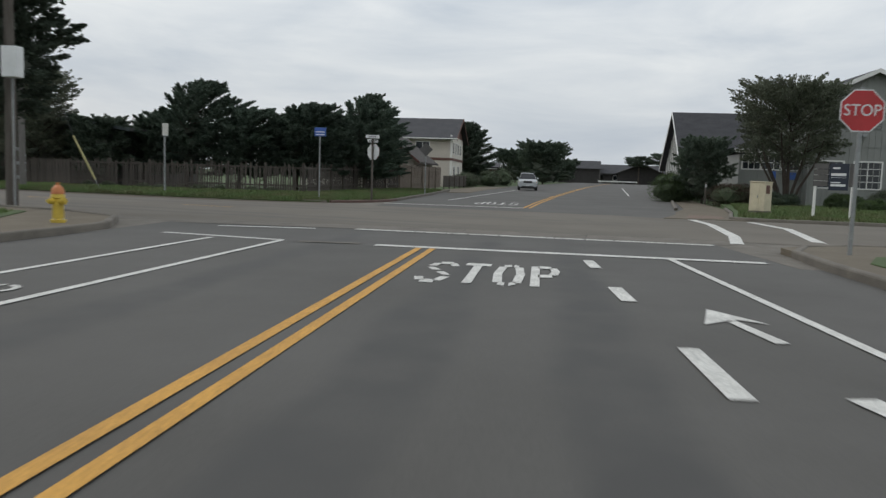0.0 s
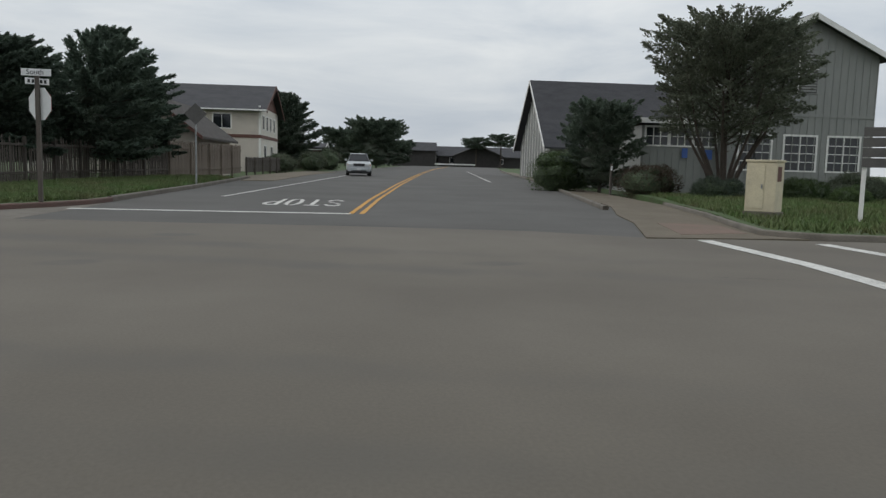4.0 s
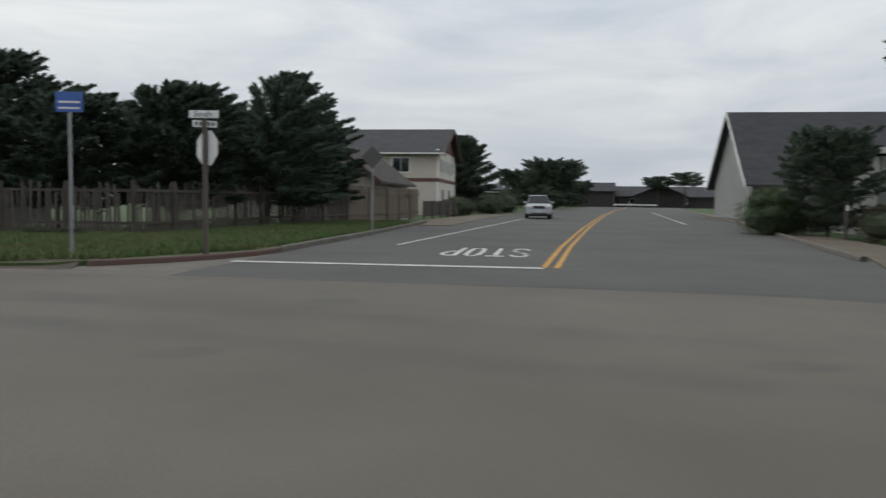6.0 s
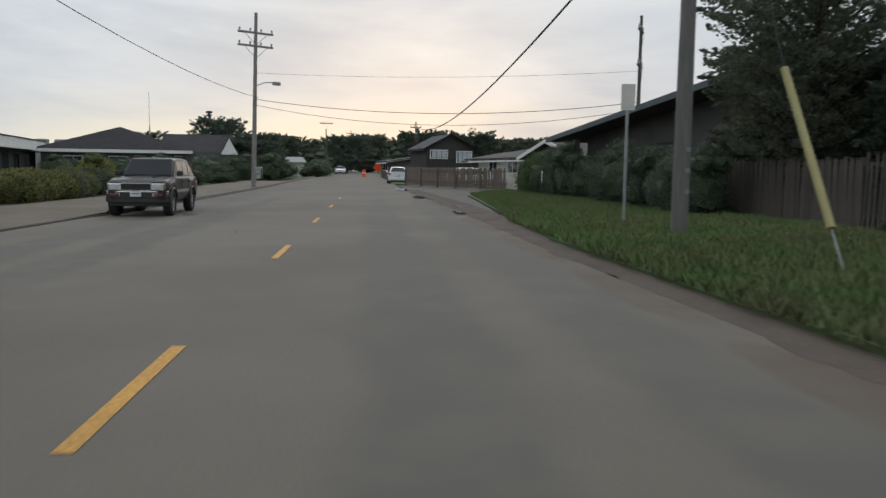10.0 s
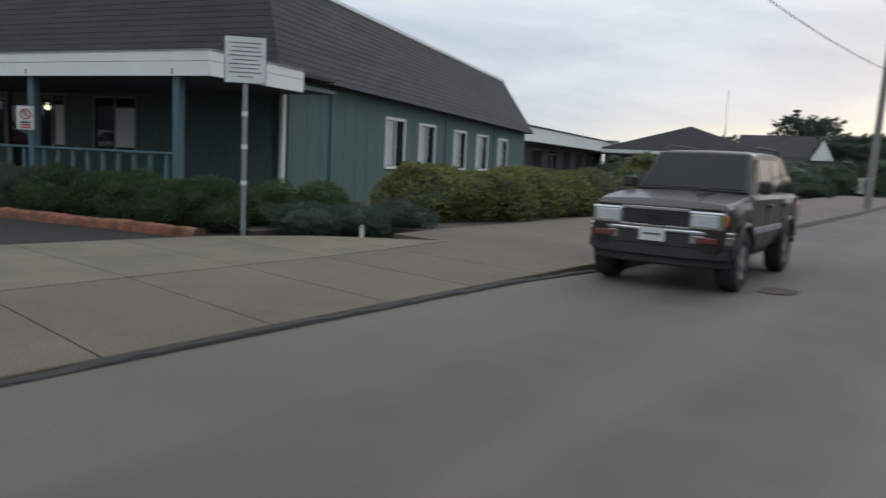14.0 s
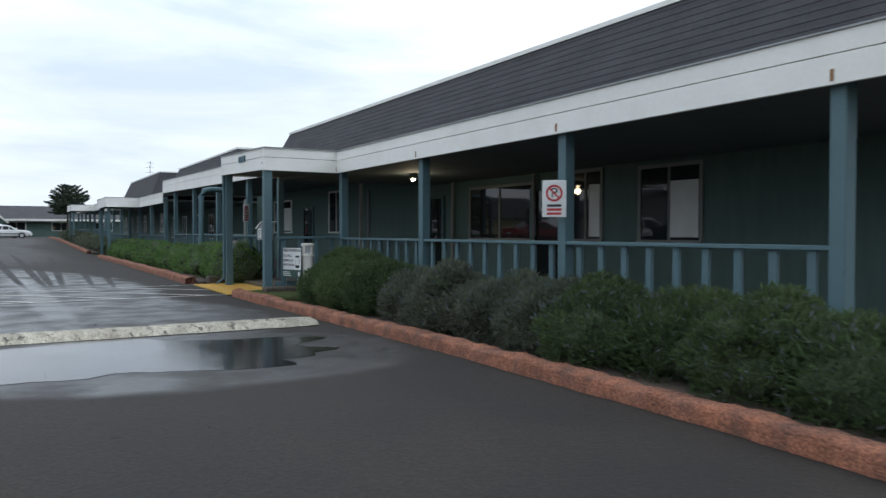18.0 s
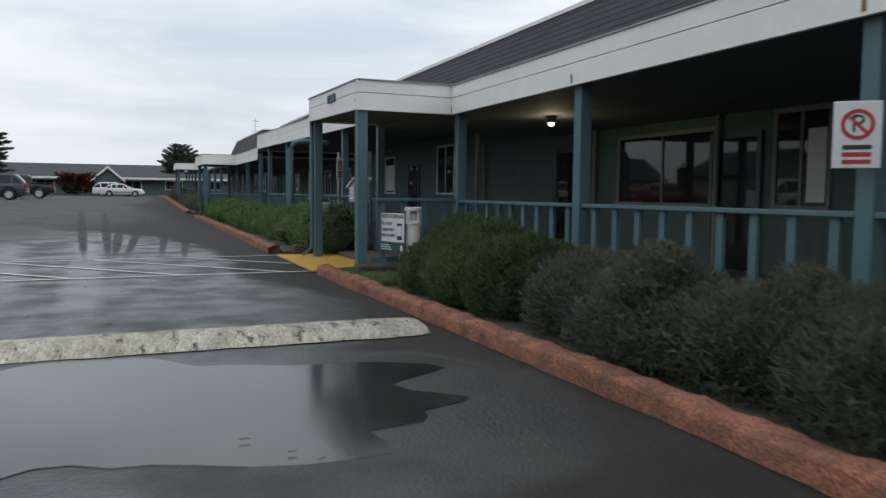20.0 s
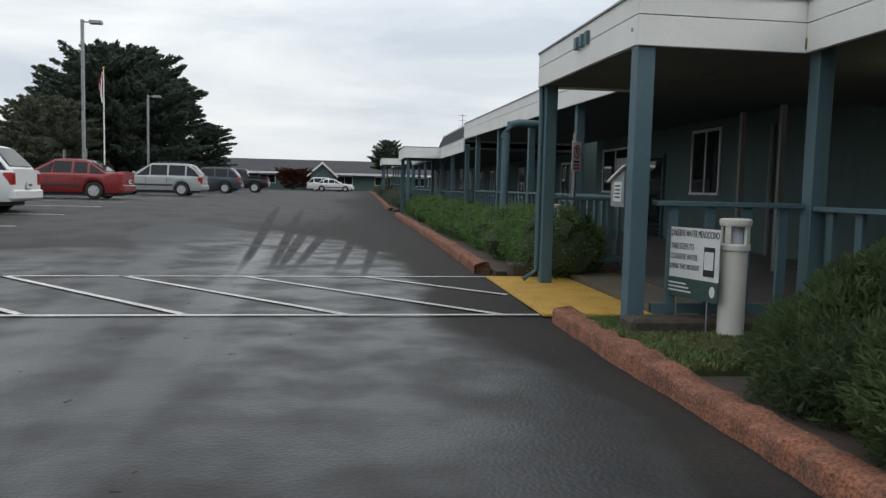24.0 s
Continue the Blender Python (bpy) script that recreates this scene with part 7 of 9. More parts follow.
# long low brown-roofed house behind the verge
def long_house():
    ob = thing("house", pose(0, 0, 0.15), "long low grey house with a shallow dark roof", "house", "street buildings")
    part("wall", extrude_profile(B(), [(-50.0, -0.3), (-28.5, -0.3), (-28.5, 3.5), (-36.0, 4.35), (-50.0, 2.9)], "y", 45.6, 56.0), GREY_HOUSE, ob)
    part("roof", extrude_profile(B(), [(-51.6, 2.82), (-36.0, 4.65), (-27.5, 3.6), (-27.5, 3.4), (-36.0, 4.45), (-51.6, 2.65)], "y", 44.2, 57.0), mat("shingle_faded_grey", (0.100, 0.097, 0.098), (0.076, 0.073, 0.074), 1.0, 14, 0.9, bump=0.4, mixfine=0.3), ob, "faded grey shallow roof")
    part("barge_board", extrude_profile(B(), [(-51.6, 2.62), (-51.6, 2.84), (-36.0, 4.67), (-27.5, 3.62), (-27.5, 3.4), (-36.0, 4.43)], "y", 44.12, 44.2), SOFFIT, ob)
    part("porch_post", bx(-49.4, -49.15, 44.5, 44.75, -0.2, 2.7), GREY_HOUSE, ob)
    for a in (-47.6, -44.2, -40.6, -33.5):
        sash(ob, "e", a, a + 1.3, 1.5, 2.3, 45.6, -1, 1, 2, DARK_HOUSE)
    for x in (-46.0, -38.5):
        part("roof_vent", bx(x - 0.12, x + 0.12, 47, 47.25, 3.1, 3.9 if x > -40 else 3.45), GALV, ob)
    return ob


long_house()
simple_house("house", -76, -64.5, 49.5, 60, 2.3, 3.2, "x", CREAM_LIGHT, SHINGLE_BROWN, "pale bungalow with white trim and low roof", wins=(("e", -73.5, -71.8, 1.1, 2.1, 49.5, -1), ("e", -69.5, -67.8, 1.1, 2.1, 49.5, -1)))
simple_house("house", -63.5, -56.0, 48.5, 58, 2.3, 3.2, "y", GREY_SIDING, SHINGLE_BROWN, "grey gabled bungalow with white barge boards", wins=(("e", -62.3, -60.9, 1.0, 2.1, 48.5, -1), ("e", -58.8, -57.4, 1.0, 2.1, 48.5, -1)))
dark_house = simple_house("house", -102, -95.4, 50.6, 56.0, 3.6, 5.0, "x", DARK_HOUSE, SHINGLE, "dark brown two-storey house with pale window panes", over=0.3, wins=(("u", 51.1, 52.9, 2.4, 3.2, -95.4, 1), ("u", 54.1, 55.7, 2.0, 3.1, -95.4, 1)), trim=DARK_HOUSE)
# reflection on the panes put in as solid pale strips
for y0, y1, z0, z1 in ((51.16, 52.84, 2.44, 3.16), (54.16, 55.64, 2.04, 3.06)):
    for k in range(3):
        part("curtain", bx(-95.28, -95.26, y0 + (y1 - y0) * k / 3 + 0.03, y0 + (y1 - y0) * (k + 1) / 3 - 0.03, z0, z1), PALE_FILL, dark_house, "pale strip painted for the pane reflection")
simple_house("house", -136, -128, 36.6, 41.6, 2.0, 2.75, "y", CREAM_LIGHT, GREY_SIDING, "low pale house with a light roof down the street", over=0.3, trim=TRIM)
simple_house("garage", -90.5, -82.5, 54, 62, 2.4, 3.1, "x", BROWN_TRIM, SHINGLE, "low reddish garage beside the dark house", trim=DARK_HOUSE)
simple_house("shed", -114.5, -109.8, 50, 57, 2.2, 2.7, "x", GREY_HOUSE, SHINGLE, "small grey shed by the street", wins=(("e", -113.5, -111, 1.0, 1.9, 50, -1),))


def hip_roof(parent, name, x0, x1, y0, y1, ze, zr, inset, material, over=0.7):
    x0, x1, y0, y1 = x0 - over, x1 + over, y0 - over, y1 + over
    v = [(x0, y0, ze), (x1, y0, ze), (x1, y1, ze), (x0, y1, ze)]
    if x1 - x0 > y1 - y0:
        v += [(x0 + inset, (y0 + y1) / 2, zr), (x1 - inset, (y0 + y1) / 2, zr)]
        f = [(0, 1, 5, 4), (1, 2, 5), (2, 3, 4, 5), (3, 0, 4), (3, 2, 1, 0)]
    else:
        v += [((x0 + x1) / 2, y0 + inset, zr), ((x0 + x1) / 2, y1 - inset, zr)]
        f = [(1, 2, 5, 4), (0, 1, 4), (3, 0, 4, 5), (2, 3, 5), (3, 2, 1, 0)]
    return fresh(name, v, f, material, parent)


def hip_building():
    ob = thing("low_building", pose(0, 0, 0.2), "low building with a broad dark hip roof behind shrubs", "building", "street buildings")
    for b in (bx(-112, -97, 13, 13.2, -0.3, 2.9), bx(-112, -97, 30.8, 31, -0.3, 2.7), bx(-97.2, -97, 13.2, 30.8, -0.3, 2.7), bx(-112, -111.8, 13.2, 30.8, -0.3, 2.7)):
        part("wall", b, GREY_HOUSE, ob)
    hip_roof(ob, "roof", -112, -97, 13, 26, 2.8, 5.3, 6.5, SHINGLE_DARK)
    gable_roof(ob, "wing_roof", -111, -97.6, 24, 30.6, 2.8, 4.75, "y", SHINGLE_DARK, 0.3)
    gable_roof(ob, "porch_roof", -103, -97.0, 29.45, 31.05, 2.7, 4.3, "x", SHINGLE_DARK, 0.12)
    part("fascia", bx(-96.3, -96.2, 12.3, 26.7, 2.5, 2.8), TRIM, ob)
    part("gable_panel", extrude_profile(B(), [(29.4, 2.5), (31.1, 2.5), (30.25, 4.15)], "x", -96.86, -96.82), TRIM, ob)
    for y in (15, 19, 23, 27):
        sash(ob, "u", y, y + 1.6, 0.9, 2.1, -97, 1, 1, 2)
    return ob


hip_building()


def flat_building():
    ob = thing("low_building", pose(0, 0, 0.2), "white flat-roofed building with dark band of windows", "building", "street buildings")
    part("wall", bx(-100, -74, 3, 12, -0.3, 2.45), DARK_HOUSE, ob)
    part("fascia", bx(-100.8, -73.2, 2.2, 12.8, 2.6, 3.5), TRIM, ob, "white flat roof fascia")
    part("eave_board", bx(-100.4, -73.6, 2.6, 12.4, 2.45, 2.6), DARK_HOUSE, ob)
    part("roof_edge", bx(-100.86, -73.14, 2.14, 12.86, 3.5, 3.6), DARK_HOUSE, ob, "dark metal roof edge")
    for i in range(6):
        x = -97 + i * 4
        sash(ob, "e", x, x + 2.2, 0.9, 2.2, 12, 1, 1, 2, DARK_HOUSE)
    for i in range(3):
        sash(ob, "u", 4 + i * 2.7, 6 + i * 2.7, 0.9, 2.2, -74, 1, 1, 2, DARK_HOUSE)
    return ob


flat_building()
for i in range(9):
    t_ob = thing("roof_tank", pose(-124 + (i % 3) * 0.5, 4.2 + i * 2.1, 4.0), "pale cylindrical tank on a far roof", "tank", "roof tanks")
    part("tank_body", lathe(B(), [(0.85, -4.0), (0.85, 0.65), (0.75, 0.72), (0.2, 0.75)], 12), GREY_SIDING, t_ob)

# buildings at the end of the street
simple_house("house", 3, 14, 212, 222, 4.2, 6.2, "x", DARK_HOUSE, SHINGLE, "dark building at the end of the street", wins=(("e", 5, 7, 1.2, 2.6, 212, -1),), trim=DARK_HOUSE)
simple_house("house", 15, 40, 214, 228, 3.0, 5.4, "x", DARK_HOUSE, SHINGLE, "long dark low building at the end of the street", wins=(("e", 18, 20, 1.0, 2.2, 214, -1), ("e", 24, 26, 1.0, 2.2, 214, -1), ("e", 30, 32, 1.0, 2.2, 214, -1)), trim=GREY_HOUSE)
simple_house("house", 19, 31, 211, 215, 3.2, 5.6, "y", DARK_HOUSE, SHINGLE, "gabled dark entrance of the far building", trim=GREY_HOUSE)
rail_far = thing("guard_rail", pose(0, 0, 0.9), "white guard rail across the street's end", "rail", "fences")
part("beam", bx(13.5, 24, 208.0, 208.1, 0.45, 0.75), TRIM, rail_far)
for x in (14, 17, 20, 23.5):
    part("post", bx(x - 0.07, x + 0.07, 208.1, 208.2, -0.1, 0.75), GREY_SIDING, rail_far)
simple_house("house", -13, -8.5, 112, 120, 2.6, 3.2, "x", BROWN_TRIM, SHINGLE, "low reddish outbuilding by the street", trim=TRIM)


def lot_end_building():
    ob = thing("low_building", pose(0, 0, 0.65), "long low building with broad dark roof and white gabled entrance", "building", "street buildings")
    part("wall", bx(-48, 12, -112, -100, -0.3, 2.6), GREEN_WALL, ob, "blue-green wall")
    gable_roof(ob, "roof", -48, 12, -112, -100, 2.6, 4.5, "x", SHINGLE, 1.2)
    part("fascia", bx(-49, 13, -98.85, -98.75, 2.2, 2.5), TRIM, ob)
    gable_walls(ob, -32.4, -28.8, -101, -97.5, 2.3, 3.9, "y", GREEN_WALL)
    gable_roof(ob, "porch_roof", -32.4, -28.8, -101, -97.5, 2.3, 3.9, "y", SHINGLE, 0.4)
    for s in (-1, 1):
        xa = -30.6 + s * 2.2
        part("barge_board", extrude_profile(B(), [(xa, 1.75), (xa, 2.05), (-30.6, 4.05), (-30.6, 3.7)], "y", -97.1, -97.0), TRIM, ob)
    for i in range(10):
        x = -46 + i * 5.6
        sash(ob, "e", x, x + 2.2, 0.9, 2.0, -100, 1, 1, 2)
    return ob


lot_end_building()
simple_house("house", -4.5, 6, -64, -56, 3.0, 5.4, "x", mat("siding_pale_yellow", (0.50, 0.44, 0.24), (0.44, 0.39, 0.22), 2, 30, 0.8), SHINGLE, "small pale yellow house beyond the car park", z=0.5)
simple_house("house", 6, 18, -52, -42, 3.4, 6.0, "y", GREY_SIDING, SHINGLE, "grey house with dark roof beyond the car park", z=0.5)
# ---- fences ----
def picket_fence(name, pts, h, label, material, seed, step=0.13, gap=0.25, ragged=0.22, w=0.085):
    """A fence of single upright stakes on two rails between posts."""
    rng = random.Random(seed)
    ob = thing(name, pose(0, 0, 0), label, "fence", "fences")
    run = along(pts, step)
    shared = []
    for k in range(4):
        bm = B()
        prof = [(-w / 2, 0), (w / 2, 0), (w / 2 * (0.9 - 0.1 * k), 0.96 - 0.02 * k), (0.01 * k, 1.0), (-w / 2 * 0.85, 0.95)]
        extrude_profile(bm, prof, "y", -0.012, 0.012)
        me = mesh_of(bm, "picket")
        me.materials.append(material)
        shared.append(me)
    for i, p in enumerate(run[:-1]):
        q = run[i + 1]
        a = math.atan2(q[1] - p[1], q[0] - p[0])
        if rng.random() < gap * 0.15:
            continue
        hh = h * (1 - ragged * rng.random())
        pk = new("picket", shared[rng.randrange(4)])
        pk.parent = ob
        pk.matrix_basis = Matrix.Translation((p[0], p[1], H(*p) + 0.10)) @ pose(0, 0, 0, 0, (rng.random() - 0.5) * 4, math.degrees(a)) @ Matrix.Diagonal((0.8 + 0.5 * rng.random(), 1, hh, 1))
    for a, b in zip(pts, pts[1:]):
        d = math.atan2(b[1] - a[1], b[0] - a[0])
        L = math.hypot(b[0] - a[0], b[1] - a[1])
        n = max(1, round(L / 2.4))
        for i in range(n):
            x0, y0 = a[0] + (b[0] - a[0]) * i / n, a[1] + (b[1] - a[1]) * i / n
            m = Matrix.Translation((x0, y0, H(x0, y0) + 0.1)) @ pose(0, 0, 0, 0, 0, math.degrees(d))
            po = part("post", bx(-0.05, 0.05, -0.12, -0.02, -0.3, h * 0.97), material, ob)
            po.matrix_basis = m
            for zr in (0.35, h * 0.78):
                r = part("rail", bx(0, L / n, -0.055, -0.014, zr, zr + 0.085), material, ob)
                r.matrix_basis = m
    return ob


picket_fence("stake_fence", [(-15.4, 41.4), (-14.6, 50), (-12.9, 57.8)], 1.78, "weathered grey split-stake fence round the corner yard", FENCE_WOOD, 1, 0.15)
picket_fence("stake_fence", [(-15.4, 41.4), (-22, 41.1), (-30, 41.7)], 1.76, "weathered brown stake fence along the verge", FENCE_WOOD, 2, 0.14)
picket_fence("board_fence", [(-30, 41.7), (-36, 42.5), (-60, 46.2)], 1.62, "dark weathered board fence along the verge", FENCE_WOOD, 3, 0.17, 0.02, 0.06, 0.16)
picket_fence("board_fence", [(-12.9, 57.8), (-11.9, 63.0), (-11.2, 70)], 1.95, "tall tan board fence beside the street", FENCE_LIGHT, 4, 0.16, 0.0, 0.04, 0.155)
picket_fence("board_fence", [(-11.2, 72), (-10.0, 84)], 1.15, "low dark board fence by the cream house", FENCE_WOOD, 5, 0.2, 0.0, 0.05, 0.18)
picket_fence("board_fence", [(-74, 42.8), (-66, 44.2), (-62.5, 46.5)], 1.4, "low grey board fence at a driveway", FENCE_LIGHT, 6, 0.2, 0.0, 0.05, 0.19)
picket_fence("board_fence", [(-66, 25.0), (-72, 26.0), (-78, 27.5)], 1.4, "dark board fence behind the pavement", FENCE_WOOD, 7, 0.2, 0.0, 0.05, 0.19)


lattice = thing("lattice_fence", pose(-14.2, 51.6, H(-14, 54), 0, 0, math.degrees(math.atan2(6.9, 0.8))), "dark wooden lattice screen above the yard fence", "fence", "fences")
for x in (0.0, 2.32, 4.64, 6.95):
    part("post", bx(x - 0.05, x + 0.05, -0.05, 0.05, -0.1, 2.6, 0.008), FENCE_WOOD, lattice)
for z in (1.7, 2.5):
    part("rail", bx(0.05, 6.9, -0.03, 0.03, z, z + 0.07, 0.006), FENCE_WOOD, lattice)
for i in range(32):
    for s in (-1, 1):
        slat = part("slat", bx(-0.015, 0.015, -0.008 + 0.012 * s, 0.008 + 0.012 * s, -0.50, 0.50), FENCE_WOOD, lattice)
        slat.matrix_basis = pose(0.42 + i * 0.196, 0, 2.135, 0, 45 * s, 0)


# ---- poles and wires ----
def utility_pole(x, y, h, label, arms=(), r=0.15, turn=0.0, lamp=False, lean=0.0, wood=None):
    wood = wood or POLE_WOOD
    ob = thing("utility_pole", pose(x, y, H(x, y), 0, lean, turn), label, "utility pole", "utility poles")
    part("pole", tube(B(), [(0, 0, -0.2), (0, 0, h)], r, 12, r * 0.62), wood, ob, smooth=True)
    for z, w in arms:
        arm = part("crossarm", bx(-0.06, 0.06, -w / 2, w / 2, z - 0.06, z + 0.06, 0.01), wood, ob)
        for k in range(4):
            yy = -w / 2 + 0.1 + k * (w - 0.2) / 3
            part("insulator", lathe(B(), [(0.03, z + 0.06), (0.03, z + 0.12), (0.06, z + 0.14), (0.055, z + 0.24), (0.02, z + 0.27)], 8, 0, yy), GALV, arm)
        for s in (-1, 1):
            part("brace", tube(B(), [(0.08, s * w * 0.33, z - 0.05), (0.10, 0, z - 0.75)], 0.018, 5), GALV, arm)
    if lamp:
        part("lamp_arm", tube(B(), [(0, 0, h * 0.59), (0, 0.6, h * 0.615), (0, 1.2, h * 0.62)], 0.03, 6), GALV, ob)
        part("lamp_head", bx(-0.12, 0.12, 1.1, 1.6, h * 0.605, h * 0.62 + 0.05, 0.03), GALV, ob)
    for z in (0.9, 1.3, 1.7):
        part("pole_step_tag", bx(r * 0.9, r * 0.9 + 0.02, -0.05, 0.05, z, z + 0.09), SIGN_BACK, ob)
    return ob


lean_pole = utility_pole(-65.6, 30.6, 10.8, "tall pale utility pole with two crossarms and a lamp", ((9.6, 2.2), (8.8, 2.2)), 0.16, 12, True, wood=POLE_PALE)
lean_pole.matrix_basis = pose(-65.6, 30.72, H(-65.6, 30.72), -1.6, 0, 12)
utility_pole(-29.2, 36.5, 11.5, "dark weathered utility pole on the grass verge", ((10.6, 2.2),), 0.17, 12, wood=mat("grey_pole_wood", (0.165, 0.155, 0.145), (0.120, 0.112, 0.104), 2.0, 30, 0.9, bump=0.35, stretch=(8, 8, 0.6)))
utility_pole(-54.0, 50.8, 9.8, "utility pole behind the long low house", ((9.0, 1.5), (7.1, 1.5)), 0.13, 50)
utility_pole(-16.9, 19.3, 9.0, "dark wooden utility pole by the corner", ((8.4, 2.0),), 0.17, 12)
utility_pole(-114, 54.5, 7.4, "far leaning utility pole beside the street", ((6.6, 1.6),), 0.13, 12)
utility_pole(-150, 48.2, 7.9, "far utility pole with crossarm", ((8.8, 2.4),), 0.15, 12)
utility_pole(-190, 60, 9.5, "far utility pole with crossarm", ((8.8, 2.4),), 0.15, 12)
utility_pole(-48, 62, 9.0, "far utility pole behind the houses", ((8.3, 1.8), (7.3, 1.8)), 0.13, 60)
box_ob = thing("pole_box", pose(-16.55, 18.95, 0), "white metal meter box mounted on the corner pole", "box")
part("case", bx(-0.24, 0.24, -0.16, 0.16, 3.7, 4.55, 0.02), SIGN_WHITE, box_ob)
part("conduit", tube(B(), [(-0.1, 0.12, 0.1), (-0.1, 0.12, 3.75)], 0.03, 6), GALV, box_ob)
guy = thing("guy_wire", pose(0, 0, 0), "slanting guy wire with a yellow plastic guard", "guy wire")
part("guard", tube(B(), [(-24.38, 35.4, 0.63), (-25.8, 35.78, 2.82)], 0.055, 8), LUMBER, guy, "yellow guard tube")
part("anchor_rod", tube(B(), [(-24.0, 35.3, 0.05), (-24.38, 35.4, 0.63)], 0.012, 6), GALV, guy)
part("wire", tube(B(), [(-25.8, 35.78, 2.82), (-29.0, 36.45, 9.4)], 0.012, 5), WIRE, guy)


def cable(name, a, b, sag, r, label, n=14):
    ob = thing(name, pose(0, 0, 0), label, "cable", "overhead cables")
    a, b = Vector(a), Vector(b)
    pts = [a.lerp(b, i / n) - Vector((0, 0, sag * 4 * (i / n) * (1 - i / n))) for i in range(n + 1)]
    part("strand", tube(B(), pts, r, 5), WIRE, ob)
    return ob


cable("thick_cable", (-29.2, 36.5, 7.1), (-114, 54.5, 7.0), 2.0, 0.036, "thick sagging bundled telephone cable", 24)
cable("power_line", (-65.6, 30.8, 5.6), (-54.0, 50.8, 5.2), 0.75, 0.018, "thin overhead wire across the street")
cable("power_line", (-65.6, 30.8, 5.25), (-54.0, 50.8, 4.8), 1.05, 0.014, "thin overhead wire across the street")
cable("power_line", (-65.6, 30.8, 7.2), (-54.0, 50.8, 6.9), 0.3, 0.008, "thin overhead wire across the street")
cable("power_line", (-65.6, 31.1, 5.7), (-18, 17.5, 8.4), 1.2, 0.014, "overhead wire along the street")
cable("power_line", (-16.9, 19.3, 8.5), (60, 52, 11.5), 0.8, 0.028, "overhead wire crossing the junction")
cable("power_line", (-29.2, 36.5, 9.6), (-16.9, 19.3, 8.2), 0.4, 0.02, "overhead wire crossing the street")


# ---- signs ----
def sign_post(x, y, h, label, turn=0.0, lean=0.0, category="sign", r=0.03, material=None, square=True):
    ob = thing("street_sign", pose(x, y, H(x, y) + 0.08, 0, lean, turn), label, category, "street signs")
    bm = bx(-r, r, -r, r, -0.3, h) if square else tube(B(), [(0, 0, -0.3), (0, 0, h)], r, 8)
    part("post", bm, material or GALV, ob)
    return ob


def octagon(r):
    return [(r * math.cos(math.radians(22.5 + 45 * k)), r * math.sin(math.radians(22.5 + 45 * k))) for k in range(8)]


# stop sign on the near corner, facing the lane
st = sign_post(3.95, 14.3, 3.15, "red octagonal stop sign on a grey steel post", 0)
part("sign_border", extrude_profile(B(), [(px, 2.72 + pz) for px, pz in octagon(0.42)], "y", -0.045, -0.04), SIGN_WHITE, st)
part("sign_panel", extrude_profile(B(), [(px, 2.72 + pz) for px, pz in octagon(0.395)], "y", -0.05, -0.045), SIGN_RED, st, "red reflective panel")
part("sign_back", extrude_profile(B(), [(px, 2.72 + pz) for px, pz in octagon(0.42)], "y", -0.04, -0.032), SIGN_BACK, st)
words("lettering", "STOP", 0.30, pose(0, -0.052, 2.72, 90, 0, 0), SIGN_WHITE, st, 0.92)
for z in (2.5, 2.94):
    part("bolt", lathe(B(), [(0.015, -0.058), (0.015, -0.05)], 8), GALV, st).matrix_basis = pose(0, 0, z, 90, 0, 0) @ Matrix.Translation((0, 0, 0))
# stop sign seen from behind, with two street-name blades
sb = sign_post(-9.85, 34.75, 3.0, "stop sign seen from its grey back, topped by street-name blades", 6, material=POLE_WOOD, r=0.045)
part("sign_panel", extrude_profile(B(), [(px, 2.32 + pz) for px, pz in octagon(0.40)], "y", 0.05, 0.06), SIGN_WHITE, sb, "bare aluminium back").matrix_basis = pose(0, 0, 0, 0, 0, -36)
part("sign_front", extrude_profile(B(), [(px, 2.32 + pz) for px, pz in octagon(0.40)], "y", 0.06, 0.066), SIGN_RED, sb).matrix_basis = pose(0, 0, 0, 0, 0, -36)
bl = part("name_blade", bx(-0.32, 0.32, -0.07, -0.05, 2.95, 3.11, 0.004), SIGN_WHITE, sb)
words("lettering", "South", 0.16, pose(-0.02, -0.072, 3.03, 90, 0, 0), BLACK, bl)
bl2 = part("name_blade", bx(-0.25, 0.25, -0.012, 0.008, 2.76, 2.90, 0.004), SIGN_WHITE, sb)
bl2.matrix_basis = pose(0, 0, 0, 0, 0, 24)
for k in range(5):
    part("lettering_bar", bx(-0.2 + k * 0.085, -0.15 + k * 0.085, -0.016, -0.012, 2.79, 2.87), BLACK, bl2)
# blue sign
bs = sign_post(-12.0, 33.3, 3.15, "blue roadside information sign with two white bars", 14, material=GALV, r=0.028)
bp = part("sign_panel", bx(-0.25, 0.27, -0.05, -0.04, 2.92, 3.32, 0.004), SIGN_BLUE, bs, "blue panel")
for z in (2.98, 3.10):
    part("lettering_bar", bx(-0.19, 0.21, -0.056, -0.05, z, z + 0.04), SIGN_WHITE, bp)
# warning sign seen from behind
ws = sign_post(-9.4, 48.6, 3.0, "diamond warning sign seen from its grey back", 4, material=GALV)
part("sign_panel", extrude_profile(B(), [(0, 2.45), (0.45, 2.9), (0, 3.35), (-0.45, 2.9)], "y", -0.05, -0.04), GREY_HOUSE, ws)
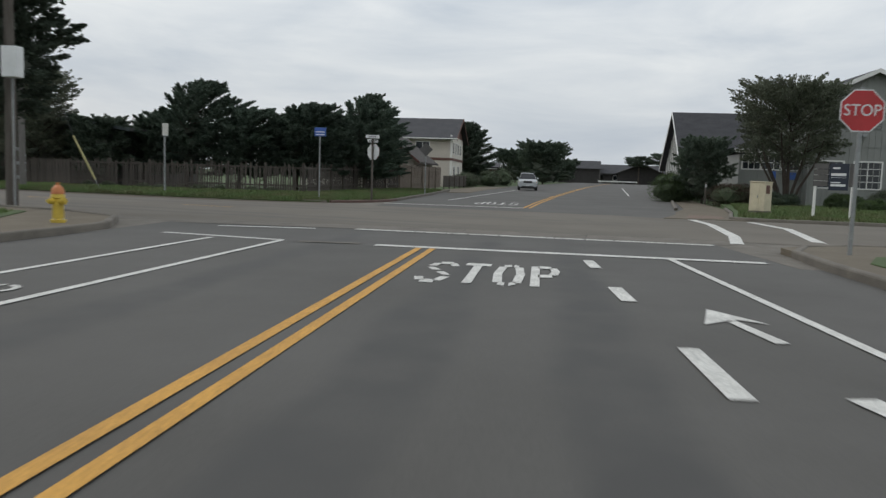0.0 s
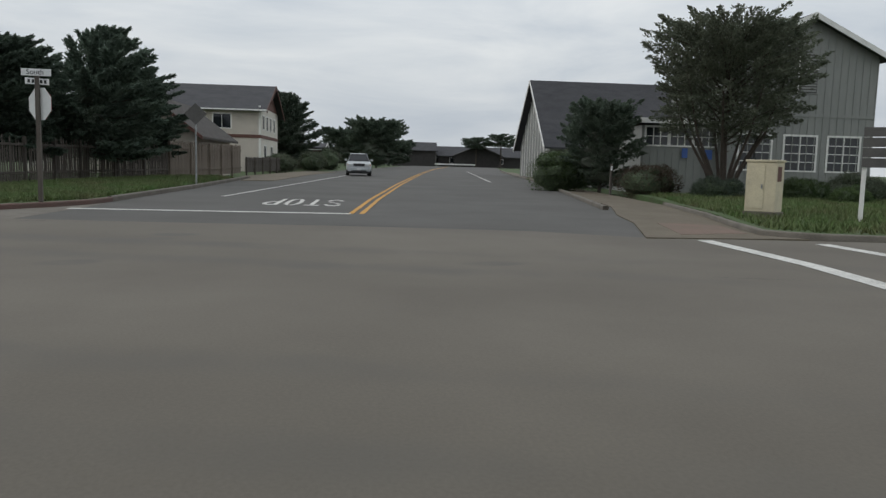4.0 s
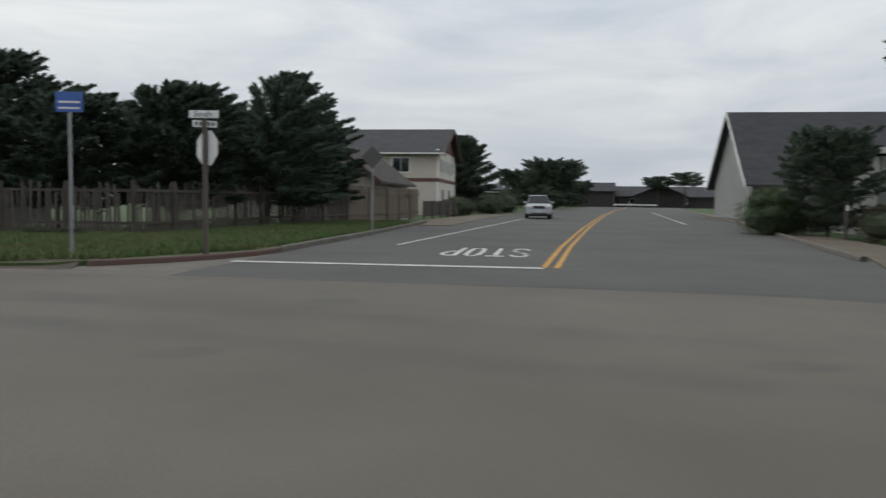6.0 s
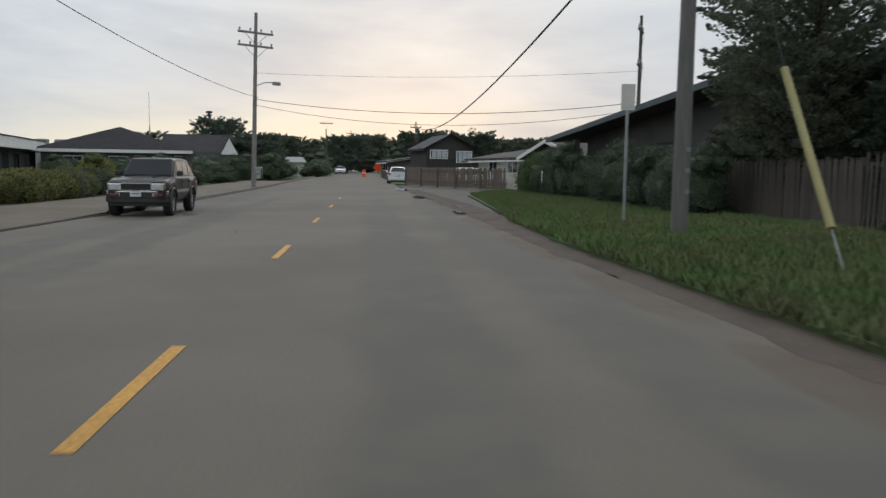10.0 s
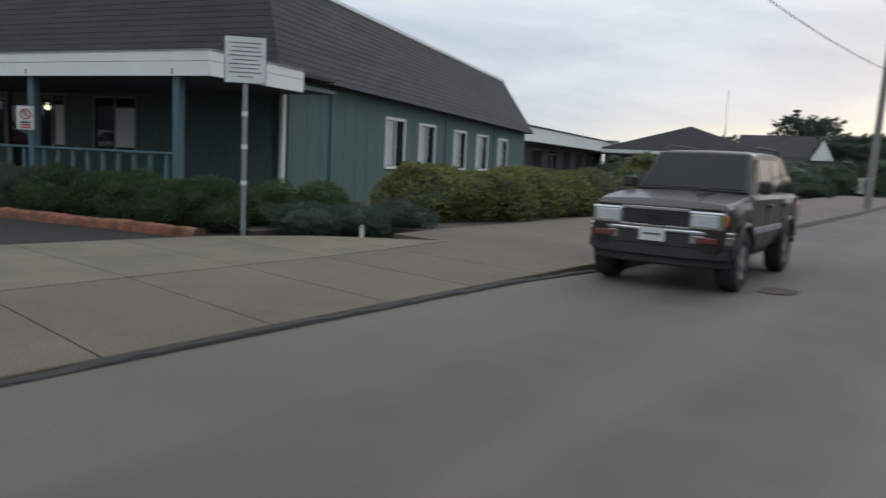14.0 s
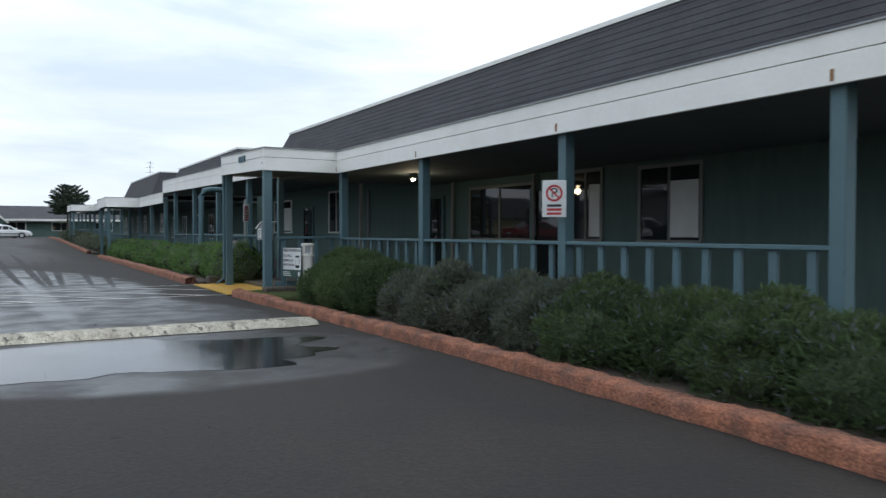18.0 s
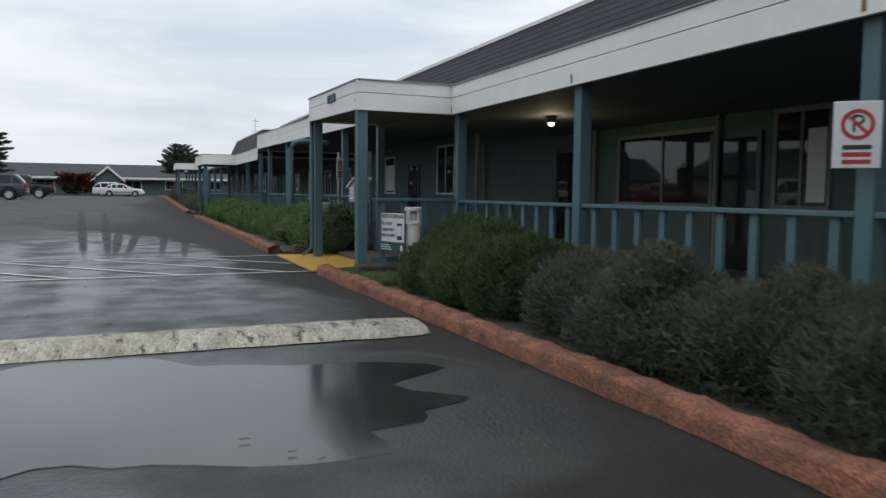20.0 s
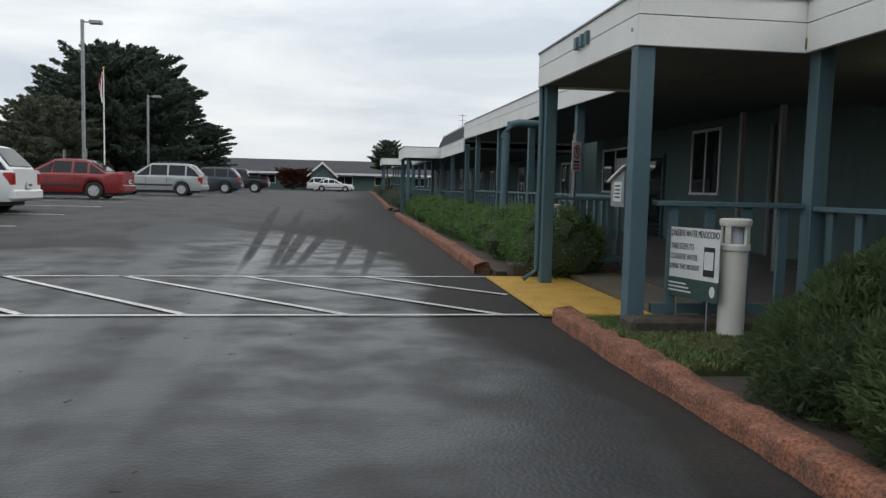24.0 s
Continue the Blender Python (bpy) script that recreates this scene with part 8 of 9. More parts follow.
# white parking signs on the verge
for x, y, tn, hh in ((-20.04, 34.25, 62, 3.35), (-32.4, 37.2, 70, 3.2)):
    wsn = sign_post(x, y, hh, "pale grey sign panel on a steel post", tn, material=GALV, r=0.03)
    pn = part("sign_panel", bx(-0.16, 0.16, -0.06, -0.05, hh - 0.5, hh + 0.05, 0.004), BOLLARD, wsn)
    part("sign_back", bx(-0.16, 0.16, -0.05, -0.044, hh - 0.55, hh + 0.05), SIGN_WHITE, wsn)
mk = thing("marker_post", pose(-50.8, 43.6, 0.3), "small white marker plate on the fence", "sign", "street signs")
part("plate", bx(-0.07, 0.07, -0.02, 0.0, 0.5, 1.05), SIGN_WHITE, mk)
part("stake", bx(-0.03, 0.03, 0.0, 0.03, -0.2, 1.0), FENCE_WOOD, mk)
# parking rules sign at the driveway
ps = sign_post(-39.13, 19.77, 2.6, "white parking rules sign on a perforated steel post", 123, material=GALV, r=0.032)
pn = part("sign_panel", bx(-0.30, 0.30, -0.05, -0.04, 2.24, 2.92, 0.01), SIGN_WHITE, ps)
part("sign_edge", bx(-0.31, 0.31, -0.04, -0.034, 2.23, 2.93, 0.01), BLACK, ps)
for k in range(9):
    w = (0.24, 0.2, 0.22, 0.25, 0.18, 0.23, 0.2, 0.24, 0.12)[k]
    part("lettering_bar", bx(-w, w, -0.053, -0.05, 2.82 - k * 0.062, 2.834 - k * 0.062), GREY_HOUSE, pn)
for z in (0.7, 1.25, 1.75):
    part("band", bx(-0.04, 0.04, -0.04, 0.04, z, z + 0.07), SIGN_WHITE, ps)


def no_parking(parent_m, label):
    ob = thing("no_parking_sign", parent_m, label, "sign", "no parking signs")
    pn = part("sign_panel", bx(-0.15, 0.15, -0.012, 0.0, -0.23, 0.23, 0.006), SIGN_WHITE, ob)
    ring = B()
    outer, inner = 0.105, 0.078
    vo = [ring.verts.new((outer * math.cos(2 * math.pi * k / 28), -0.016, 0.07 + outer * math.sin(2 * math.pi * k / 28))) for k in range(28)]
    vi = [ring.verts.new((inner * math.cos(2 * math.pi * k / 28), -0.016, 0.07 + inner * math.sin(2 * math.pi * k / 28))) for k in range(28)]
    for k in range(28):
        ring.faces.new((vo[k], vo[(k + 1) % 28], vi[(k + 1) % 28], vi[k]))
    part("red_ring", ring, SIGN_RED, pn)
    words("lettering", "P", 0.17, pose(0, -0.014, 0.07, 90, 0, 0), BLACK, pn)
    part("red_slash", extrude_profile(B(), [(-0.075, 0.13), (-0.06, 0.145), (0.075, 0.01), (0.06, -0.005)], "y", -0.019, -0.016), SIGN_RED, pn)
    for z in (-0.10, -0.15, -0.20):
        part("lettering_bar", bx(-0.09, 0.09, -0.015, -0.012, z, z + 0.03), SIGN_RED if z < -0.11 else PLASTIC, pn)
    return ob


pz = office_at(4.40, 0.10, 1.75)
no_parking(Matrix.Translation(pz) @ pose(0, 0, 0, 0, 0, 137), "white and red no-parking sign on a veranda post")
pz = office_at(17.0, 0.5, 1.85)
npp = no_parking(Matrix.Translation(pz) @ pose(0, 0, 0, 0, 0, 226), "white and red no-parking sign on a pale post")
part("post", bx(-0.03, 0.03, 0.0, 0.05, -1.95, 0.35), GREY_SIDING, npp)

# real estate sign on two white posts
re = thing("estate_sign", pose(10.37, 33.12, 0.2, 0, 0, -38) @ Matrix.Diagonal((0.82, 1, 1.12, 1)), "dark estate agent board hung between two white posts", "sign", "street signs")
for x in (-0.9, 0.9):
    part("post", bx(x - 0.06, x + 0.06, 0.0, 0.1, -0.3, 1.95, 0.008), TRIM, re)
for k in range(4):
    part("slat_panel", bx(-0.98, -0.28, -0.03, -0.004, 1.98 - (k + 1) * 0.22 + 0.02, 1.98 - k * 0.22), GREY_HOUSE, re)
pn = part("board", bx(-0.22, 0.72, -0.05, -0.02, 0.98, 1.98, 0.008), DARK_PANEL, re, "dark navy board with pale lettering bars")
for z, x0, x1, hh in ((1.78, -0.05, 0.3, 0.06), (1.52, -0.12, 0.6, 0.10), (1.45, -0.12, 0.6, 0.012), (1.25, -0.12, 0.35, 0.04), (1.13, -0.12, 0.6, 0.08)):
    part("lettering_bar", bx(x0, x1, -0.054, -0.05, z, z + hh), SIGN_WHITE, pn)
part("slat_panel", bx(0.74, 0.98, -0.03, -0.004, 1.12, 1.98), GREY_HOUSE, re)

# utility cabinet
uc = thing("utility_cabinet", pose(7.92, 34.75, 0.20, 0, 0, -48) @ Matrix.Diagonal((0.9, 0.9, 0.94, 1)), "tall beige metal utility cabinet, rust-stained, on the grass corner", "cabinet")
part("body", bx(-0.42, 0.42, -0.30, 0.30, 0.08, 1.42, 0.012), BOX_BEIGE, uc)
part("base", bx(-0.46, 0.46, -0.34, 0.34, -0.15, 0.08, 0.01), KERB, uc)
part("cap", bx(-0.45, 0.45, -0.33, 0.33, 1.42, 1.48, 0.01), BOX_BEIGE, uc)
dr = part("door", bx(-0.38, 0.10, -0.315, -0.30, 0.16, 1.36, 0.004), BOX_BEIGE, uc)
part("latch", bx(0.02, 0.06, -0.335, -0.315, 0.7, 0.82), GALV, dr)
part("rust_stain", bx(0.421, 0.424, -0.22, 0.1, 0.9, 1.3), BROWN_TRIM, uc, "rusty stain")
# survey stake by the pavement
mk2 = thing("marker_post", pose(8.6, 49.5, 0.2), "thin grey marker post by the pavement", "post")
part("stake", bx(-0.05, 0.05, -0.05, 0.05, -0.2, 1.3, 0.01), POLE_WOOD, mk2)
part("plate", bx(-0.04, 0.04, -0.06, -0.05, 1.0, 1.2), SIGN_WHITE, mk2)


# hydrant
def hydrant(x, y):
    ob = thing("fire_hydrant", pose(x, y, 0.12, 0, 0, -20), "yellow fire hydrant with orange cap on the corner", "hydrant")
    part("barrel", lathe(B(), [(0.15, 0), (0.15, 0.06), (0.115, 0.08), (0.11, 0.50), (0.14, 0.52), (0.14, 0.57), (0.12, 0.60)], 18), HYDRANT, ob, smooth=True)
    part("bonnet", lathe(B(), [(0.135, 0.60), (0.135, 0.63), (0.11, 0.72), (0.06, 0.78), (0.03, 0.79), (0.03, 0.84)], 18), HYDRANT_TOP, ob, "orange bonnet", smooth=True)
    for dx, dy, r in ((0.2, 0, 0.075), (-0.19, 0, 0.06), (0, -0.2, 0.06)):
        part("outlet", tube(B(), [(dx * 0.4, dy * 0.4, 0.45), (dx, dy, 0.45)], r, 12), HYDRANT, ob)
        part("outlet_cap", tube(B(), [(dx * 0.98, dy * 0.98, 0.45), (dx * 1.2, dy * 1.2, 0.45)], r * 0.7, 6), HYDRANT, ob)
    for k in range(6):
        a = k * math.pi / 3
        part("flange_bolt", lathe(B(), [(0.015, 0.055), (0.015, 0.085)], 6, 0.132 * math.cos(a), 0.132 * math.sin(a)), GALV, ob)
    return ob


hydrant(-11.95, 14.1)
# pedestrian bollard light and mailbox by the entrance
bo = thing("bollard_light", Matrix.Translation(office_at(11.35, 0.82, 0.1)), "off-white cylindrical bollard light beside the entrance", "bollard", "bollard lights")
part("column", lathe(B(), [(0.11, -0.1), (0.11, 0.74), (0.125, 0.75), (0.125, 0.79), (0.115, 0.80)], 20), BOLLARD, bo, smooth=True)
part("lens", lathe(B(), [(0.075, 0.80), (0.075, 0.95)], 12), PALE_FILL, bo, "dim lamp lens")
for k in range(4):
    a = k * math.pi / 2 + 0.6
    part("cage_bar", bx(-0.025, 0.025, -0.012, 0.012, 0.80, 0.95), BOLLARD, bo).matrix_basis = pose(0.105 * math.cos(a), 0.105 * math.sin(a), 0, 0, 0, math.degrees(a) + 90)
part("cap", lathe(B(), [(0.125, 0.95), (0.13, 0.97), (0.13, 1.0), (0.11, 1.01)], 20), BOLLARD, bo)
p2 = office_at(16.4, 1.0, 0.1)
copy_thing(bo, Matrix.Translation(p2))["label"] = "off-white cylindrical bollard light behind the hedge"
mb = thing("drop_box", BM, "grey metal drop box with white slanted lid on the portico post", "mailbox")
part("case", extrude_profile(B(), [(12.04, 1.17), (12.38, 1.17), (12.38, 1.40), (12.04, 1.52)], "y", 1.30, 1.54), SIGN_BACK, mb)
part("lid", extrude_profile(B(), [(12.0, 1.535), (12.42, 1.395), (12.42, 1.415), (12.0, 1.555)], "y", 1.27, 1.57), SIGN_WHITE, mb)
nt = part("notice", bx(12.10, 12.30, 1.541, 1.544, 1.22, 1.40), SIGN_WHITE, mb)
for k in range(4):
    part("lettering_bar", bx(12.13, 12.27, 1.544, 1.547, 1.25 + k * 0.035, 1.265 + k * 0.035), PLASTIC, nt)
part("bracket", bx(11.88, 12.05, 1.40, 1.48, 1.25, 1.5), TEAL, mb)
# water banner on the railing of the portico
bn = thing("banner", BM @ pose(11.55, 1.08, 0.73, 0, 0, 199) @ Matrix.Diagonal((0.60, 1, 0.95, 1)), "white water-saving banner with dark green foot staked by the railing", "banner")
for x in (-0.3, 0.3):
    part("stake", bx(x - 0.008, x + 0.008, -0.004, 0.004, -0.75, 0.28), GALV, bn)
BANNER_GREEN = mat("banner_dark_green", (0.035, 0.075, 0.06), (0.03, 0.065, 0.05), 3, 40, 0.6, bump=0)
bd = part("sheet", bx(-0.50, 0.50, -0.012, -0.004, -0.16, 0.30), SIGN_WHITE, bn)
part("foot_strip", bx(-0.50, 0.50, -0.012, -0.004, -0.34, -0.16), BANNER_GREEN, bn, "dark green strip")
for txt, z, sz, x in (("CONSERVE WATER MENDOCINO", 0.245, 0.088, -0.47), ("TAKE STEPS TO", 0.125, 0.08, -0.43), ("CONSERVE WATER", 0.03, 0.075, -0.43), ("DURING THIS DROUGHT", -0.06, 0.066, -0.46)):
    words("lettering", txt, sz, pose(x, -0.014, z, 90, 0, 0), BLACK, bd, 0.72 if sz > 0.085 else 0.82, 0.001, "LEFT")
part("code_panel", bx(0.22, 0.42, -0.015, -0.012, -0.12, 0.14, 0.0), BLACK, bd)
part("code_panel_white", bx(0.235, 0.405, -0.018, -0.015, -0.06, 0.10), SIGN_WHITE, bd)
for k in range(3):
    part("lettering_bar", bx(-0.46, -0.1 + 0.05 * k, -0.015, -0.012, -0.22 - 0.035 * k, -0.205 - 0.035 * k), SIGN_WHITE, bn)
part("seal", lathe(B(), [(0.05, 0), (0.05, 0.003)], 14), SIGN_WHITE, bn).matrix_basis = pose(0.40, -0.012, -0.25, 90, 0, 0)
# house number as plain bars on the portico fascia
nb = thing("number_plaque", BM, "three dark number bars on the white fascia", "sign")
for k in range(3):
    part("number_bar", bx(13.24 + k * 0.18, 13.34 + k * 0.18, 1.535, 1.575, 2.855, 2.985), TEAL, nb)
# ---- vehicles: x forward, y to the left, built once per kind ----
KINDS = {
    # length, width, height, sill, belt, wheel radius, axles, bonnet line, cabin: windscreen foot, roof front, roof rear, rear foot, roof half width
    "suv_old": dict(L=4.30, W=1.80, Hh=1.76, sill=0.47, belt=1.17, bonnet=1.17, nose=1.04, r=0.39, ax=(1.46, -1.21), cab=(0.80, 0.26, -1.62, -2.10), rw=0.66, tail=1.10, pill=(0.26, -0.55, -1.28), tumble=0.86),
    "suv": dict(L=4.80, W=1.92, Hh=1.73, sill=0.30, belt=1.08, bonnet=1.08, nose=0.98, r=0.37, ax=(1.46, -1.42), cab=(0.95, 0.10, -1.80, -2.30), rw=0.64, tail=1.10, pill=(0.15, -0.75, -1.60)),
    "wagon": dict(L=4.70, W=1.82, Hh=1.62, sill=0.28, belt=0.98, bonnet=0.96, nose=0.82, r=0.34, ax=(1.38, -1.36), cab=(1.0, 0.15, -1.75, -2.25), rw=0.60, tail=1.02, pill=(0.15, -0.70, -1.55)),
    "sedan": dict(L=4.55, W=1.76, Hh=1.45, sill=0.24, belt=0.92, bonnet=0.92, nose=0.74, r=0.32, ax=(1.36, -1.30), cab=(0.95, 0.12, -1.02, -1.72), rw=0.56, tail=1.00, pill=(0.15, -0.55, -1.10)),
    "pickup": dict(L=5.40, W=1.95, Hh=1.86, sill=0.45, belt=1.18, bonnet=1.16, nose=1.08, r=0.40, ax=(1.70, -1.70), cab=(1.05, 0.35, -1.00, -1.12), rw=0.66, tail=1.12, pill=(0.35, -0.35)),
}


def car_body(k):
    """The painted shell under the window line, with wheel arches cut into the sills."""
    L, w = k["L"] / 2, k["W"] / 2
    xs = {-L, -L + 0.06, -L + 0.22, L, L - 0.05, L - 0.18, L - 0.5, k["cab"][0], k["cab"][3], 0.0, k["cab"][1]}
    for a in k["ax"]:
        for f in (-1.22, -1.12, -0.85, -0.45, 0, 0.45, 0.85, 1.12, 1.22):
            xs.add(a + f * k["r"])
    xs = sorted(x for x in xs if -L <= x <= L)
    rings = []
    bm = B()
    for x in xs:
        low = k["sill"]
        for a in k["ax"]:
            d = abs(x - a) / (k["r"] * 1.15)
            if d < 1:
                low = max(low, k["r"] + k["r"] * 1.12 * math.sqrt(1 - d * d))
        front, rear = max(0, (x - (L - 0.5)) / 0.5), max(0, (-L + 0.25 - x) / 0.25)
        taper = 1 - 0.13 * front ** 2 - 0.05 * rear ** 2
        if x > k["cab"][0]:
            f = (x - k["cab"][0]) / (L - k["cab"][0])
            top = k["bonnet"] + (k["nose"] - k["bonnet"]) * f ** 1.6
            if x > L - 0.06:
                top -= 0.10
        elif x < k["cab"][3]:
            f = (k["cab"][3] - x) / max(0.05, L + k["cab"][3])
            top = k["belt"] + (k["tail"] - k["belt"]) * min(1, f * 3)
        else:
            top = k["belt"]
        low = min(low, top - 0.10)
        if x >= L - 0.05 or x <= -L + 0.05:
            low = max(low, k["sill"] + 0.05)
        mid = low + (top - low) * 0.55
        prof = [(w * 0.93 * taper, low), (w * 0.985 * taper, low + (top - low) * 0.2), (w * taper, mid), (w * 0.965 * taper, top - 0.05), (w * 0.90 * taper, top), (w * 0.45 * taper, top + 0.025), (0, top + 0.032)]
        pts = [(x, y, z) for y, z in prof] + [(x, -y, z) for y, z in prof[-2::-1]]
        rings.append([bm.verts.new(p) for p in pts])
    for a, b in zip(rings, rings[1:]):
        for i in range(len(a) - 1):
            bm.faces.new((a[i], a[i + 1], b[i + 1], b[i]))
        bm.faces.new((a[-1], a[0], b[0], b[-1]))
    bm.faces.new(rings[0])
    bm.faces.new(rings[-1][::-1])
    bmesh.ops.recalc_face_normals(bm, faces=bm.faces)
    return bm


def cabin_points(k):
    a, b, c, d = k["cab"]
    zb, zr, wb, wr = k["belt"], k["Hh"] - 0.03, k["W"] / 2 * k.get("tumble", 0.90), k["rw"]
    return a, b, c, d, zb, zr, wb, wr


def car_cabin(k):
    a, b, c, d, zb, zr, wb, wr = cabin_points(k)
    bm = B()
    rows = [(a, zb, zb, wb, wb * 0.98), (b + 0.02, zb, zr - 0.05, wb, wr), (b - 0.10, zb, zr - 0.022, wb, wr), (b - 0.30, zb, zr - 0.008, wb, wr), ((b + c) / 2, zb, zr, wb, wr * 1.02), (c + 0.30, zb, zr - 0.01, wb, wr), (c + 0.10, zb, zr - 0.025, wb, wr), (c, zb, zr - 0.05, wb, wr), (d, zb, zb + 0.02, wb, wb * 0.96)]
    rings = []
    for x, z0, z1, w0, w1 in rows:
        prof = [(w0, z0), (w1, z1), (w1 * 0.95, z1 + 0.022), (w1 * 0.82, z1 + 0.032), (0, z1 + 0.042)]
        pts = [(x, y, z) for y, z in prof] + [(x, -y, z) for y, z in prof[-2::-1]]
        rings.append([bm.verts.new(p) for p in pts])
    for p, q in zip(rings, rings[1:]):
        for i in range(len(p) - 1):
            bm.faces.new((p[i], p[i + 1], q[i + 1], q[i]))
    bm.faces.new(rings[0])
    bm.faces.new(rings[-1][::-1])
    bmesh.ops.recalc_face_normals(bm, faces=bm.faces)
    return bm


def pane(quad, off, th=0.008, lift=0.004):
    """A thin pane a little proud of the four corners given."""
    q = [Vector(p) for p in quad]
    n = (q[1] - q[0]).cross(q[3] - q[0]).normalized()
    c = sum(q, Vector()) / 4
    if n.dot(off) < 0:
        n = -n
    bm = B()
    lo = [bm.verts.new(p + n * lift) for p in q]
    hi = [bm.verts.new(p + (c - p) * 0.015 + n * (lift + th)) for p in q]
    bm.faces.new(lo)
    bm.faces.new(hi)
    for i in range(4):
        bm.faces.new((lo[i], lo[(i + 1) % 4], hi[(i + 1) % 4], hi[i]))
    bmesh.ops.recalc_face_normals(bm, faces=bm.faces)
    return bm


def lerp3(p, q, f):
    return tuple(p[i] + (q[i] - p[i]) * f for i in range(3))


def wheel(parent, x, y, r, out, style):
    w = new("wheel")
    w.parent = parent
    w.matrix_basis = pose(x, y, r, 90, 0, 0)
    tw = 0.125
    part("tyre", lathe(B(), [(r * 0.62, -tw), (r * 0.90, -tw), (r * 0.985, -tw * 0.7), (r, 0), (r * 0.985, tw * 0.7), (r * 0.90, tw), (r * 0.62, tw)], 26, ring=True), RUBBER, w, smooth=True)
    z = -out * (tw - 0.015)
    part("rim", lathe(B(), [(0.02, z), (r * 0.20, z), (r * 0.24, z * 0.75), (r * 0.56, z * 0.7), (r * 0.64, z * 1.02), (r * 0.66, z * 0.9), (r * 0.66, z * 0.2), (0.02, z * 0.2)] if out < 0 else [(0.02, z * 0.2), (r * 0.66, z * 0.2), (r * 0.66, z * 0.9), (r * 0.64, z * 1.02), (r * 0.56, z * 0.7), (r * 0.24, z * 0.75), (r * 0.20, z), (0.02, z)], 20), (RIM_DULL if style == "chrome" else RIM), w, "silver wheel")
    for i in range(5):
        a = i * 2 * math.pi / 5
        sp = part("spoke", bx(r * 0.15, r * 0.62, -0.035, 0.035, min(z * 0.72, z * 0.98), max(z * 0.72, z * 0.98)), RIM_DULL if style == "chrome" else RIM, w)
        sp.matrix_basis = pose(0, 0, 0, 0, 0, math.degrees(a))
    return w


def bowed(half, y_from, x, bow, z0, z1, depth=0.12, n=14):
    """A bar across the nose that curves back towards its ends; y_from other than 0 makes one end alone."""
    bm, rings = B(), []
    lo, hi = (-half, half) if not y_from else (y_from, math.copysign(half, y_from))
    for i in range(n + 1):
        y = lo + (hi - lo) * i / n
        xf = x - bow * abs(y / half) ** 3.2
        c = min(0.02, (z1 - z0) * 0.3)
        rings.append([bm.verts.new(p) for p in ((xf - depth, y, z0), (xf - c, y, z0), (xf, y, z0 + c), (xf, y, z1 - c), (xf - c, y, z1), (xf - depth, y, z1))])
    for a, b in zip(rings, rings[1:]):
        for k in range(6):
            bm.faces.new((a[k], a[(k + 1) % 6], b[(k + 1) % 6], b[k]))
    bm.faces.new(rings[0])
    bm.faces.new(rings[-1][::-1])
    bmesh.ops.recalc_face_normals(bm, faces=bm.faces)
    return bm


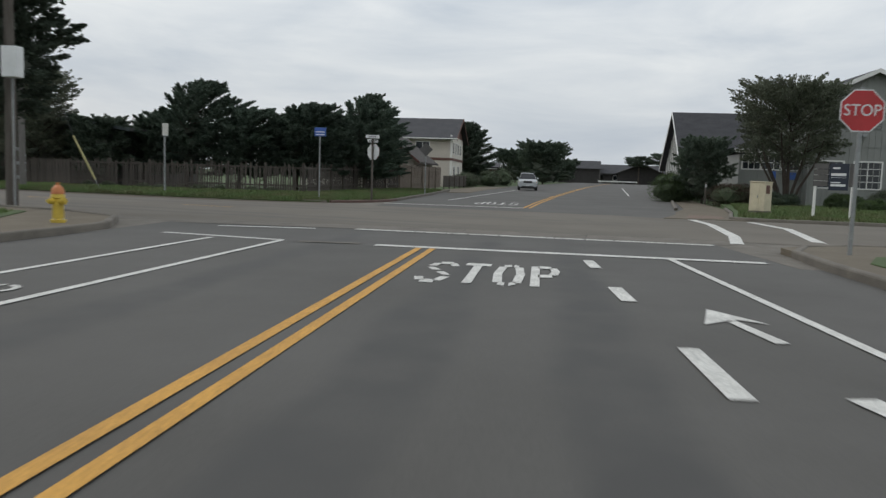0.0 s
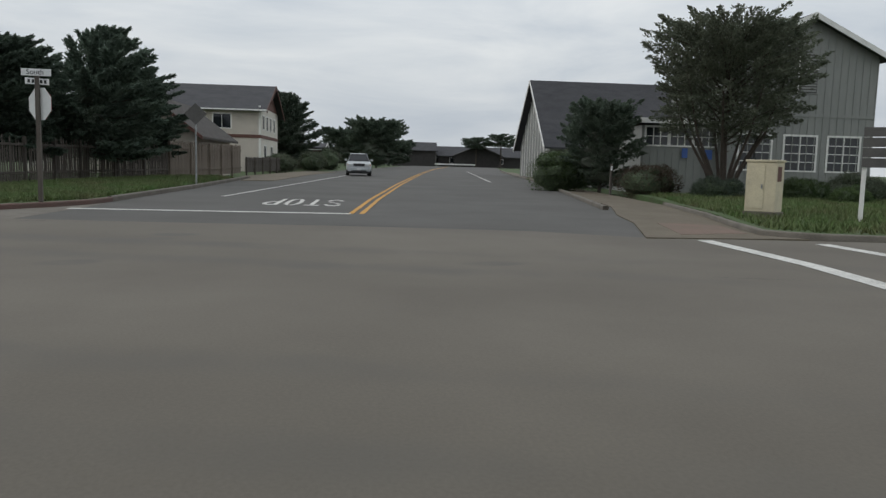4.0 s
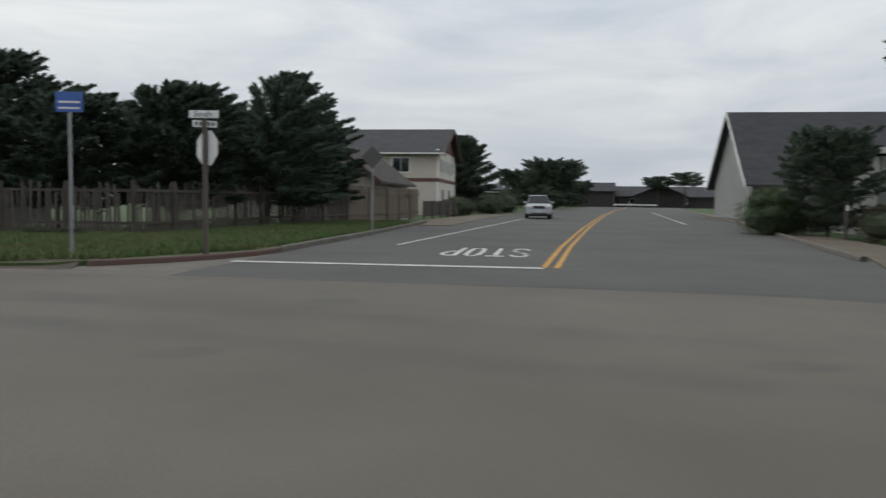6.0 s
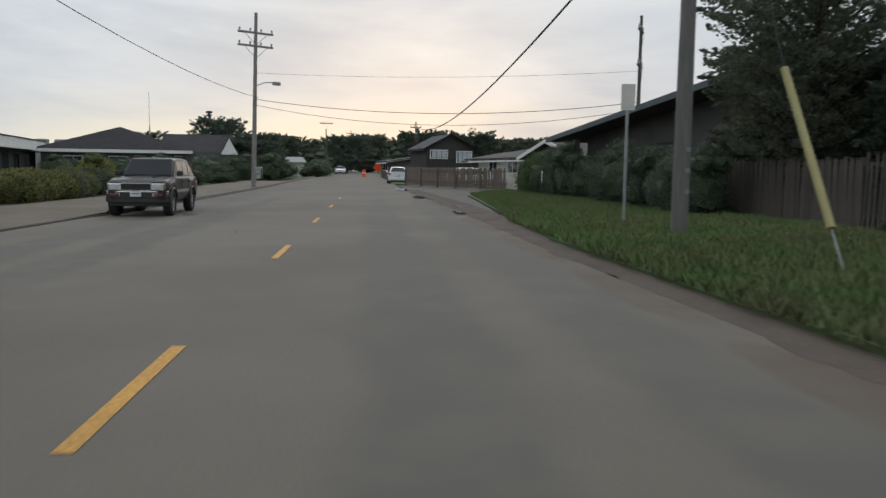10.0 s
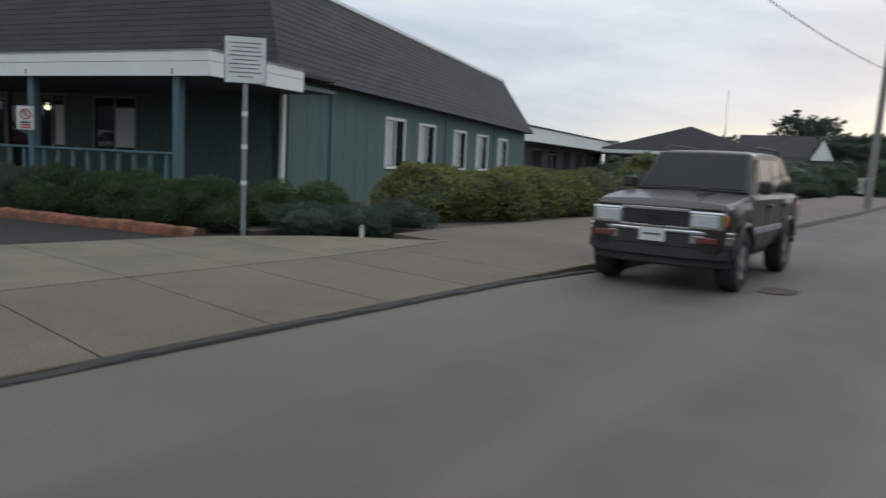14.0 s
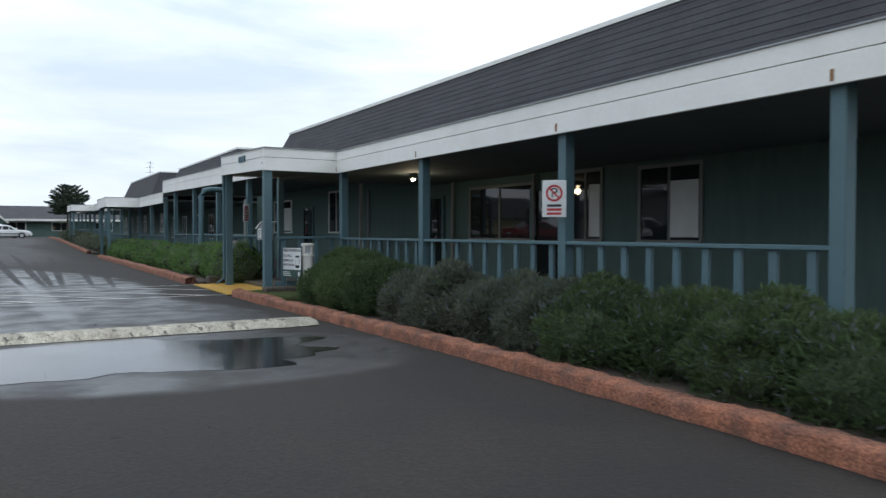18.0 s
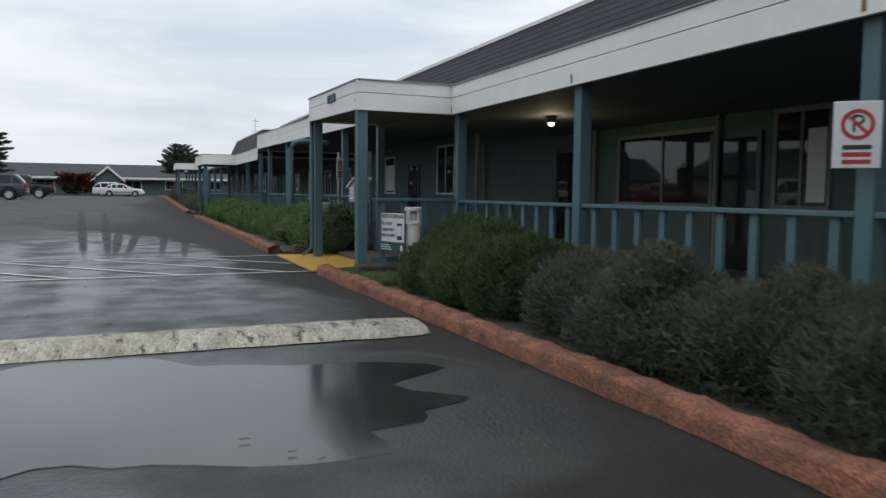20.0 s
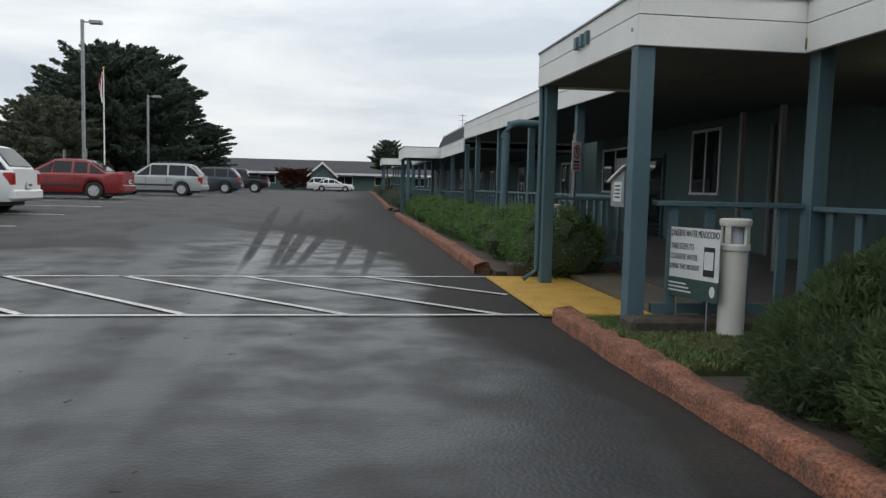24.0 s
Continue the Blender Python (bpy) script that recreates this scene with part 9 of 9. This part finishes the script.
def car(m, kind, paint_mat, label, trim="plain", name="car"):
    k = KINDS[kind]
    ob = thing(name, m, label, "car", "parked vehicles")
    L, w = k["L"] / 2, k["W"] / 2
    part("body", car_body(k), paint_mat, ob, smooth=True)
    part("cabin", car_cabin(k), paint_mat, ob, smooth=True)
    part("underbody", bx(-L + 0.35, L - 0.35, -w * 0.8, w * 0.8, k["sill"] - 0.12, k["sill"] + 0.3), PLASTIC, ob)
    a, b, c, d, zb, zr, wb, wr = cabin_points(k)
    # glass
    A0, A1, B0, B1 = (a, wb * 0.98, zb), (a, -wb * 0.98, zb), (b, wr, zr - 0.03), (b, -wr, zr - 0.03)
    part("windscreen", pane([lerp3(lerp3(A0, A1, 0.04), lerp3(B0, B1, 0.04), 0.05), lerp3(lerp3(A0, A1, 0.96), lerp3(B0, B1, 0.96), 0.05), lerp3(lerp3(A0, A1, 0.94), lerp3(B0, B1, 0.94), 0.93), lerp3(lerp3(A0, A1, 0.06), lerp3(B0, B1, 0.06), 0.93)], Vector((1, 0, 0.5)), 0.008, 0.045), CAR_GLASS, ob, "tinted windscreen")
    part("windscreen_seal", pane([lerp3(lerp3(A0, A1, 0.012), lerp3(B0, B1, 0.012), 0.015), lerp3(lerp3(A0, A1, 0.988), lerp3(B0, B1, 0.988), 0.015), lerp3(lerp3(A0, A1, 0.975), lerp3(B0, B1, 0.975), 0.975), lerp3(lerp3(A0, A1, 0.025), lerp3(B0, B1, 0.025), 0.975)], Vector((1, 0, 0.5)), 0.010, 0.034), PLASTIC, ob, "black windscreen seal")
    D0, D1, C0, C1 = (d, wb * 0.96, zb + 0.02), (d, -wb * 0.96, zb + 0.02), (c, wr, zr - 0.03), (c, -wr, zr - 0.03)
    part("rear_window", pane([lerp3(lerp3(D0, D1, 0.06), lerp3(C0, C1, 0.06), 0.12), lerp3(lerp3(D0, D1, 0.94), lerp3(C0, C1, 0.94), 0.12), lerp3(lerp3(D0, D1, 0.92), lerp3(C0, C1, 0.92), 0.92), lerp3(lerp3(D0, D1, 0.08), lerp3(C0, C1, 0.08), 0.92)], Vector((-1, 0, 0.4)), 0.008, 0.045), CAR_GLASS, ob, "dark rear window")
    stops = [a] + list(k["pill"]) + [d]
    for s in (-1, 1):
        for i in range(len(stops) - 1):
            x0, x1 = stops[i], stops[i + 1]

            def side(x, f):
                """A point on the side glass: f from belt to roof."""
                if x > b:
                    zt = zb + (zr - 0.03 - zb) * (a - x) / (a - b)
                elif x < c:
                    zt = zb + (zr - 0.03 - zb) * (x - d) / (c - d)
                else:
                    zt = zr - 0.02
                g = (zt - zb) / (zr - zb)
                return (x, s * (wb + (wr - wb) * g * f), zb + (zt - zb) * f)
            xa, xb = x0 - 0.04, x1 + 0.04
            if i == 0:
                xa = x0 - (a - b) * 0.25
                xb = x1 + 0.03
            q = [side(xa, 0.06), side(xb, 0.06), side(min(xb, max(xb, c + 0.04)) if xb > c else xb + (c - xb) * 0.55, 0.90), side(xa if xa < b else b - 0.02, 0.90)]
            if i == 0:
                q = [side(a - 0.22, 0.10), side(xb, 0.06), side(xb, 0.90), side(b + 0.02, 0.86)]
            part("side_window", pane(q, Vector((0, s, 0.3))), CAR_GLASS, ob)
        # trim of the flanks
        for x0 in (0.32, -0.66):
            part("door_seam", bx(x0 - 0.006, x0 + 0.006, s * (w + 0.001) - 0.004, s * (w + 0.001) + 0.004, k["sill"] + 0.1, zb - 0.06), PLASTIC, ob)
            part("door_handle", bx(x0 - 0.30, x0 - 0.12, s * (w * 0.985) - 0.02, s * (w * 0.985) + 0.03, zb - 0.16, zb - 0.12, 0.006), paint_mat if trim != "chrome" else PLASTIC, ob)
        part("side_moulding", bx(k["ax"][1] + k["r"] * 1.2, k["ax"][0] - k["r"] * 1.2, s * (w - 0.005) - 0.012, s * (w - 0.005) + 0.012, k["sill"] + 0.22, k["sill"] + 0.30, 0.004), SIGN_BACK if trim == "chrome" else PLASTIC, ob)
        mir = part("mirror", bx(a - 0.22, a - 0.08, s * (wb + 0.14) - 0.09, s * (wb + 0.14) + 0.09, zb + 0.03, zb + 0.19, 0.03), PLASTIC if trim == "chrome" else paint_mat, ob)
        # lamps
        zh = k["nose"] - 0.15
        part("headlight", bx(L - 0.16, L + 0.014, s * w * 0.66 - w * 0.18, s * w * 0.66 + w * 0.18, zh - 0.10, zh + 0.07, 0.02), LAMP_CLEAR, ob, "clear headlight")
        part("indicator", bx(L - 0.26, L - 0.06, s * w * 0.86 - 0.03, s * w * 0.86 + 0.05, zh - 0.07, zh + 0.06, 0.015), LAMP_AMBER, ob, "amber indicator")
        zt = k["tail"] - 0.14
        part("tail_light", bx(-L - 0.012, -L + 0.22, s * w * 0.84 - 0.09, s * w * 0.84 + 0.125, zt - 0.12 - (0.12 if kind in ("suv", "wagon", "suv_old", "pickup") else 0), zt + 0.07, 0.015), LAMP_RED, ob, "red tail light")
        for ax in k["ax"]:
            wheel(ob, ax, s * (w - 0.12), k["r"], s, trim)
            if trim == "chrome":
                arch = [(ax + k["r"] * 1.17 * math.cos(q), s * (w + 0.004), k["r"] + k["r"] * 1.14 * math.sin(q)) for q in np.linspace(0.12, math.pi - 0.12, 13)]
                part("wheel_arch_flare", tube(B(), arch, 0.035, 6), paint_mat, ob, smooth=True)
    # bumpers, grille, plates
    if trim == "chrome":
        fb = part("front_bumper", bowed(w * 0.98, 0.0, L + 0.06, 0.22, k["sill"] + 0.07, k["sill"] + 0.25), PLASTIC, ob)
        part("chrome_strip", bowed(w * 0.99, 0.0, L + 0.075, 0.24, k["sill"] + 0.24, k["sill"] + 0.285), CHROME, fb, "bright chrome strip")
        for s in (-1, 1):
            part("chrome_end", bowed(w * 0.985, s * w * 0.50, L + 0.068, 0.23, k["sill"] + 0.12, k["sill"] + 0.24), CHROME, fb)
            part("bumper_lamp", bx(L - 0.04, L + 0.058, s * w * 0.70 - w * 0.13, s * w * 0.70 + w * 0.13, k["sill"] + 0.145, k["sill"] + 0.215, 0.01), LAMP_DULL, fb, "dark red bumper lamp")
            part("lamp_bezel", bx(L - 0.14, L + 0.004, s * w * 0.67 - w * 0.23, s * w * 0.67 + w * 0.23, k["nose"] - 0.275, k["nose"] - 0.055, 0.02), CHROME, ob)
        part("grille_frame", bx(L - 0.02, L + 0.03, -w * 0.47, w * 0.47, k["nose"] - 0.275, k["nose"] - 0.25, 0.004), CHROME, ob)
        part("grille_badge", bx(L + 0.02, L + 0.034, -0.09, 0.09, k["nose"] - 0.19, k["nose"] - 0.13, 0.02), PLASTIC, ob)
        part("bonnet_lip", bowed(w * 0.86, 0.0, L - 0.005, 0.06, k["nose"] - 0.05, k["nose"] - 0.015), paint_mat, ob)
        part("valance", bowed(w * 0.93, 0.0, L - 0.02, 0.26, k["sill"] - 0.16, k["sill"] + 0.08), PLASTIC, ob, "deep black valance")
        part("hood_scoop_line", bx(0.98, L - 0.28, w * 0.44, w * 0.46, k["bonnet"] - 0.02, k["bonnet"] + 0.022), paint_mat, ob)
    else:
        part("front_bumper", bowed(w * 0.96, 0.0, L + 0.07, 0.20, k["sill"] + 0.12, k["sill"] + 0.32), paint_mat, ob)
    part("lower_bumper", bowed(w * 0.95, 0.0, L + 0.05, 0.20, k["sill"] - 0.06, k["sill"] + 0.12), PLASTIC, ob)
    part("rear_bumper", bx(-L - 0.07, -L + 0.12, -w * 0.96, w * 0.96, k["sill"] + 0.05, k["sill"] + 0.30, 0.04), CHROME if trim == "chrome" else paint_mat, ob)
    gr = part("grille", bx(L - 0.08, L + 0.012, -w * 0.44, w * 0.44, k["nose"] - 0.25, k["nose"] - 0.07, 0.01), PLASTIC, ob, "dark grille")
    for i in range(4):
        part("grille_bar", bx(L + 0.012, L + 0.022, -w * 0.43, w * 0.43, k["nose"] - 0.235 + i * 0.045, k["nose"] - 0.22 + i * 0.045), PLASTIC, gr)
    part("grille_frame", bx(L + 0.0, L + 0.03, -w * 0.46, w * 0.46, k["nose"] - 0.07, k["nose"] - 0.035, 0.004), CHROME, ob)
    fp = part("number_plate", bx(L + 0.07, L + 0.085, -0.155, 0.155, k["sill"] + 0.13, k["sill"] + 0.29), PLATE, ob)
    part("lettering_bar", bx(L + 0.085, L + 0.087, -0.11, 0.11, k["sill"] + 0.20, k["sill"] + 0.225), GREY_HOUSE, fp)
    rp = part("number_plate", bx(-L - 0.085, -L - 0.05, -0.155, 0.155, k["sill"] + 0.34, k["sill"] + 0.50), PLATE, ob)
    part("lettering_bar", bx(-L - 0.087, -L - 0.085, -0.12, 0.12, k["sill"] + 0.39, k["sill"] + 0.45), GREY_HOUSE, rp)
    for y in (-0.38, 0.12):
        part("wiper", tube(B(), [(a + 0.02, y, zb + 0.05), (a - 0.06, y + 0.38, zb + 0.10)], 0.012, 4), PLASTIC, ob)
    if kind in ("suv_old", "suv", "wagon"):
        for s in (-1, 1):
            part("roof_rail", tube(B(), [(b - 0.2, s * (wr - 0.05), zr + 0.02), (b - 0.3, s * (wr - 0.05), zr + 0.09), (c + 0.3, s * (wr - 0.05), zr + 0.09), (c + 0.2, s * (wr - 0.05), zr + 0.02)], 0.016, 6), PLASTIC, ob)
    if kind == "pickup":
        part("bed_rail", bx(-L + 0.05, d, -w * 0.95, w * 0.95, 1.19, 1.24, 0.01), PLASTIC, ob)
    return ob


def park(x, y, heading, kind, paint_mat, label, trim="plain", z=None):
    return car(pose(x, y, H(x, y) if z is None else z, 0, 0, heading), kind, paint_mat, label, trim)


LAMP_DULL = mat("lamp_dull_red", (0.16, 0.035, 0.03), (0.12, 0.03, 0.026), 4, 40, 0.4, bump=0)
P_BROWN = mat("paint_dark_taupe", (0.030, 0.024, 0.021), (0.027, 0.022, 0.019), 1.2, 60, 0.30, bump=0.0, mixfine=0.05, coat=0.12, spec=0.32)
P_WHITE = car_paint("paint_white", (0.66, 0.67, 0.67))
P_SILVER = car_paint("paint_silver", (0.34, 0.36, 0.36))
P_RED = car_paint("paint_red", (0.22, 0.022, 0.024))
P_NAVY = car_paint("paint_dark_blue_grey", (0.035, 0.045, 0.06))
P_BLACK = car_paint("paint_black", (0.016, 0.017, 0.018))
car(pose(-40.08, 26.44, 0, 0, 0, -10.8) @ Matrix.Scale(0.9, 4), "suv_old", P_BROWN, "dark taupe older four-wheel-drive wagon parked at the kerb", "chrome")
park(-3.2, 76.5, -88, "suv", car_paint("paint_pale_silver", (0.42, 0.44, 0.45)), "pale silver sport utility car facing the junction")
park(-82.5, 44.2, 168, "sedan", P_WHITE, "white sedan parked beside the street")
park(-152, 51.0, -12, "sedan", P_WHITE, "far white car on the street")
park(-78.5, 49.5, 80, "sedan", P_WHITE, "white car behind the low fence")
park(-71.0, 47.5, 80, "sedan", P_WHITE, "white car behind the low fence")
park(-25.25, -16.6, 2, "sedan", P_RED, "red sedan in a parking bay")
park(-25.95, -26.7, 2, "wagon", P_SILVER, "silver wagon in a parking bay")
park(-25.7, -39.8, 2, "suv", P_NAVY, "dark blue-grey sport utility car in a parking bay")
park(-26.1, -48.9, 2, "pickup", P_BLACK, "black pickup truck in a parking bay")
park(-25.15, -7.9, 2, "suv", P_WHITE, "white sport utility car in a parking bay")
park(-33.0, -75.5, 178, "sedan", P_WHITE, "white sedan at the car park's end")
park(-32.2, -78.3, 178, "wagon", P_WHITE, "white wagon behind the white sedan")
# ---- car park furniture ----
for i, (x, y, h) in enumerate(((-22.3, -27.2, 8.6), (-20.0, -47.3, 7.2), (-19.9, -76, 6.6))):
    ob = thing("lot_lamp", pose(x, y, H(x, y)), "square grey car park lamp post with a flat head", "lamp post", "car park lamps")
    part("pole", bx(-0.07, 0.07, -0.07, 0.07, 0.5, h, 0.01), GALV, ob)
    part("footing", lathe(B(), [(0.24, -0.2), (0.24, 0.5)], 14), KERB, ob)
    part("arm", bx(-0.55, 0.0, -0.03, 0.03, h - 0.14, h - 0.08), GALV, ob)
    part("head", bx(-0.95, -0.35, -0.16, 0.16, h - 0.20, h - 0.02, 0.02), GALV, ob)
fl = thing("flagpole", pose(-17.7, -44.5, H(-17.7, -44.5)), "white flagpole with a furled striped flag", "flagpole")
part("pole", tube(B(), [(0, 0, -0.2), (0, 0, 8.6)], 0.06, 8, 0.04), TRIM, fl)
part("ball", lathe(B(), [(0.02, 8.6), (0.08, 8.66), (0.08, 8.72), (0.02, 8.78)], 10), HYDRANT, fl)
for k in range(5):
    part("flag_fold", tube(B(), [(0.10 + 0.02 * k, 0.03 * (k % 2), 8.4 - 0.1 * k), (0.16 + 0.03 * k, 0.04, 7.4), (0.12 + 0.03 * k, 0.0, 6.2 + 0.2 * k)], 0.035, 5, 0.05), SIGN_RED if k % 2 else SIGN_WHITE, fl)
for x, y in ((-19.4, -36.0), (-17.2, -38.5)):
    sp = thing("street_sign", pose(x, y, H(x, y), 0, 0, 90), "narrow parking sign post at the car park edge", "sign", "street signs")
    part("post", bx(-0.03, 0.03, -0.03, 0.03, -0.2, 2.6), GALV, sp)
    part("sign_panel", bx(-0.2, 0.2, -0.05, -0.04, 1.9, 2.6), SIGN_BACK, sp)
ms = thing("roof_antenna", pose(-46, -62, 5.5), "thin antenna mast on the far roof", "antenna")
part("mast", tube(B(), [(0, 0, 0.4), (0, 0, 3.2)], 0.03, 5), GALV, ms)
for z in (2.0, 2.5, 3.0):
    part("element", tube(B(), [(-0.4, 0, z), (0.4, 0, z)], 0.02, 4), GALV, ms)
# wheel-kerb and litter details on the asphalt
debris = B()
rng_d = random.Random(9)
for i in range(90):
    x, y = -38 + rng_d.random() * 6, 1 + rng_d.random() * 16
    a = rng_d.random() * 3.14
    q = 0.008 + 0.025 * rng_d.random() ** 2
    dx, dy = math.cos(a) * q, math.sin(a) * q
    tube(debris, [(x - dx, y - dy, 0.012), (x + dx, y + dy, 0.014)], 0.003, 3)
tagged(part("twig_litter", debris, BARK), "small twigs and leaf litter on damp asphalt", "litter", kind="stuff")

# ---- far street things ----
om = thing("work_zone_sign", pose(-116.5, 50.0, H(-116, 50)), "bright orange road work diamond on a stand", "sign", "street signs")
part("sign_panel", extrude_profile(B(), [(-0.7, 1.3), (0, 0.6), (0.7, 1.3), (0, 2.0)], "x", 0.0, 0.03), ORANGE, om)
for s in (-1, 1):
    part("stand_leg", tube(B(), [(0, 0, 0.5), (0.3 * s, 0.4 * s, 0)], 0.03, 5), GALV, om)
for i, (x, y) in enumerate(((-121, 49.0),)):
    cn = thing("traffic_barrel", pose(x, y, H(x, y)), "orange and white work zone barrel", "barrel", "work zone barrels")
    part("barrel", lathe(B(), [(0.3, 0), (0.28, 0.5), (0.24, 1.0)], 10), ORANGE, cn)
    part("band", lathe(B(), [(0.285, 0.45), (0.275, 0.6)], 10), SIGN_WHITE, cn)
bd2 = thing("notice_board", pose(-93.5, 31.5, H(-93, 31), 0, 0, 0), "white painted sign boards by the pavement", "sign", "street signs")
part("board", bx(0, 0.08, -1.8, -0.98, 0.65, 1.35), SIGN_WHITE, bd2)
part("board", bx(0, 0.08, 0.98, 1.74, 0.17, 1.35), SIGN_WHITE, bd2)
part("beam", bx(0, 0.08, -0.98, 0.98, 0.45, 0.95), SIGN_WHITE, bd2)
for y in (-1.7, -1.08, 1.08, 1.64):
    part("post", bx(0.08, 0.2, y - 0.06, y + 0.06, -0.2, 1.2), POLE_WOOD, bd2)
sm = thing("siren_mast", pose(-134, 28.6, 0.5), "tall thin mast with a round siren head", "mast")
part("mast", tube(B(), [(0, 0, 0), (0, 0, 8.7)], 0.16, 8), GALV, sm)
part("siren_head", lathe(B(), [(0.12, 8.3), (0.40, 8.5), (0.40, 8.62), (0.14, 8.66), (0.14, 8.78), (0.46, 8.82), (0.46, 9.08), (0.2, 9.14)], 12), PLASTIC, sm)
am = thing("antenna_mast", pose(-143.5, 19.8, 0.5), "thin lattice antenna mast", "mast")
part("mast", tube(B(), [(0, 0, -0.4), (0, 0, 12.4)], 0.035, 5), GALV, am)
for a in range(3):
    part("leg", tube(B(), [(0.9 * math.cos(a * 2.1), 0.9 * math.sin(a * 2.1), -0.4), (0, 0, 7.5)], 0.03, 4), GALV, am)
# small pale pipe stub by the pavement, roadside puddles, more paint
stub = thing("pipe_stub", pose(-40.05, 21.35, 0.05), "short pale plastic pipe stub beside the shrubs", "pipe")
part("pipe", lathe(B(), [(0.035, -0.05), (0.035, 0.14)], 10), BOLLARD, stub)
part("cap", lathe(B(), [(0.042, 0.14), (0.042, 0.17), (0.025, 0.18)], 10), SIGN_BACK, stub)
pool("puddle", -64.5, 40.0, 2.6, 0.5, -0.2, 0.02, WATER, "shallow puddle along the muddy road edge", 14.0, 0.5)
pool("puddle", -51.6, 37.6, 1.7, 0.3, -0.2, 0.03, WATER, "shallow puddle along the muddy road edge", 15.0, 0.5)
pool("puddle", -38.8, 35.3, 0.8, 0.16, -0.2, 0.03, WATER, "shallow puddle along the muddy road edge", 16.0, 0.5)
bike = B()
for k in range(22):
    a0, a1 = 2 * math.pi * k / 22, 2 * math.pi * (k + 1) / 22
    if k in (5, 16):
        continue
    vs = [bike.verts.new((-7.62 + r * 0.26 * math.cos(a), 6.6 + r * 0.30 * math.sin(a), 0.006)) for r, a in ((0.72, a0), (1, a0), (1, a1), (0.72, a1))]
    bike.faces.new(vs)
bmesh.ops.recalc_face_normals(bike, faces=bike.faces)
for f in bike.faces:
    if f.normal.z < 0:
        f.normal_flip()
part("bike_symbol_ring", bike, WHITE_PAINT, paint)
mark("lane_dash", (0.55, 3.2), (0.25, 4.35), 0.22, WHITE_PAINT, paint)
